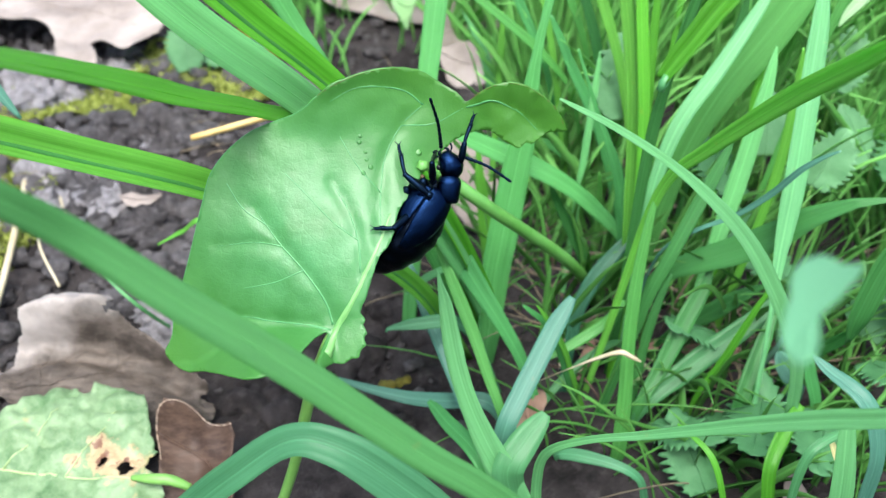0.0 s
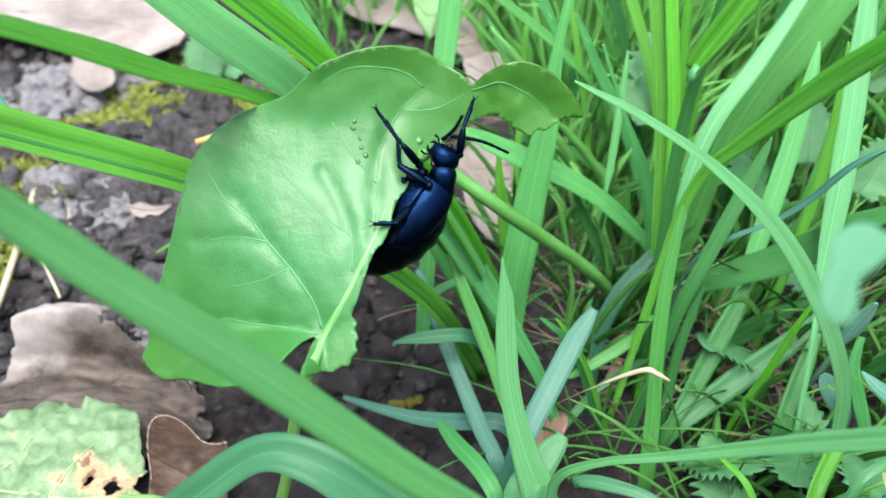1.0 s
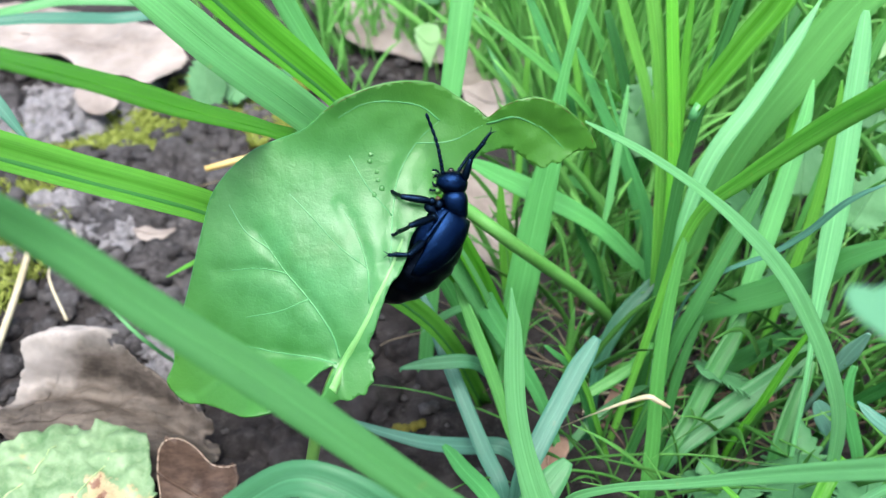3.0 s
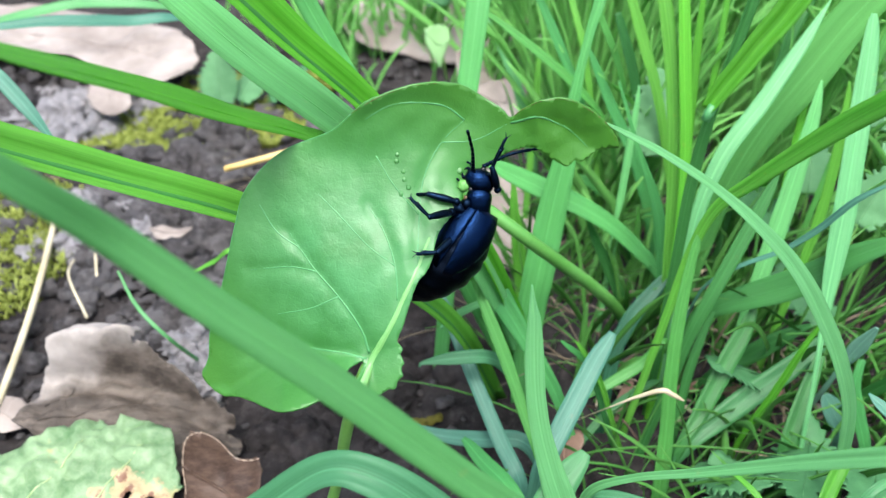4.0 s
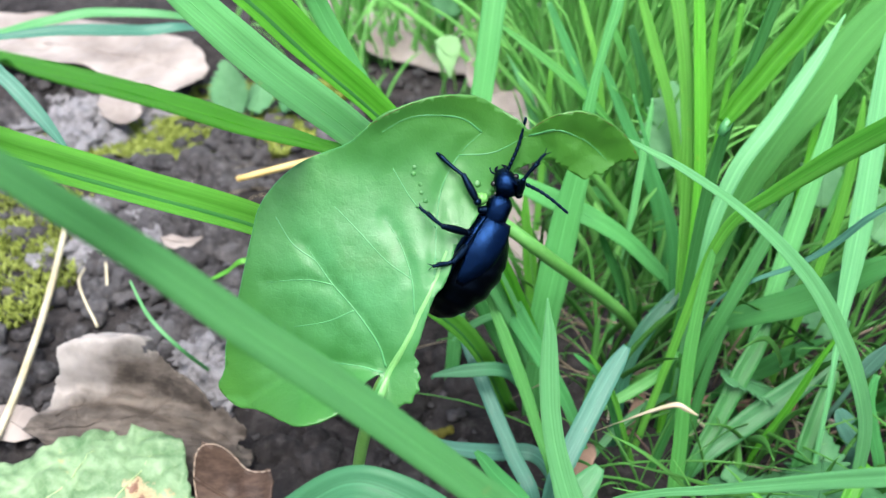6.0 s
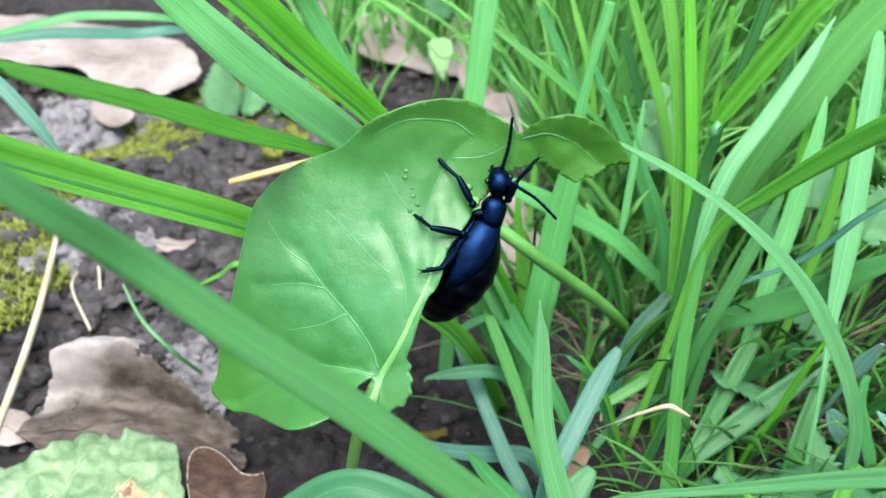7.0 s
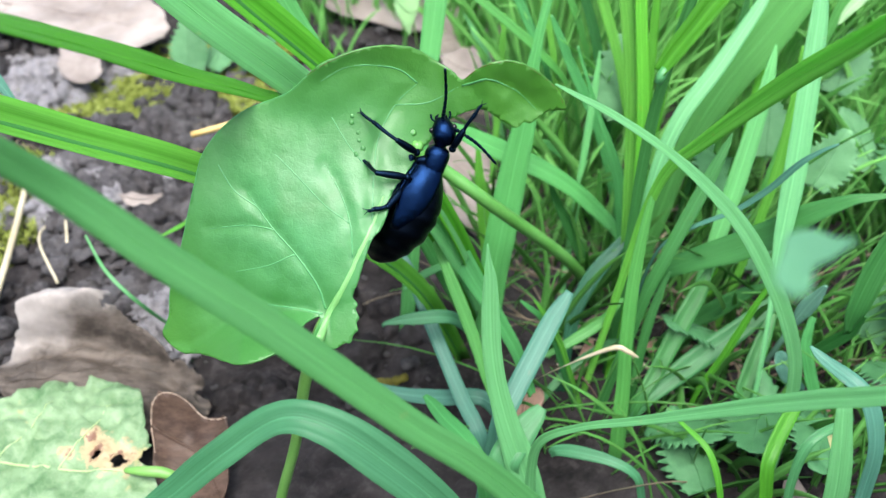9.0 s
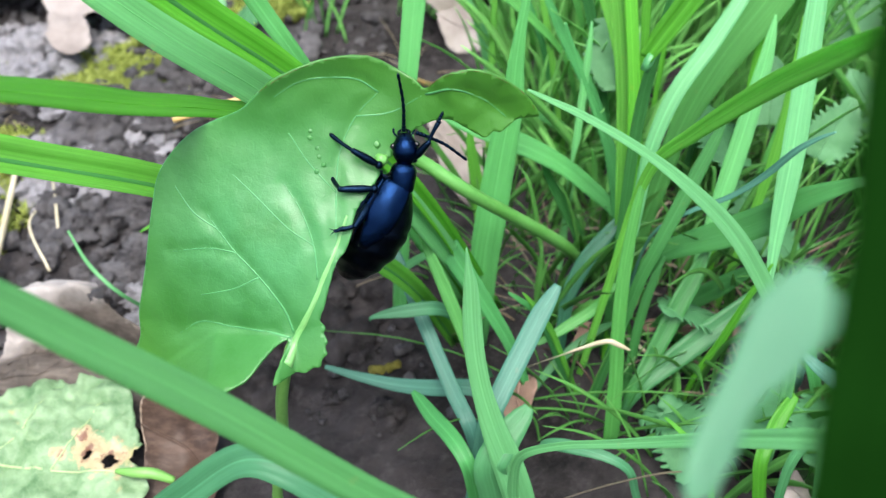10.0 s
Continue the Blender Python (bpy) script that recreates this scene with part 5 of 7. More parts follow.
# ---- the dense tuft behind ----
def tuft(label, clumps, each, area, tall, wide, lean, material=None, name="grass_tuft"):
    """Clumps of blades that fan out from their roots."""
    bm = bmesh.new()
    x0, x1, y0, y1 = area
    for c in range(clumps):
        cx, cy, cl = rng.uniform(x0, x1), rng.uniform(y0, y1), rng.gauss(0.15, 0.35)
        for k in range(each):
            x, y = rng.gauss(cx, 5), rng.gauss(cy, 5)
            h, w = rng.uniform(*tall), rng.uniform(*wide)
            sx, sy = (cl + rng.gauss(0, lean)) * h, (rng.gauss(-0.1, lean * 0.7)) * h
            droop = rng.uniform(0.0, 0.5) ** 3 * 3
            pts = [(x, y, -2, w * 0.7), (x + sx * 0.3, y + sy * 0.3, h * 0.42, w), (x + sx * 0.68, y + sy * 0.68, h * (0.8 - 0.1 * droop), w * 0.85), (x + sx * (1 + 0.3 * droop), y + sy * (1 + 0.3 * droop), h * (1 - 0.5 * droop), w * 0.08)]
            face = Vector((rng.uniform(-0.9, 0.9), -0.8, rng.uniform(-0.1, 0.8)))
            strip(bm, spline(pts, 3), face, rng.uniform(0.1, 0.8), rng.uniform(-50, 50), 2, 0.16)
    tagged(mesh_object(name, bm, material or FILL), label, "grass", kind="stuff")


tuft("dense tuft of bright green grass", 26, 12, (28, 180, 240, 340), (55, 120), (1.2, 3.0), 0.16)
tuft("thin bright grass among the broad blades", 56, 12, (24, 190, 225, 340), (40, 115), (0.8, 2.0), 0.15)
tuft("sparse thin grass beyond the bare soil", 84, 10, (-60, 260, 320, 480), (25, 85), (0.9, 2.6), 0.45)
tuft("fine short grass behind the leaf", 20, 8, (-52, 30, 305, 400), (14, 48), (0.5, 1.5), 0.4)
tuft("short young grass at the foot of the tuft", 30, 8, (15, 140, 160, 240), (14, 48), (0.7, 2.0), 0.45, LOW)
tuft("half-grown grass in the tuft", 26, 6, (22, 130, 190, 250), (25, 65), (1.0, 2.6), 0.22)
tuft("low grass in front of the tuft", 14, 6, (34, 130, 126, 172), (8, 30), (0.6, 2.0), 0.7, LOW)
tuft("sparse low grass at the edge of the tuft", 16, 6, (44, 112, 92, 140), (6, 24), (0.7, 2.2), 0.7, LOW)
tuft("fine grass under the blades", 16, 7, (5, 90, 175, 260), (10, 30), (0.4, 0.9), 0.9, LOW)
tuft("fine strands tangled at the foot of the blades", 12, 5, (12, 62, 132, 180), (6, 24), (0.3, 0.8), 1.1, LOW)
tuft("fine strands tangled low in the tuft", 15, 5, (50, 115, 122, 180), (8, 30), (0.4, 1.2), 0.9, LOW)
tuft("tangle of dead brown and straw-coloured grass at the roots", 18, 8, (12, 130, 132, 250), (3, 16), (0.3, 0.9), 2.2, DEAD, "dead_grass")
tuft("a few dead strands on the bare soil", 14, 4, (-150, 5, 150, 300), (2, 6), (0.25, 0.5), 3.0, DEAD, "dead_grass")
tuft("a few low blades beside the dead leaves", 4, 3, (-120, -60, 340, 420), (20, 55), (1.2, 2.6), 0.8)


# ---- toothed leaves in the grass ----
def toothed_leaf(m, length, width, label, material=TOOTH):
    pts, n = [], 11
    for side in (1, -1):
        rng_k = range(n + 1) if side == 1 else range(n, -1, -1)
        for k in rng_k:
            u = k / n
            w = width * 0.5 * math.sin(math.pi * (0.12 + 0.86 * u)) ** 0.8
            pts.append((side * w * 1.02, length * (u + 0.05)))
            if 0 < k < n:
                pts.append((side * w * (0.82 if material is PALE_TOOTH else 0.70), length * (u + 0.05 + (0.15 if side == 1 else -0.85) / n)))
    ob = empty("toothed_leaf", m)
    tagged(ob, label, "leaf", "toothed leaves")

    def h(x, y):
        return -0.010 * (y - length * 0.4) ** 2 * 8 / length - 0.25 * abs(x) * 0.6 + 0.5 * noise.noise(Vector((x * 0.3, y * 0.3, length)))

    thicken(part("leaf_blade", sheet_leaf(pts, h, 1.2, 3, jag=0.45, seed=length), material, ob), 0.2)
    bm = bmesh.new()
    tube(bm, [np.array((0, y, h(0, y), 0.6 - 0.4 * y / length)) for y in np.linspace(0, length, 8)], 6)
    part("midrib", bm, material, ob)
    root = m.inverted() @ (Vector((m.translation.x / MM + 3, m.translation.y / MM + 4, -2)) * MM) / MM
    bm = bmesh.new()
    tube(bm, spline([(*root, 0.9), (root.x * 0.5, root.y * 0.5 - 2, root.z * 0.55, 0.8), (0, 1, h(0, 1), 0.7)], 5), 6)
    part("leaf_stalk", bm, STALK, ob)
    return ob


toothed_leaf(mpose(84, 202, 34, 58, 10, 10), 17, 14, "large pale toothed nettle-like leaf among the blades", PALE_TOOTH)
toothed_leaf(mpose(90, 186, 36, 58, 0, -55), 16, 14, "large pale toothed nettle-like leaf among the blades", PALE_TOOTH)
toothed_leaf(mpose(57, 120, 3, 30, 0, 20), 19, 15, "pale green deeply toothed leaf low in the grass")
toothed_leaf(mpose(70, 130, 3, 38, 0, -8), 19, 15, "pale green deeply toothed leaf low in the grass")
toothed_leaf(mpose(64, 144, 4, 25, 0, 190), 18, 14, "pale green deeply toothed leaf low in the grass")
toothed_leaf(mpose(72, 140, 12, 20, 10, 160), 24, 16, "pale green deeply toothed leaf low in the grass")
for x, y, z, a, l in ((84, 134, 14, 150, 22), (96, 148, 16, 200, 20), (46, 136, 8, 230, 18), (66, 158, 14, 120, 20), (112, 168, 20, 170, 24), (78, 196, 26, 30, 24), (118, 196, 30, -30, 26)):
    toothed_leaf(mpose(x, y, z, rng.uniform(15, 40), rng.uniform(-15, 15), a), l, l * 0.72, "green deeply toothed leaf low in the grass")
toothed_leaf(mpose(48, 210, 40, 62, 0, 12), 22, 18, "large pale toothed nettle-like leaf among the blades", PALE_TOOTH)
toothed_leaf(mpose(104, 218, 44, 55, 10, -20), 18, 14, "large pale toothed nettle-like leaf among the blades", PALE_TOOTH)
toothed_leaf(mpose(116, 208, 28, 50, -10, 40), 18, 14, "large pale toothed nettle-like leaf among the blades", PALE_TOOTH)
toothed_leaf(mpose(88, 176, 14, 30, 0, 40), 24, 18, "small toothed leaf deep in the grass")
toothed_leaf(mpose(100, 158, 12, 30, 0, -40), 22, 16, "small toothed leaf deep in the grass")
toothed_leaf(mpose(-92, 302, 3, 62, 0, 14), 20, 15, "small pale green toothed leaf on the soil", PALE_TOOTH)
toothed_leaf(mpose(-86, 305, 4, 45, 0, -35), 16, 14, "small pale green toothed leaf on the soil", PALE_TOOTH)
toothed_leaf(mpose(-76, 306, 6, 35, 0, -70), 18, 18, "small pale green toothed leaf on the soil")
toothed_leaf(mpose(-14, 330, 30, 60, 0, 10), 30, 16, "pale leaf drooping behind the grass blade")


# ---- fallen leaves, straws and droppings on the soil ----
def litter_leaf(name, label, m, outline, curl, material, jag=0.5, holes=(), step=1.5, veins=(), thick=0.3):
    ob = empty(name, m)
    tagged(ob, label, "leaf")
    thicken(part("leaf_blade", sheet_leaf(outline, curl, step, 5, holes, jag, len(outline)), material, ob), thick)
    if not veins:
        far = max(outline, key=lambda p: p[0])
        near = min(outline, key=lambda p: p[0])
        veins = (([near, (0, 0), far], 0.9),)
    for pts, w in veins:
        curve = spline(pts, 6)
        bm = bmesh.new()
        tube(bm, [np.array((p[0], p[1], curl(p[0], p[1]) + 0.05, w * (1 - 0.6 * i / len(curve)))) for i, p in enumerate(curve)], 6)
        part("leaf_vein", bm, material if material is not DOCK else PALE_VEIN, ob)
    return ob


def oak_curl(x, y):
    """A trough with its upper margin rolled over, ribbed lengthwise."""
    crest = 11.6 - 0.0105 * (x + 9) ** 2
    h = 6.6 * math.exp(-((y - crest) / 3.4) ** 2) - 4.6 * math.exp(-((y - crest + 9.0) / 5.0) ** 2) + 2.4 * math.exp(-((x - 26) / 5) ** 2) + 2.6 * math.exp(-((x + 1.0) ** 2 + (y - 12.0) ** 2) / 9.0)
    h += 0.55 * math.sin(1.25 * (y - crest) + 0.25 * math.sin(0.3 * x)) * math.exp(-((y - crest + 8) / 8) ** 2)
    h += 1.5 * noise.noise(Vector((x * 0.10, y * 0.10, 2))) + 1.3 * noise.noise(Vector((x * 0.24, y * 0.30, 4))) + 0.7 * abs(noise.noise(Vector((x * 0.6, y * 0.6, 4)))) + 0.25 * noise.noise(Vector((x * 1.3, y * 1.3, 4)))
    return h


litter_leaf("oak_leaf", "large curled grey-brown dead oak leaf on the soil", mpose(-82.6, 155.2, 9, 18),
            [(-25.0, -8.0), (-22.4, -3.4), (-21.4, 1.7), (-21.2, 4.6), (-19.6, 6.4), (-19.3, 9.6), (-17.4, 11.8), (-17.4, 14.6), (-15.2, 16.4), (-12.9, 16.6), (-9.6, 17.7), (-6.0, 17.4), (-0.9, 16.4), (2.2, 13.9), (2.6, 11.6), (1.8, 10.4), (1.2, 9.6), (2.2, 9.2), (3.6, 9.4), (6.4, 7.7), (8.6, 6.0),
             (10.3, 5.1), (15.6, 1.7), (18.3, -1.6), (20.6, -1.9), (24.2, -4.8), (27.3, -7.8), (25.2, -9.6), (28.8, -11.4), (28.8, -15.0), (25.5, -18.4), (19.0, -21.1), (8.1, -16.7), (-5.6, -12.9), (-16.0, -12.4)], oak_curl, OAK, 0.6, step=0.6,
            veins=(([(-22, -8.3), (-12.2, -7.2), (-3.5, -5.5), (2.6, -3.0), (11.6, -2.1), (20.3, -6.3), (26.3, -11.7)], 0.55), ([(-18.3, -4.1), (-11.3, -0.3), (-2.9, 3.5), (6.5, 3.6)], 0.35), ([(2.6, -3.0), (3.4, 0.6), (2.2, 5.2)], 0.35), ([(11.6, -2.1), (14, -7), (16, -14)], 0.3), ([(-12.2, -7.2), (-14.0, 0), (-12, 8)], 0.3)))
worn = litter_leaf("worn_leaf", "pale green worn leaf with brown rotten holes lying on the soil", mpose(-80.5, 127.9, 9, 8),
            [(-34, 6), (-26.0, 7.8), (-16.7, 10.3), (-10.4, 15.0), (-4.2, 16.0), (-1.3, 14.5), (2.1, 16.8), (9.0, 15.0), (14.1, 11.8), (16.1, 4.2), (18.2, 0.0), (17.1, -4.1), (20.6, -7.8), (18.2, -15), (-17.6, -20), (-34, -18)],
            lambda x, y: 2.4 * noise.noise(Vector((x * 0.10, y * 0.10, 7))) + 3.4 * abs(noise.noise(Vector((x * 0.20, y * 0.20, 1)))) * min(1.0, max(0.25, (y + 6) * 0.15)) + 1.6 * abs(noise.noise(Vector((x * 0.45, y * 0.45, 4)))) + 0.25 * noise.noise(Vector((x * 0.9, y * 0.9, 1))) - 0.012 * (x - 2) ** 2 * 0.3, DOCK, 0.9, ((7.4, -3.2, 1.2), (12.6, -4.8, 1.9)), 0.9,
            (([(-30, -3), (-14.6, -4.4), (0, -6.5), (20, -7.6)], 0.8), ([(-14, -4.4), (-8, 3), (-5, 10)], 0.4), ([(0, -6.4), (4, 2), (8, 9)], 0.4)))
bm = bmesh.new()
tube(bm, spline([(15, -7.4, 1.0, 1.2), (19.5, -8.4, 2.4, 2.2), (23.5, -8.6, 2.2, 2.4), (27.5, -9.4, 0.6, 1.6)], 6), 9)
part("leaf_stalk", bm, STALK, worn, "yellow-green withered stalk end")


def brown_curl(x, y):
    return 0.05 * (x + 2) ** 2 + 0.09 * max(0.0, y) ** 2 - 2 + 1.2 * noise.noise(Vector((x * 0.2, y * 0.2, 3)))


brown_leaf = litter_leaf("brown_leaf", "curled dark brown dead leaf on the soil", mpose(-52.5, 127.9, 6, 15),
            [(-9.1, -0.6), (-10.2, 4.6), (-9.3, 8.5), (-6.7, 10.1), (-2.8, 9.3), (1.0, 6.8), (6.1, 6.0), (6.6, -0.3), (7.5, -12), (-6.7, -12)], brown_curl, BROWN, 0.8, step=0.8)


def leaf_edge(ob, points, height, width, label):
    """A thin pale torn margin along a dead leaf."""
    bm = bmesh.new()
    tube(bm, [np.array((p[0], p[1], height(p[0], p[1]), width * (0.8 + 0.5 * math.sin(3 * i)))) for i, p in enumerate(spline(points, 6))], 6)
    part("leaf_edge", bm, LEAF_EDGE, ob, label)


leaf_edge(brown_leaf, [(-9.1, -0.6), (-10.2, 4.6), (-9.3, 8.5), (-6.7, 10.1), (-2.8, 9.3), (1.0, 6.8), (6.1, 6.0)], brown_curl, 0.35, "thin pale dried margin")


def flat_curl(amount, seed):
    return lambda x, y: amount * (0.0018 * x * x - 0.0012 * y * y) + 2.4 * noise.noise(Vector((x * 0.045, y * 0.045, seed))) + 0.7 * noise.noise(Vector((x * 0.15, y * 0.15, seed)))


litter_leaf("dead_leaf", "large bleached beige lobed dead leaf arching over the soil", mpose(-150, 330, 12, 3),
            [(-68, 6), (-36, 2), (-24, -2), (-6, -3), (2, -8), (7, -16), (9.6, -26), (12, -33), (17, -37), (23, -38), (26.6, -34), (25.6, -27), (22.6, -21), (24.6, -18.4), (29, -19.4), (34, -22), (39.6, -18), (43.4, -12), (44.4, -3), (38, 10), (24, 23), (-4, 31), (-36, 40), (-68, 36)],
            lambda x, y: 2.0 * noise.noise(Vector((x * 0.05, y * 0.05, 2))) + 1.3 * noise.noise(Vector((x * 0.14, y * 0.14, 5))) - 0.010 * max(0.0, -y - 18) ** 2 - 0.5 * math.exp(-((y + 6 - 0.3 * x) / 2.5) ** 2), DRY, 1.3, step=1.6,
            veins=(([(-60, 24), (-20, 14), (14, 4), (40, -8)], 1.0), ([(2, 8), (12, -10), (19, -32)], 0.7), ([(-22, 14), (-26, 6), (-30, 4)], 0.6)))
litter_leaf("dead_leaf", "beige dead leaf between thin grass", mpose(-22, 362, 8, 20), [(-36, 14), (4, 22), (40, 0), (33, -20), (0, -16), (-28, -8)], flat_curl(3, 6), DRY, 1.5, step=3.0)
litter_leaf("dead_leaf", "small bleached dead leaf seen past the leaf notch", mpose(9, 300, 8, 35), [(-11, 5), (0, 9), (12, 4), (9, -7), (-6, -8)], flat_curl(4, 5), DRY, 0.8)
litter_leaf("dead_leaf", "pinkish beige dead leaf behind the beetle", mpose(8, 224, 10, 40, 0, 20), [(-8, 12), (0, 17), (8, 10), (9, -6), (2, -16), (-7, -8)], flat_curl(5, 8), DRY, 0.8)
litter_leaf("dead_leaf", "torn beige dead leaf scrap on the soil", mpose(-112, 152, 4, 10), [(-9, 4), (3, 4), (8, -4), (-9, -5)], flat_curl(4, 1), DRY, 0.8)
litter_leaf("dead_leaf", "narrow torn beige dead leaf scrap on the crumbs", mpose(-90, 223, 5, 20, 0, 8), [(-6, 1.5), (-2, 2.6), (1, 1.6), (6, 2.0), (3, -1.0), (0, -2.4), (-4, -1.8)], flat_curl(6, 7), DRY, 0.5, step=0.9)
litter_leaf("dead_leaf", "small pinkish beige dead leaf scrap below the grass", mpose(74, 118, 5, 25), [(-3, -5), (-1, 4), (1, 5), (5, -4)], flat_curl(4, 4), DRY, 0.3, step=0.9)
litter_leaf("dead_leaf", "pinkish tan dead leaf scrap under the blades", mpose(19.4, 139.9, 5, 35, 0, -40), [(-3, 6), (1, 7), (3.2, 1), (2, -7), (-2.6, -5)], flat_curl(8, 3), TAN, 0.4, step=0.8)
litter_leaf("dead_leaf", "narrow pinkish tan dead leaf scrap under the blades", mpose(34.6, 158.0, 5, 40, 0, -32), [(-1.2, 4.5), (0.8, 5), (1.6, 0), (1, -5), (-1.4, -3.5)], flat_curl(8, 5), TAN, 0.3, step=0.7)
for k, (x, y, a) in enumerate(((57.9, 165.0, 85), (62.2, 162.9, 37), (66.2, 169.0, 143), (53.4, 156.8, 56), (72.3, 161.7, 24), (80.3, 160.1, 145), (83.0, 165.7, 330), (73.9, 141.6, 288), (29.1, 169.6, 275), (26.9, 171.0, 80), (52.0, 164.9, 193), (71.1, 142.3, 100), (83.1, 140.3, 62), (89.6, 142.0, 38))):
    litter_leaf("dead_leaf", "small brown dead leaf scrap among the roots", mpose(x, y, 3, 20, 0, a), [(-3, 1.2), (0, 2.0), (3.4, 0.6), (2, -1.4), (-2, -1.6)], flat_curl(9, k), (BROWN, TAN, DRY)[k % 3], 0.4, step=0.8)
litter_leaf("dead_leaf", "bleached dead leaf half hidden by thin grass", mpose(14, 338, 14, 38, 0, 30), [(-18, 6), (-4, 13), (12, 9), (19, -2), (6, -11), (-12, -9)], flat_curl(4, 12), DRY, 1.0, step=2.0)
litter_leaf("dead_leaf", "bleached dead leaf half hidden by thin grass", mpose(30, 352, 12, 40, 0, -20), [(-14, 5), (-3, 10), (10, 8), (15, -2), (5, -9), (-10, -8)], flat_curl(4, 14), DRY, 1.0, step=2.0)
litter_leaf("dead_leaf", "bleached dead leaf half hidden by thin grass", mpose(4, 318, 12, 42, 0, 60), [(-16, 5), (-3, 12), (11, 9), (17, -2), (6, -10), (-11, -8)], flat_curl(4, 15), DRY, 1.0, step=2.0)
litter_leaf("hanging_leaf", "small whitish-green leaf hanging behind the grass", mpose(-13, 298, 31, 70, 0, 10), [(-4.5, 5), (-1, 6.5), (3.5, 5.5), (4, 1), (1.5, -4), (0.2, -8), (-2, -4), (-4, 0)], flat_curl(3, 2), PALE_BLADE, 0.3, step=0.9)
for k in range(16):
    litter_leaf("dead_leaf", "bleached dead leaf under the far grass", mpose(rng.uniform(-60, 240), rng.uniform(360, 480), 6, rng.uniform(10, 30), 0, rng.uniform(0, 360)), [(-18, 4), (-6, 12), (14, 10), (22, 0), (10, -11), (-12, -9)], flat_curl(4, k + 9), DRY, 1.2, step=3.0)


YELLOW_STRAW = leaf_mat("yellow_straw", (0.46, 0.30, 0.08), (0.62, 0.46, 0.18), (0.6, 0.5, 0.25), rough=0.5, thin=0.05, scale=150.0)


def straw(label, pts, material=STRAW):
    bm = bmesh.new()
    tube(bm, spline(pts, 6), 7)
    return tagged(mesh_object("straw", bm, material), label, "straw", "straws")


straw("short yellow straw lying on the soil", [(-63.6, 199.3, 42.3, 1.6), (-54.4, 201.8, 43.8, 1.8), (-45.1, 207.0, 43.8, 1.7), (-22.7, 236.9, 33.2, 1.8), (-2.8, 279.1, -2.0, 1.8)], YELLOW_STRAW)
straw("long bleached straw leaning over the soil", [(-130, 237, 2, 1.6), (-126, 222, 3, 1.9), (-119, 190, 4, 2.0), (-114, 160, 5, 2.0), (-113, 140, 4, 1.8)])
straw("short pale dry stalk standing among the crumbs", [(-115, 217, 2, 0.6), (-113, 202, 6, 0.7), (-104, 188, 2, 0.8)])
straw("thin dry stalk on the soil", [(-118, 232, 1, 0.7), (-108, 210, 6, 0.8), (-104, 196, 1, 0.7)])
straw("thin bent dry grass stalk", [(19.0, 154.0, -1.0, 0.2), (24.0, 144.0, 14.4, 0.2), (28.0, 138.0, 24.0, 0.3), (31.6, 136.0, 28.5, 0.7), (36.2, 134.0, 32.8, 1.1), (38.7, 134.0, 31.6, 1.1), (41.1, 134.0, 30.0, 0.4)])
straw("thin brown dry stalk in the tuft", [(30, 165, 2, 0.8), (44, 158, 8, 0.9), (56, 148, 3, 0.8)])
for k in range(9):
    x, y = rng.uniform(14, 110), rng.uniform(142, 230)
    a, l = rng.uniform(0, math.tau), rng.uniform(12, 30)
    straw("thin dry stalk tangled in the grass", [(x, y, 0, 0.4), (x + math.cos(a) * l * 0.5, y + math.sin(a) * l * 0.5, rng.uniform(2, 9), 0.55), (x + math.cos(a) * l, y + math.sin(a) * l, 0, 0.35)], BROWN if k % 2 else STRAW)


def plant_stem(label, pts):
    bm = bmesh.new()
    tube(bm, spline(pts, 6), 12)
    return tagged(mesh_object("plant_stem", bm, GREEN_STEM), label, "stem")


plant_stem("thick smooth green plant stem slanting up behind the leaf", [(-17.0, 149.0, 79.0, 2.3), (-1.0, 155.8, 62.6, 2.7), (10.7, 155.4, 53.0, 2.8), (31.3, 169.5, 25.4, 2.9), (42.0, 184.0, -2.0, 3.2)])


def droppings():
    bm = bmesh.new()
    for k, (x, y) in enumerate(((-14.5, 153.2), (-12.6, 153.0), (-10.6, 153.6), (-8.9, 154.6))):
        lump(bm, x, y, ground_height(x, y) + 2.2, 1.3, k + 0.2, 0.8, 0.3, 2)
    tagged(mesh_object("droppings", bm, FRASS), "small olive-green droppings on a pale blade", "droppings")


droppings()


def leaf_node():
    bm = bmesh.new()
    tube(bm, [np.array((41.6, 157.4, 80.6, 1.6)), np.array((42.2, 157.8, 82.0, 2.0)), np.array((42.9, 158.2, 83.4, 1.7))], 10)
    part("leaf_node", bm, VEIN, node_stem, "pale swollen node of the stem")


leaf_node()


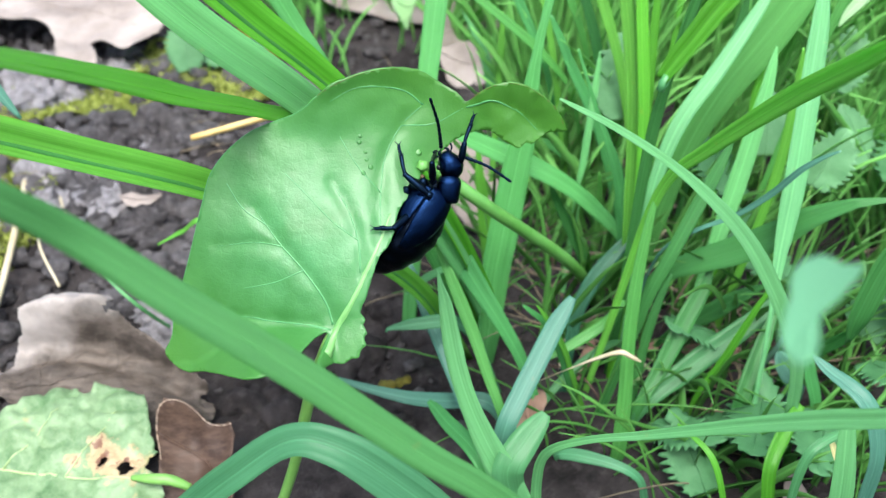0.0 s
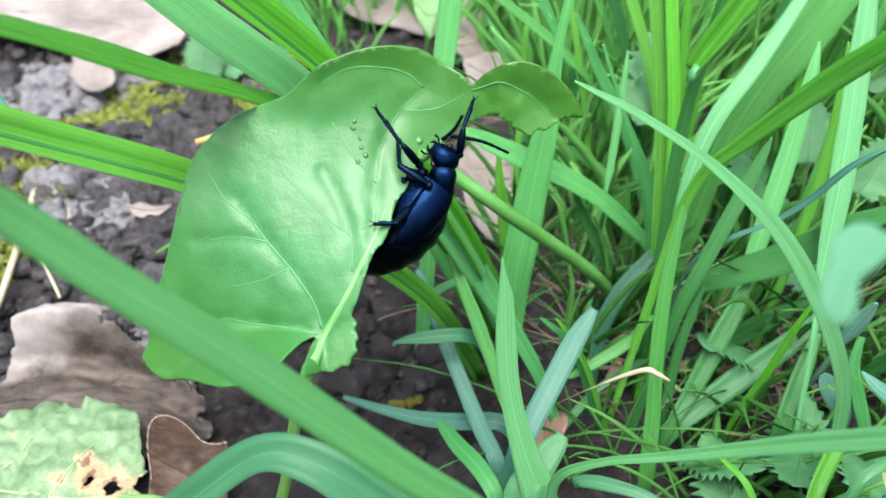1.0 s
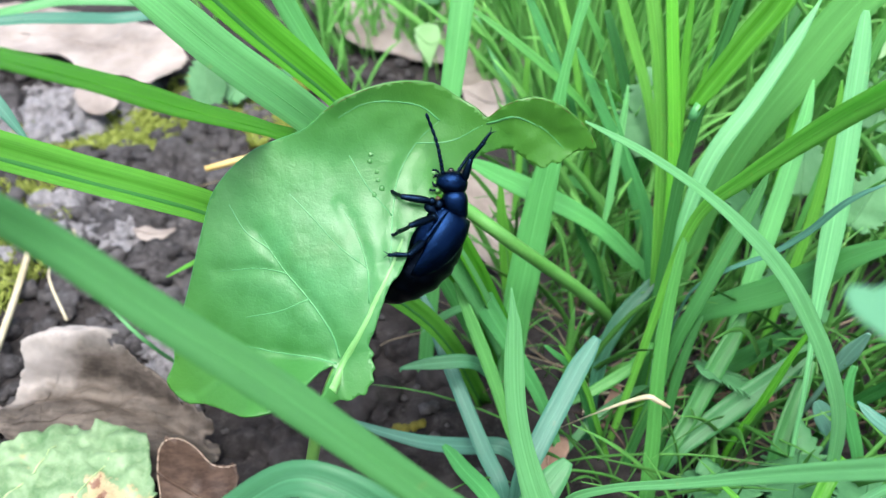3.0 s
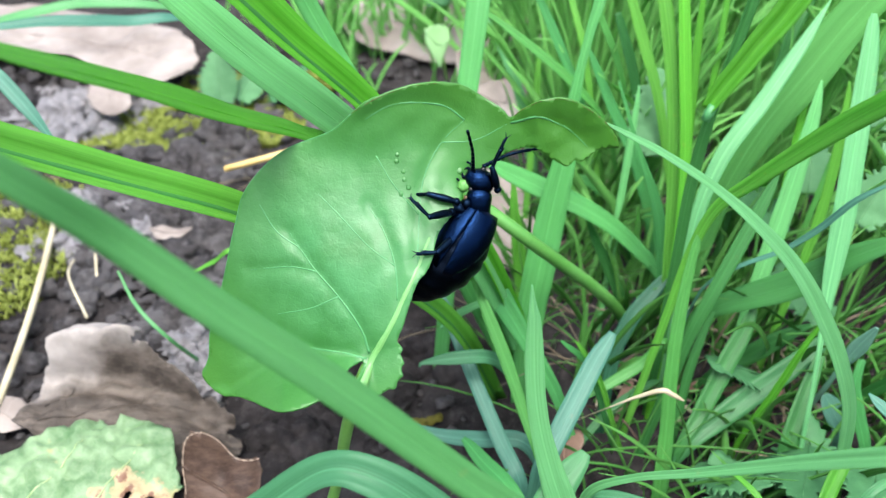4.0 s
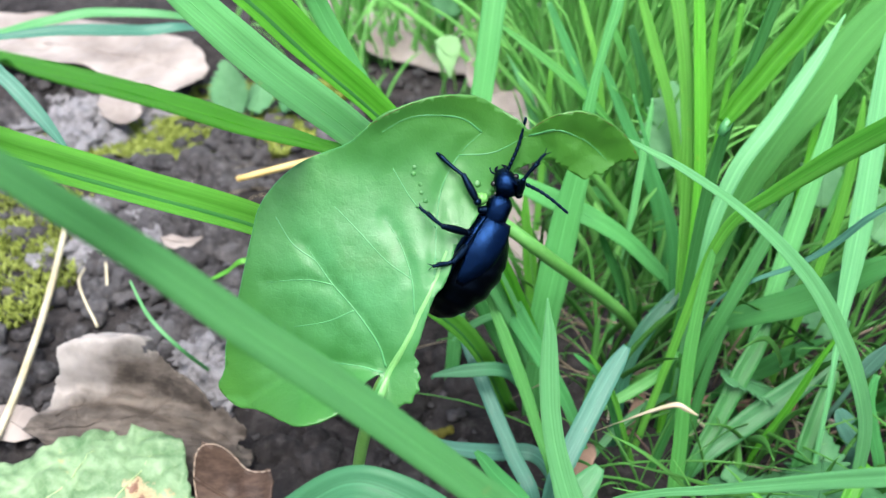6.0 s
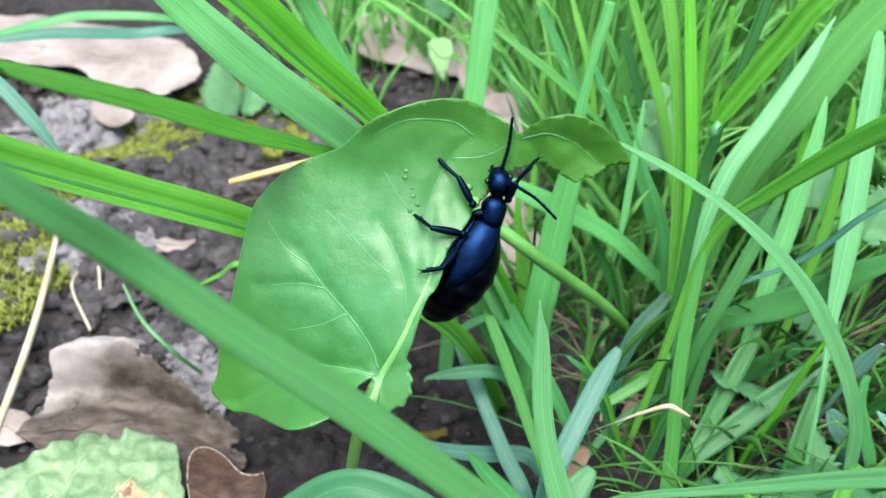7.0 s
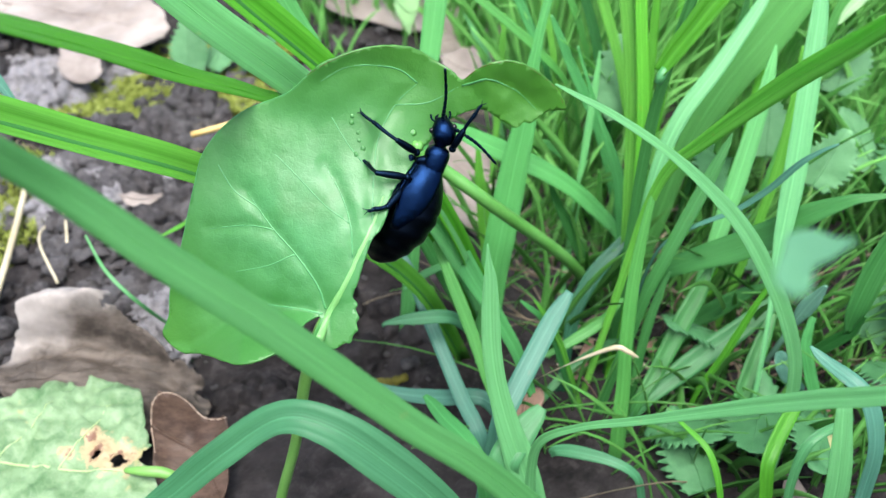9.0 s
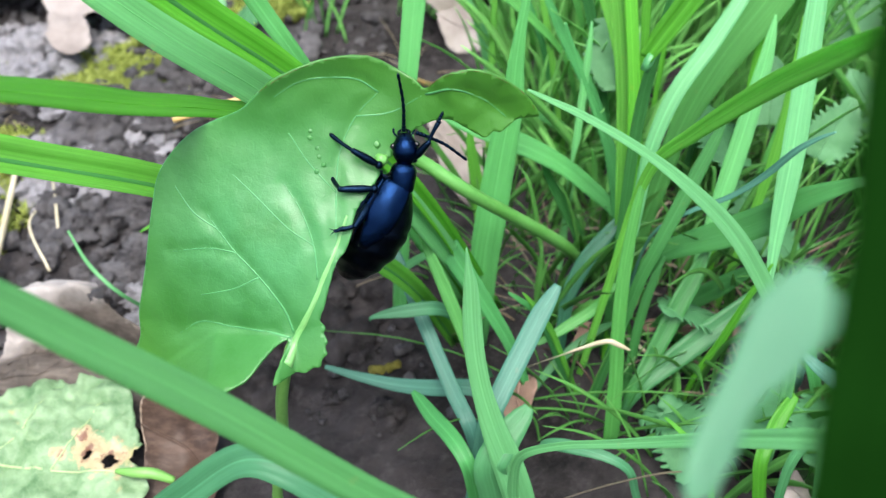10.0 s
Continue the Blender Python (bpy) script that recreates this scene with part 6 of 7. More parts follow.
def drooping_leaf():
    """Its tip lies at the origin, its blade runs down along -y; broad, with a notched end."""
    out = [(-0.9, -0.7), (-1.6, -2.8), (-1.5, -5.8), (-1.6, -8.2), (-1.5, -10.6), (-0.7, -12.6), (0.3, -11.8), (0.4, -9.8), (0.3, -7.4), (1.2, -5.2), (2.0, -2.9), (2.4, -1.1), (1.2, -0.8), (0.9, -0.3), (0.0, 0.1)]
    ob = empty("drooping_leaf", mpose(26.3, 42.3, 143.5, 46, 0, 1))
    tagged(ob, "soft pale bluish-green young leaf held over the grass", "leaf")
    thicken(part("leaf_blade", sheet_leaf(out, lambda x, y: 0.05 * x * x + 0.25 * noise.noise(Vector((x * 0.33, y * 0.33, 1))), 0.55, 5, jag=0.1), YOUNG, ob), 0.15)
    bm = bmesh.new()
    tube(bm, spline([(0.2, -1.8, -0.1, 0.2), (-0.4, -7.2, -0.1, 0.3), (-0.4, -12, -0.1, 0.5), (-0.5, -12.6, -0.2, 0.5)], 6), 7)
    part("leaf_stalk", bm, YOUNG, ob)
    return ob


young_leaf = drooping_leaf()


# ---- the oil beetle ----
BEETLE_POSE = mpose(-4.7, 114.7, 81.9, 53.57, 0, 1.16) @ pose(0, 0, 0, 0, 0, -25)
beetle = empty("oil_beetle", BEETLE_POSE)
tagged(beetle, "shiny blue-black oil beetle gripping the chewed leaf edge", "beetle")


body_parts = []


def abdomen():
    rows = [(8.0, 0.6, -3.0, 1.4, 1.6), (7.2, 0.5, -3.0, 2.4, 2.4), (5.5, 0.4, -3.0, 3.7, 3.3), (3.0, 0.6, -3.0, 4.7, 4.0), (0.0, 0.5, -3.2, 5.3, 4.3), (-3.0, -0.1, -3.6, 5.4, 4.2), (-5.6, -1.0, -4.0, 5.0, 3.7), (-7.6, -1.8, -4.5, 4.2, 3.0), (-9.2, -2.4, -5.0, 2.9, 2.0), (-10.2, -2.7, -5.2, 1.0, 0.8)]
    smooth = spline(rows, 5)
    out = []
    for i, r in enumerate(smooth):
        k = 1 - 0.03 * (1 + math.cos(i * math.tau / 6)) * (1 if r[0] < 1 else 0)
        out.append((r[0], r[1], r[2], r[3] * k * 0.9, r[4] * k))
    bm = bmesh.new()
    loft(bm, out, 30)
    body_parts.append(part("abdomen", bm, BLACK, beetle, "swollen black segmented abdomen"))


def elytron(side):
    """A short wing case that hugs the back and tapers to the rear."""
    bm = bmesh.new()
    rows, cols, grid = 16, 12, []
    for i in range(rows + 1):
        u = i / rows
        y = 7.6 - 11.5 * u
        w = 4.82 * math.sqrt(max(0.02, 1 - ((u - 0.55) / 0.78) ** 2)) * (1 - 0.25 * u ** 3)
        hgt = 4.5 * math.sqrt(max(0.02, 1 - ((u - 0.5) / 0.72) ** 2))
        cx = 0.6 - 0.5 * u * u
        line = []
        for j in range(cols + 1):
            v = j / cols
            reach = 1.25 * (1 - 0.35 * u ** 2.5)
            a = (-0.06 if side > 0 else 0.03) + v * reach * (1 if u < 0.75 else 1 - (u - 0.75) * 0.8) + 0.22 * u * u * (1 - v)
            x = cx + side * w * math.sin(a)
            z = -3.0 + hgt * math.cos(a) + 0.12 + (0.12 if side > 0 else 0.0)
            line.append(bm.verts.new(Vector((x, y, z)) * MM))
        grid.append(line)
    for a, b in zip(grid, grid[1:]):
        for j in range(cols):
            bm.faces.new((a[j], a[j + 1], b[j + 1], b[j]))
    bmesh.ops.recalc_face_normals(bm, faces=bm.faces[:])
    if sum(f.normal.z for f in bm.faces) < 0:
        bmesh.ops.reverse_faces(bm, faces=bm.faces[:])
    ob = part("elytron", bm, SHELL, beetle, "glossy blue-black pitted wing case")
    mod = ob.modifiers.new("thickness", "SOLIDIFY")
    mod.thickness, mod.offset = 0.22 * MM, -1.0
    body_parts.append(ob)


def bead_line(bm, pts, count, r0, r1):
    """A limb of rounded beads: one tube that swells and narrows count times."""
    fine = 6
    curve = spline(pts, max(2, round(count * fine / (len(pts) - 1))))
    n = len(curve) - 1
    out = []
    for i, p in enumerate(curve):
        u = i / n
        k = 0.62 + 0.38 * abs(math.sin(math.pi * u * count)) ** 0.6
        out.append(np.array((*p[:3], 2 * (r0 + (r1 - r0) * u) * k)))
    tube(bm, out, 8)


abdomen()
elytron(1)
elytron(-1)
bm = bmesh.new()
loft(bm, spline([(6.0, -0.2, -3.0, 2.6, 1.8), (7.0, 0.4, -2.6, 2.2, 1.9), (8.2, 0.7, -2.3, 1.5, 1.5)], 5), 20)
body_parts.append(part("thorax", bm, BLACK, beetle, "dark body between wing cases and neck shield"))
bm = bmesh.new()
loft(bm, spline([(-2.3, 0.1, -0.1, 1.3, 1.1), (-1.8, 0.0, 0, 1.75, 1.5), (-0.4, 0.0, 0.1, 1.9, 1.7), (1.0, 0.0, 0.1, 2.0, 1.7), (1.9, 0, 0, 1.6, 1.4), (2.4, 0, -0.1, 1.0, 1.0), (3.2, 0, -0.2, 0.9, 0.9)], 4), 24, 2.3)
pronotum = part("pronotum", bm, SHELL, beetle, "glossy blue-black neck shield")
bm = bmesh.new()
loft(bm, spline([(-2.2, 0, -0.2, 0.8, 0.8), (-1.6, 0, -0.1, 1.55, 1.25), (-0.5, 0, 0.05, 1.95, 1.55), (0.8, 0, 0, 1.78, 1.45), (1.7, 0, -0.1, 1.3, 1.05), (2.4, 0, -0.3, 0.75, 0.6)], 4), 24, 2.1)
for k, (x, y, z, r) in enumerate(((-2.2, 6.2, 0.2, 1.1), (-1.4, 7.2, 0.3, 0.9), (-3.0, 4.6, 0.0, 0.9))):
    side = bmesh.new()
    lump(side, x, y, z, r, k + 3.0, 0.8, 0.5, 2)
    body_parts.append(part("side_plate", side, LIMB, beetle, "blue-black plate at the root of a leg"))
side = bmesh.new()
lump(side, -1.9, 7.9, 0.3, 0.42, 5.0, 0.7, 0.4, 2)
body_parts.append(part("joint_membrane", side, JOINT, beetle, "yellow-brown soft joint"))
coxa = bmesh.new()
tube(coxa, spline([(-0.6, -0.2, 0.2, 1.6), (-1.8, -0.6, 0.4, 1.5), (-2.9, -0.9, 0.9, 0.9)], 4), 10)
part("coxa", coxa, LIMB, pronotum, "blue-black front hip")
head = part("head", bm, SHELL, beetle, "rounded blue-black head with dimples")
for s in (-1, 1):
    bm = bmesh.new()
    lump(bm, s * 1.75, 0.55, 0.25, 0.5, 2.0, 0.9, 0.0, 2)
    part("eye", bm, EYE_MAT, head, "small dull black eye")
    bm = bmesh.new()
    tube(bm, spline([(s * 0.5, 1.9, -0.4, 0.7), (s * 0.75, 2.5, -0.4, 0.55), (s * 0.25, 3.0, -0.5, 0.12)], 5), 7)
    part("mandible", bm, BLACK, head)
    bm = bmesh.new()
    bead_line(bm, [(s * 0.9, 1.8, -0.6), (s * 1.5, 2.5, -0.7), (s * 1.5, 3.2, -0.6)], 4, 0.16, 0.2)
    part("palp", bm, LIMB, head)


def antenna(bow):
    bm = bmesh.new()
    bead_line(bm, [(-0.5, 0, -0.2), (1.6, bow * 0.6, 0.1), (4.6, bow, 0.1), (8.8, 0, 0)], 11, 0.36, 0.25)
    return part("antenna", bm, LIMB, beetle, "beaded blue-black feeler")


feeler_a = antenna(-0.35)
feeler_b = antenna(0.5)


def leg(label, reach, shin_reach, w):
    """A leg in segments along x: the thigh turns at the hip, the shin with its foot turns at the knee. Returns both and the thigh's length."""
    bm = bmesh.new()
    tube(bm, spline([(0, 0, 0, w * 0.75), (reach * 0.35, 0, 0.1, w * 1.2), (reach * 0.75, 0, 0.05, w * 1.1), (reach, 0, 0, w * 0.8)], 5), 10)
    lump(bm, 0, 0, 0, w * 0.62, 1.0, 0.9, 0.1, 2)
    lump(bm, reach, 0, 0, w * 0.45, 1.0, 0.9, 0.1, 2)
    thigh = part("leg", bm, LIMB, beetle, label)
    bm = bmesh.new()
    n = shin_reach * 0.58
    tube(bm, spline([(0, 0, 0, w * 0.55), (n * 0.5, 0.08, 0, w * 0.62), (n, 0, 0, w * 0.74)], 5), 9)
    for s in (-1, 1):
        tube(bm, [np.array((n - 0.1, s * 0.25, 0, 0.18)), np.array((n + 0.5, s * 0.4, -0.1, 0.05))], 5)
    bead_line(bm, [(n, 0, 0), (n + (shin_reach - n) * 0.5, 0.1, 0.12), (shin_reach - 0.4, 0, 0)], 5, w * 0.32, w * 0.24)
    for s in (-1, 1):
        tube(bm, [np.array((shin_reach - 0.5 + 0.8 * q, s * 0.5 * q, -0.25 * q, 0.2 - 0.13 * q)) for q in (0, 0.5, 1)], 5)
    shin = part("shin", bm, LIMB, thigh, "thin shin with beaded foot and claws")
    return thigh, shin, reach


fore_a = leg("blue-black front leg gripping the leaf", 4.4, 8.4, 1.00)
mid_a = leg("blue-black middle leg hooked on the leaf", 5.0, 5.6, 1.00)
hind_a = leg("blue-black hind leg braced on the chewed edge", 6.8, 3.6, 1.15)
fore_b = leg("blue-black front leg reaching free in the air", 3.8, 5.6, 1.00)


def motions():
    def place(thing, rows):
        walk(thing, [(t, mpose(*values)) for t, *values in rows])

    def step_leg(limb, rows):
        """Rows: time, hip x, y, z, then the thigh's and the shin's direction, each as turn and rise in degrees."""
        thigh, shin, reach = limb
        up, low = [], []
        for t, x, y, z, a, e, b, f in rows:
            m = mpose(x, y, z, 0, -e, a)
            turn = pose(0, 0, 0, 0, -e, a).inverted() @ pose(0, 0, 0, 0, -f, b)
            up.append((t, m))
            low.append((t, mpose(reach, 0, 0) @ turn))
        walk(thigh, up)
        walk(shin, low)

    # the leaf is pressed back under the beetle and rises again, angles fitted to the view; the beetle shifts along the
    # line of sight
    joint = Matrix.Translation(Vector((4.8, -17.0, 0.0)) * MM)
    lean = ((0, 1.1), (0.5, 1.15), (1.0, 1.05), (1.5, 1.1), (2.0, 1.1), (2.5, 0.8), (4.0, 0.18), (4.5, 0), (8.5, 0), (9.0, 0.4), (9.5, 0.15), (10.0, 0))
    walk(heart_leaf, [(t, LEAF_POSE @ joint @ mpose(0, 0, -1.2 * a, -6.9 * a, 4.0 * a, -1.1 * a) @ joint.inverted()) for t, a in lean])
    away = Vector((-0.07, 0.79, -0.61)) * MM
    walk(beetle, [(t, Matrix.Translation(away * (3.8 * a)) @ BEETLE_POSE) for t, a in lean])
    # the tall pale blade springs back in the first second
    base = Vector((27, 95, -2)) * MM
    swing = Matrix.Translation(base)
    walk(springing, [(t, swing @ pose(0, 0, 0, 0, a, 0) @ swing.inverted()) for t, a in ((0, -9), (0.3, -6), (0.6, -2), (1.0, 0), (10.0, 0))])
    # the young leaf hangs towards the path, then swings down and shows its face at the end; poses fitted to the view
    place(young_leaf, [(0, 24.3, 45.7, 134.1, -9.9, -8.5, -21.6), (0.5, 29.6, 54.1, 125.3, -10.3, -7.9, -23.3), (1, 29.9, 57.2, 123.5, -7.6, -5.7, -22.6), (1.5, 28.3, 55.6, 123.8, -5.7, -4.1, 16.9), (2, 27.1, 54.8, 124, -5.9, -3, 35.1), (2.5, 25.1, 54.5, 124.5, -4.8, -4.9, 34.2), (4, 28.1, 48.7, 129.5, -15.4, -10.5, -25.1), (4.5, 27.4, 48.7, 128.8, -15.3, -9.6, -24), (5, 27.3, 48, 128.9, -16.6, -9.4, -21.1), (5.5, 27.8, 49.2, 128.4, -16, -10.9, -22.5), (6, 26, 49.6, 130.1, -15.1, -10.6, -25.1), (7.5, 27.8, 48.8, 130.8, -15.1, -10.6, -25.8), (8, 26.8, 47.5, 130.7, -15.9, -10.3, -23.4), (8.5, 26.6, 48.5, 129.3, -15.7, -10.2, -21.8), (9, 25.3, 44.5, 131.5, -18.4, -4.4, -23.1), (9.5, 26.7, 44.7, 135.2, -9.1, -1.1, -25), (10, 26.3, 42.3, 143.5, 34, 4.7, -30.7)])
    # the near blade slides sideways at the end, keyed to fit the camera's view
    walk(near_blade, [(t, mpose(x, 0, 0)) for t, x in ((0, 5.0), (9.3, 5.0), (9.6, 1.7), (9.8, 0.6), (10.0, 0.1))])
    step_leg(fore_a, [(0, 0.3, 7.5, 1, 117.9, 50.8, 95.4, -72.7), (0.5, 0.5, 7.3, 1, 123.8, 56.6, 102.5, -71.7), (1, -2, 7.5, 1, 154.7, 44.5, 150.9, -24.1), (1.5, -1.9, 6.9, 1, 176.4, 26.2, 180.1, -23.6), (2, -2.8, 6.6, 1, 175.1, 37.9, 183.1, -21.8), (2.5, -2.4, 7.1, 1, 197.6, 23.6, 173.5, -39.3), (4, -2.7, 6.6, 1, 190.1, 5.2, 201.9, -38.9), (4.5, -3, 7.3, 1, 141.2, 17.4, 161.9, -17.2), (5, -2.3, 7.2, 1, 162.8, 31.5, 180.8, -28.5), (5.5, -2.5, 7.6, 1, 158, 25.8, 176.5, -5), (6, -3.2, 8.6, 1, 143.2, 6.3, 164.3, -8.3), (7.5, -2.6, 9, 1, 142.9, 17.1, 155, -25.2), (8.5, -2.5, 8.8, 1, 165.6, 44.2, 160.5, -18.2), (9.2, -2.1, 8.3, 1, 175.4, 37.4, 167.4, -25.5), (9.8, -2.8, 8.6, 1, 172.6, 20.4, 169.3, -25.8), (10, -2.8, 8.6, 1, 172.6, 20.4, 169.3, -25.8)])
    step_leg(mid_a, [(0, 0.7, 5.3, 1.8, 164.3, 5.1, 126.6, -18.5), (0.5, 1.2, 4.9, 1.8, 168.1, 5, 117.3, -31.3), (1, 0.6, 5.4, 1.8, 171.1, 4.8, 122.1, -41.1), (1.5, 0.1, 5, 1.8, 175.9, 4.7, 108.3, -20.6), (2, -0.2, 5.4, 1.8, 177.8, 4.7, 89, -74.2), (2.5, -0.4, 5, 1.8, 226.7, 40.6, 259.7, -60.7), (4, -2.7, 4.9, 1.8, 220.1, 48.5, 160, -35.8), (4.5, -2.9, 5, 1.8, 226, 44.2, 159.2, -34.9), (5, -3.1, 5, 1.8, 238.4, 56.1, 162.8, -37.3), (5.5, -3.2, 4.8, 1.8, 243, 65.3, 166.3, -39.6), (6, -2.5, 3.8, 1.8, 192.4, 42, 165.7, -26.6), (7.5, -2.2, 4.6, 1.8, 197.9, 20.2, 166, -44.3), (8.5, -2, 4.7, 1.8, 201.7, 29.3, 165.8, -42.6), (9.2, -1.8, 4.2, 1.8, 196.6, 15.5, 159.1, -51.4), (9.8, -2, 5.2, 1.8, 203.5, 5.6, 156.3, -45.1), (10, -2, 5.2, 1.8, 203.5, 5.6, 156.3, -45.1)])
    step_leg(hind_a, [(0, 0, 3, -1.6, -115.6, 40.9, -154.8, 2.9), (0.5, 0.5, 3.2, -1.6, -114.6, 40.8, -154.1, 2.6), (1, -0, 3.5, -1.6, -106, 41, -153.6, 2.3), (1.5, -0.8, 3.1, -1.6, -106.7, 39.3, -150.7, 5), (2, -0.7, 3.8, -1.6, -104.6, 38.3, -151.2, 5.5), (2.5, -0.3, 3.4, -1.6, -108.2, 39.5, -154.3, 4.2), (4, -0, 3.4, -1.6, -112.8, 40.1, -150.5, 3.8), (4.5, -0.3, 3.4, -1.6, -114.7, 38.7, -151.4, 5.2), (5, -0.7, 3.6, -1.6, -109.8, 37.4, -144.8, 8), (5.5, -0.9, 3.7, -1.6, -107.9, 37.4, -147.4, 7.9), (6, -1, 4.3, -1.6, -106.9, 34.8, -143.2, 10.7), (7.5, -1.6, 3.5, -1.6, -104.3, 39.3, -145.1, 13.2), (8.5, -1.5, 4.1, -1.6, -103.6, 36.2, -147, 8.7), (9.2, -1.3, 4.4, -1.6, -104.2, 34.6, -141.8, 10.8), (9.8, -1.6, 4.5, -1.6, -98.9, 37.5, -143.5, 6.8), (10, -1.6, 4.5, -1.6, -98.9, 37.5, -143.5, 6.8)])
    step_leg(fore_b, [(0, 3.2, 11.7, -0.6, 103.9, 27.1, 94.5, -16.2), (0.5, 3.5, 12.6, -0.6, 119.1, 28.8, 89.5, 6.4), (1, 2.6, 11.3, -0.6, 105.9, 25.4, 95.3, -14.4), (1.5, 1.1, 10.7, -0.6, 86, 22.7, 86.1, -12.6), (2, 1.2, 10.5, -0.6, 91, 25.5, 85.7, -13.8), (2.5, 0, 11.4, -0.6, 85.5, 25.6, 76.9, 3.8), (4, 2.2, 11, -0.6, 131.2, 30.4, 90, 21.6), (4.5, 0.7, 13.3, -0.6, 97.2, 49.1, 55.6, 19.4), (5, 1.7, 12.1, -0.6, 94.3, 37.3, 71.6, 17.7), (5.5, 1.8, 12.5, -0.6, 89.9, 55.2, 71.1, 24.3), (6, 2, 12.3, -0.6, 102.7, 57.4, 75.6, 18.6), (7.5, 1.7, 12, -0.6, 85.4, 48.5, 74, 21.3), (8.5, 2.1, 11.7, -0.6, 78.6, 49.6, 79.6, 15.4), (9.2, 2.7, 11.3, -0.6, 83.2, 31.7, 77.4, 25.4), (9.8, 1.5, 11.4, -0.6, 70.2, 29.4, 86.2, 5.5), (10, 1.5, 11.4, -0.6, 70.2, 29.4, 86.2, 5.5)])
    place(pronotum, [(0, 3.1, 7.5, -0.9, 5.7, 0, 20.5), (0.5, 3.1, 6.6, -0.9, 11.9, 0, 10.3), (1, 1.9, 7, -0.9, 14.4, 0, 21.6), (1.5, 1.7, 8, -0.9, 5.2, 0, 50.8), (2, 1.5, 7.9, -0.9, 4.1, 0, 46.7), (2.5, 1.2, 8, -0.9, 9.9, 0, 38.5), (4, 0.4, 8, -0.9, 13.3, 0, 22.2), (4.5, 0.5, 8.8, -0.9, 8.8, 0, 25.2), (5, 0.2, 8.8, -0.9, 5.9, 0, 18.4), (5.5, 0.7, 8.8, -0.9, 5.8, 0, 15.1), (6, 0.1, 8.9, -0.9, 0, 0, 7.9), (7.5, 0.7, 9.4, -0.9, 0, 0, 14.3), (8.5, 0.4, 9.3, -0.9, 0, 0, 4.9), (9.2, 1.1, 8.4, -0.9, 0, 0, 10.1), (9.8, 1.1, 8.2, -0.9, 0, 0, 17.7), (10, 1.1, 8.2, -0.9, 0, 0, 17.7)])
    place(head, [(0, 1.8, 11, -0.4, 12, 0, 49.8), (0.5, 2.5, 9.9, -0.4, 12, 0, 55.4), (1, 0.8, 10, -0.4, 12, 0, 71.8), (1.5, -1.3, 10.4, -0.4, 12, 0, 98), (2, -1.3, 10.6, -0.4, 12, 0, 103.4), (2.5, -1, 10.7, -0.4, 12, 0, 109.9), (4, -0.8, 11, -0.4, 12, 0, 83.5), (4.5, -1, 12, -0.4, 12, 0, 70.7), (5, -1, 12.4, -0.4, 12, 0, 65.3), (5.5, -0.3, 12.4, -0.4, 0, 0, 58.3), (6, -0.5, 13, -0.4, 0, 0, 43.1), (7.5, -0.5, 13.8, -0.4, 0, 0, 34.3), (8.5, 0, 13.5, -0.4, 0, 0, 36.1), (9.2, 0.3, 12.9, -0.4, 0, 0, 32.2), (9.8, -0.2, 12.3, -0.4, 0, 0, 28.7), (10, -0.2, 12.3, -0.4, 0, 0, 28.7)])
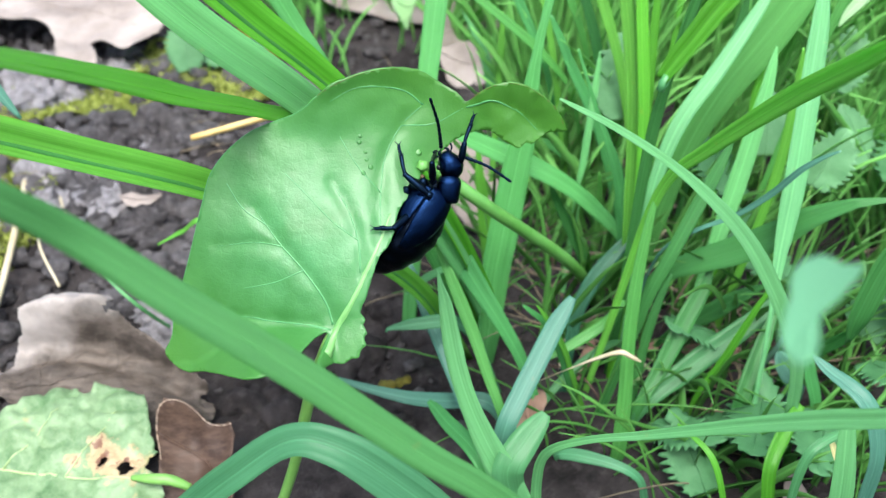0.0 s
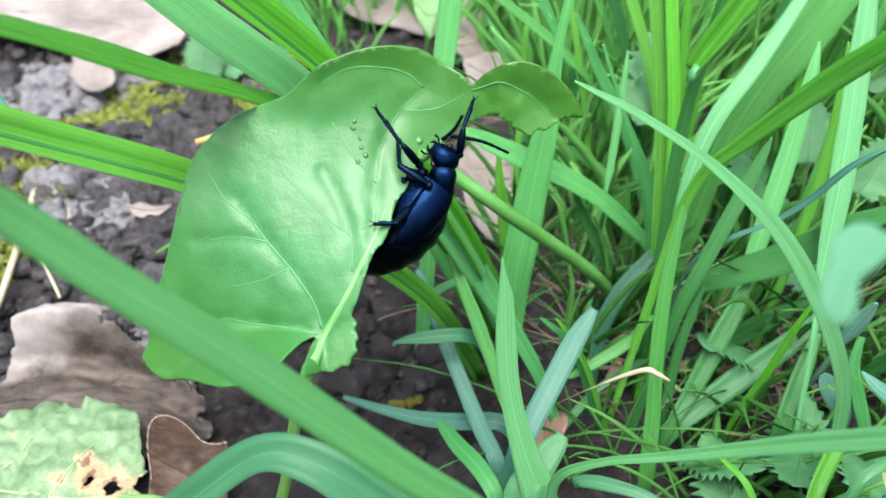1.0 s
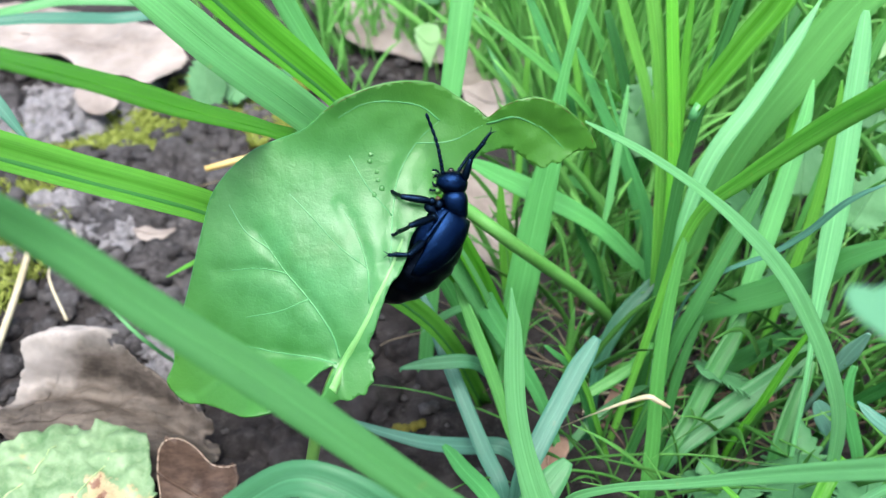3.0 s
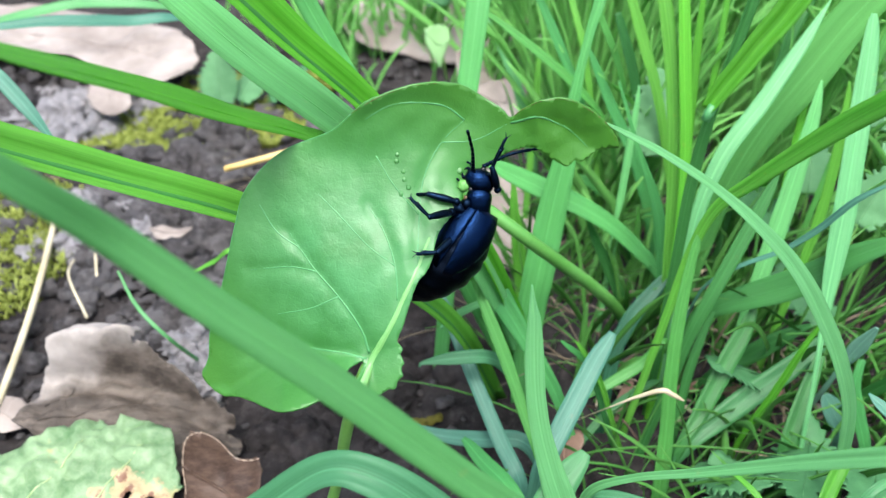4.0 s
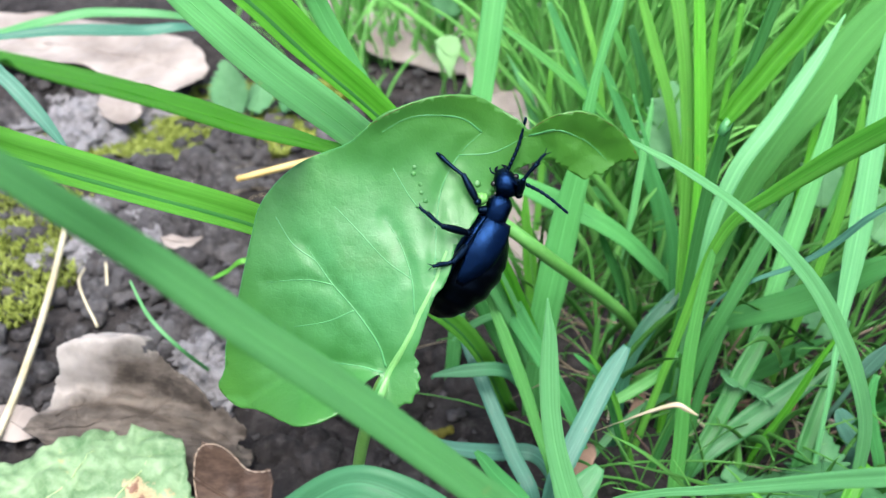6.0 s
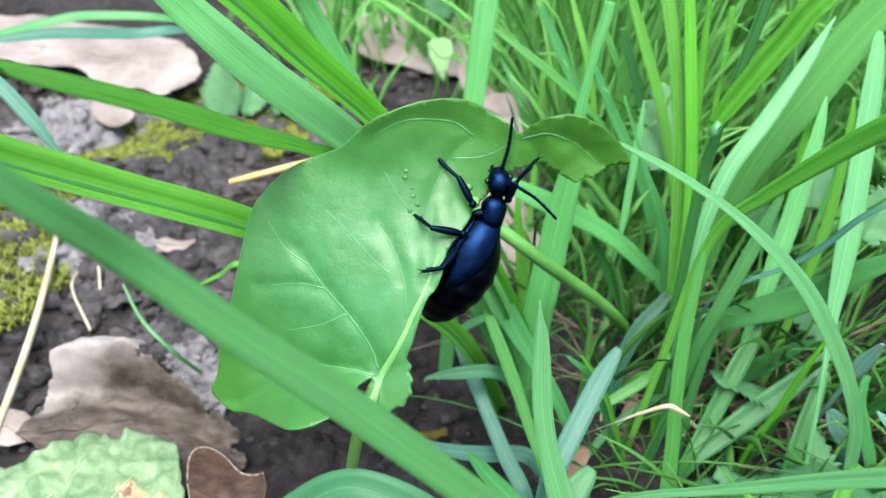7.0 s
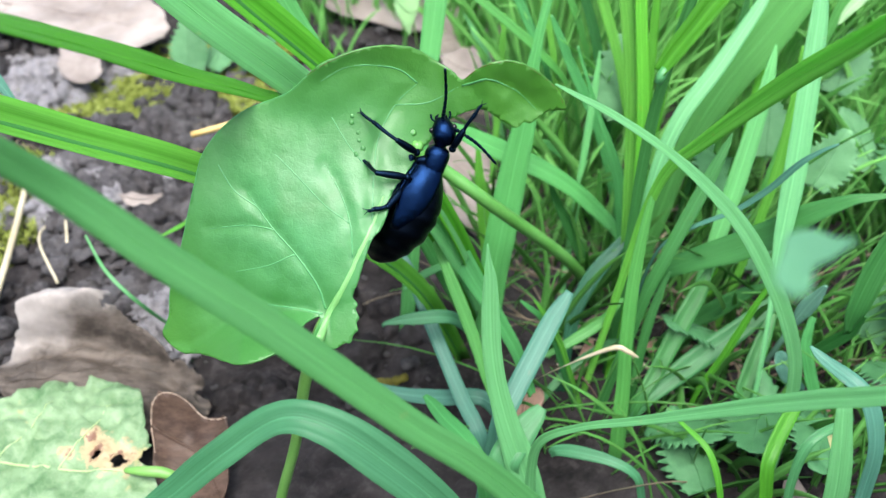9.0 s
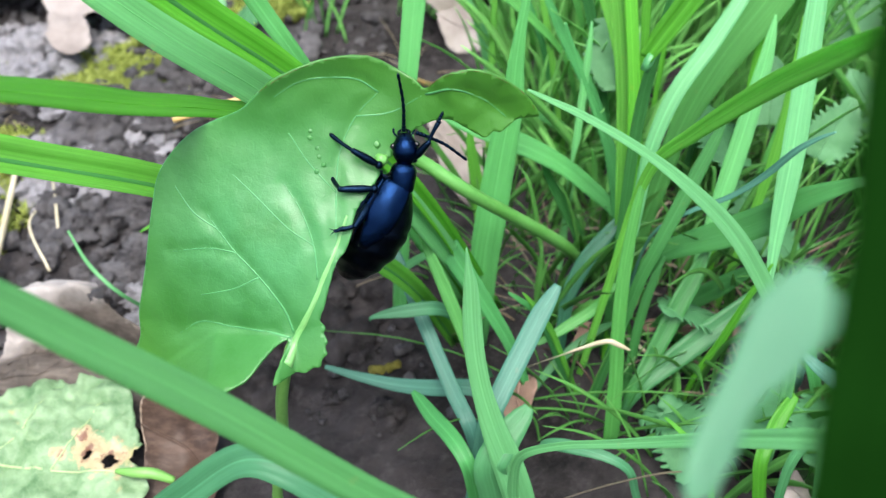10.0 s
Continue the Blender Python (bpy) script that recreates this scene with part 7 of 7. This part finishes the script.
    place(feeler_a, [(0, -0.9, 13.2, 0.2, 0, -34.1, 127.8), (0.5, -0.8, 11.2, 0.2, 0, -0, 118.4), (1, -0.5, 12.4, 0.2, 0, -64.9, 64.3), (1.5, -2.1, 12.4, 0.2, 0, -14.3, 34.5), (2, -3.1, 11.9, 0.2, 0, -13.8, 56.1), (2.5, -3.2, 11.7, 0.2, 0, -0, 132.6), (4, -2.5, 11.9, 0.2, 0, -51.9, 124.5), (4.5, -2.8, 13.5, 0.2, 0, -27.5, 142.5), (5, -2.3, 13.9, 0.2, 0, -30, 121.8), (5.5, -1.2, 13.9, 0.2, 0, -29.3, 91.8), (6, -1.2, 14.5, 0.2, 0, -13.8, 95.8), (7.5, -0.9, 15.2, 0.2, 0, -25.3, 105.2), (8.5, -0.7, 15.3, 0.2, 0, -25.8, 103.7), (9.2, -0.8, 14.7, 0.2, 0, -37.3, 114.7), (9.8, -1.6, 14.9, 0.2, 0, -27.6, 116.9), (10, -1.6, 14.9, 0.2, 0, -27.6, 116.9)])
    place(feeler_b, [(0, 3, 13, 0, 0, 0, -2.4), (0.5, 3.4, 13.1, 0, 0, 10, -7.6), (1, 0.8, 13.3, 0, 0, 17.4, 9.8), (1.5, -0, 12.3, 0, 0, 29.3, 45.1), (2, -0.8, 12.1, 0, 0, 21.3, 69.4), (2.5, -0.7, 12.1, 0, 0, 29.4, 80.5), (4, -1, 13.5, 0, 0, 8, 43.6), (4.5, -0.6, 14.1, 0, 0, 0, 26.1), (5, 0.2, 13.9, 0, 0, 0, 12.3), (5.5, 1.4, 13.9, 0, 0, 0, -1), (6, 1.2, 14.1, 0, 0, 0, -7.5), (7.5, 1.6, 14.3, 0, 0, 15.3, -13.5), (8.5, 1.9, 14.1, 0, 0, 14.4, -17.6), (9.2, 1.7, 14.4, 0, 0, 19.4, -10.7), (9.8, 0.8, 15.1, 0, 0, 23, -5.4), (10, 0.8, 15.1, 0, 0, 23, -5.4)])
    for shell in body_parts:
        walk(shell, [(t, mpose(0.5 + x, 4 + y, -3, 0, roll, turn) @ mpose(-0.5, -4, 3)) for t, x, y, roll, turn in [(0, 0.3, -0.7, -8, -7), (1, 0.2, -0.8, -10, -7), (2, 0, -0.5, -14, -7), (2.5, 0, -0.5, -12, -7), (4, 0.2, -0.3, -5, -4), (4.5, 0, -0.2, -12, -3), (5, 0, -0.1, -15, -3), (6, 0, 0, -25, -1), (7.5, 0, 0, -30, 0), (10, 0, 0, -28, 0)]])


motions()
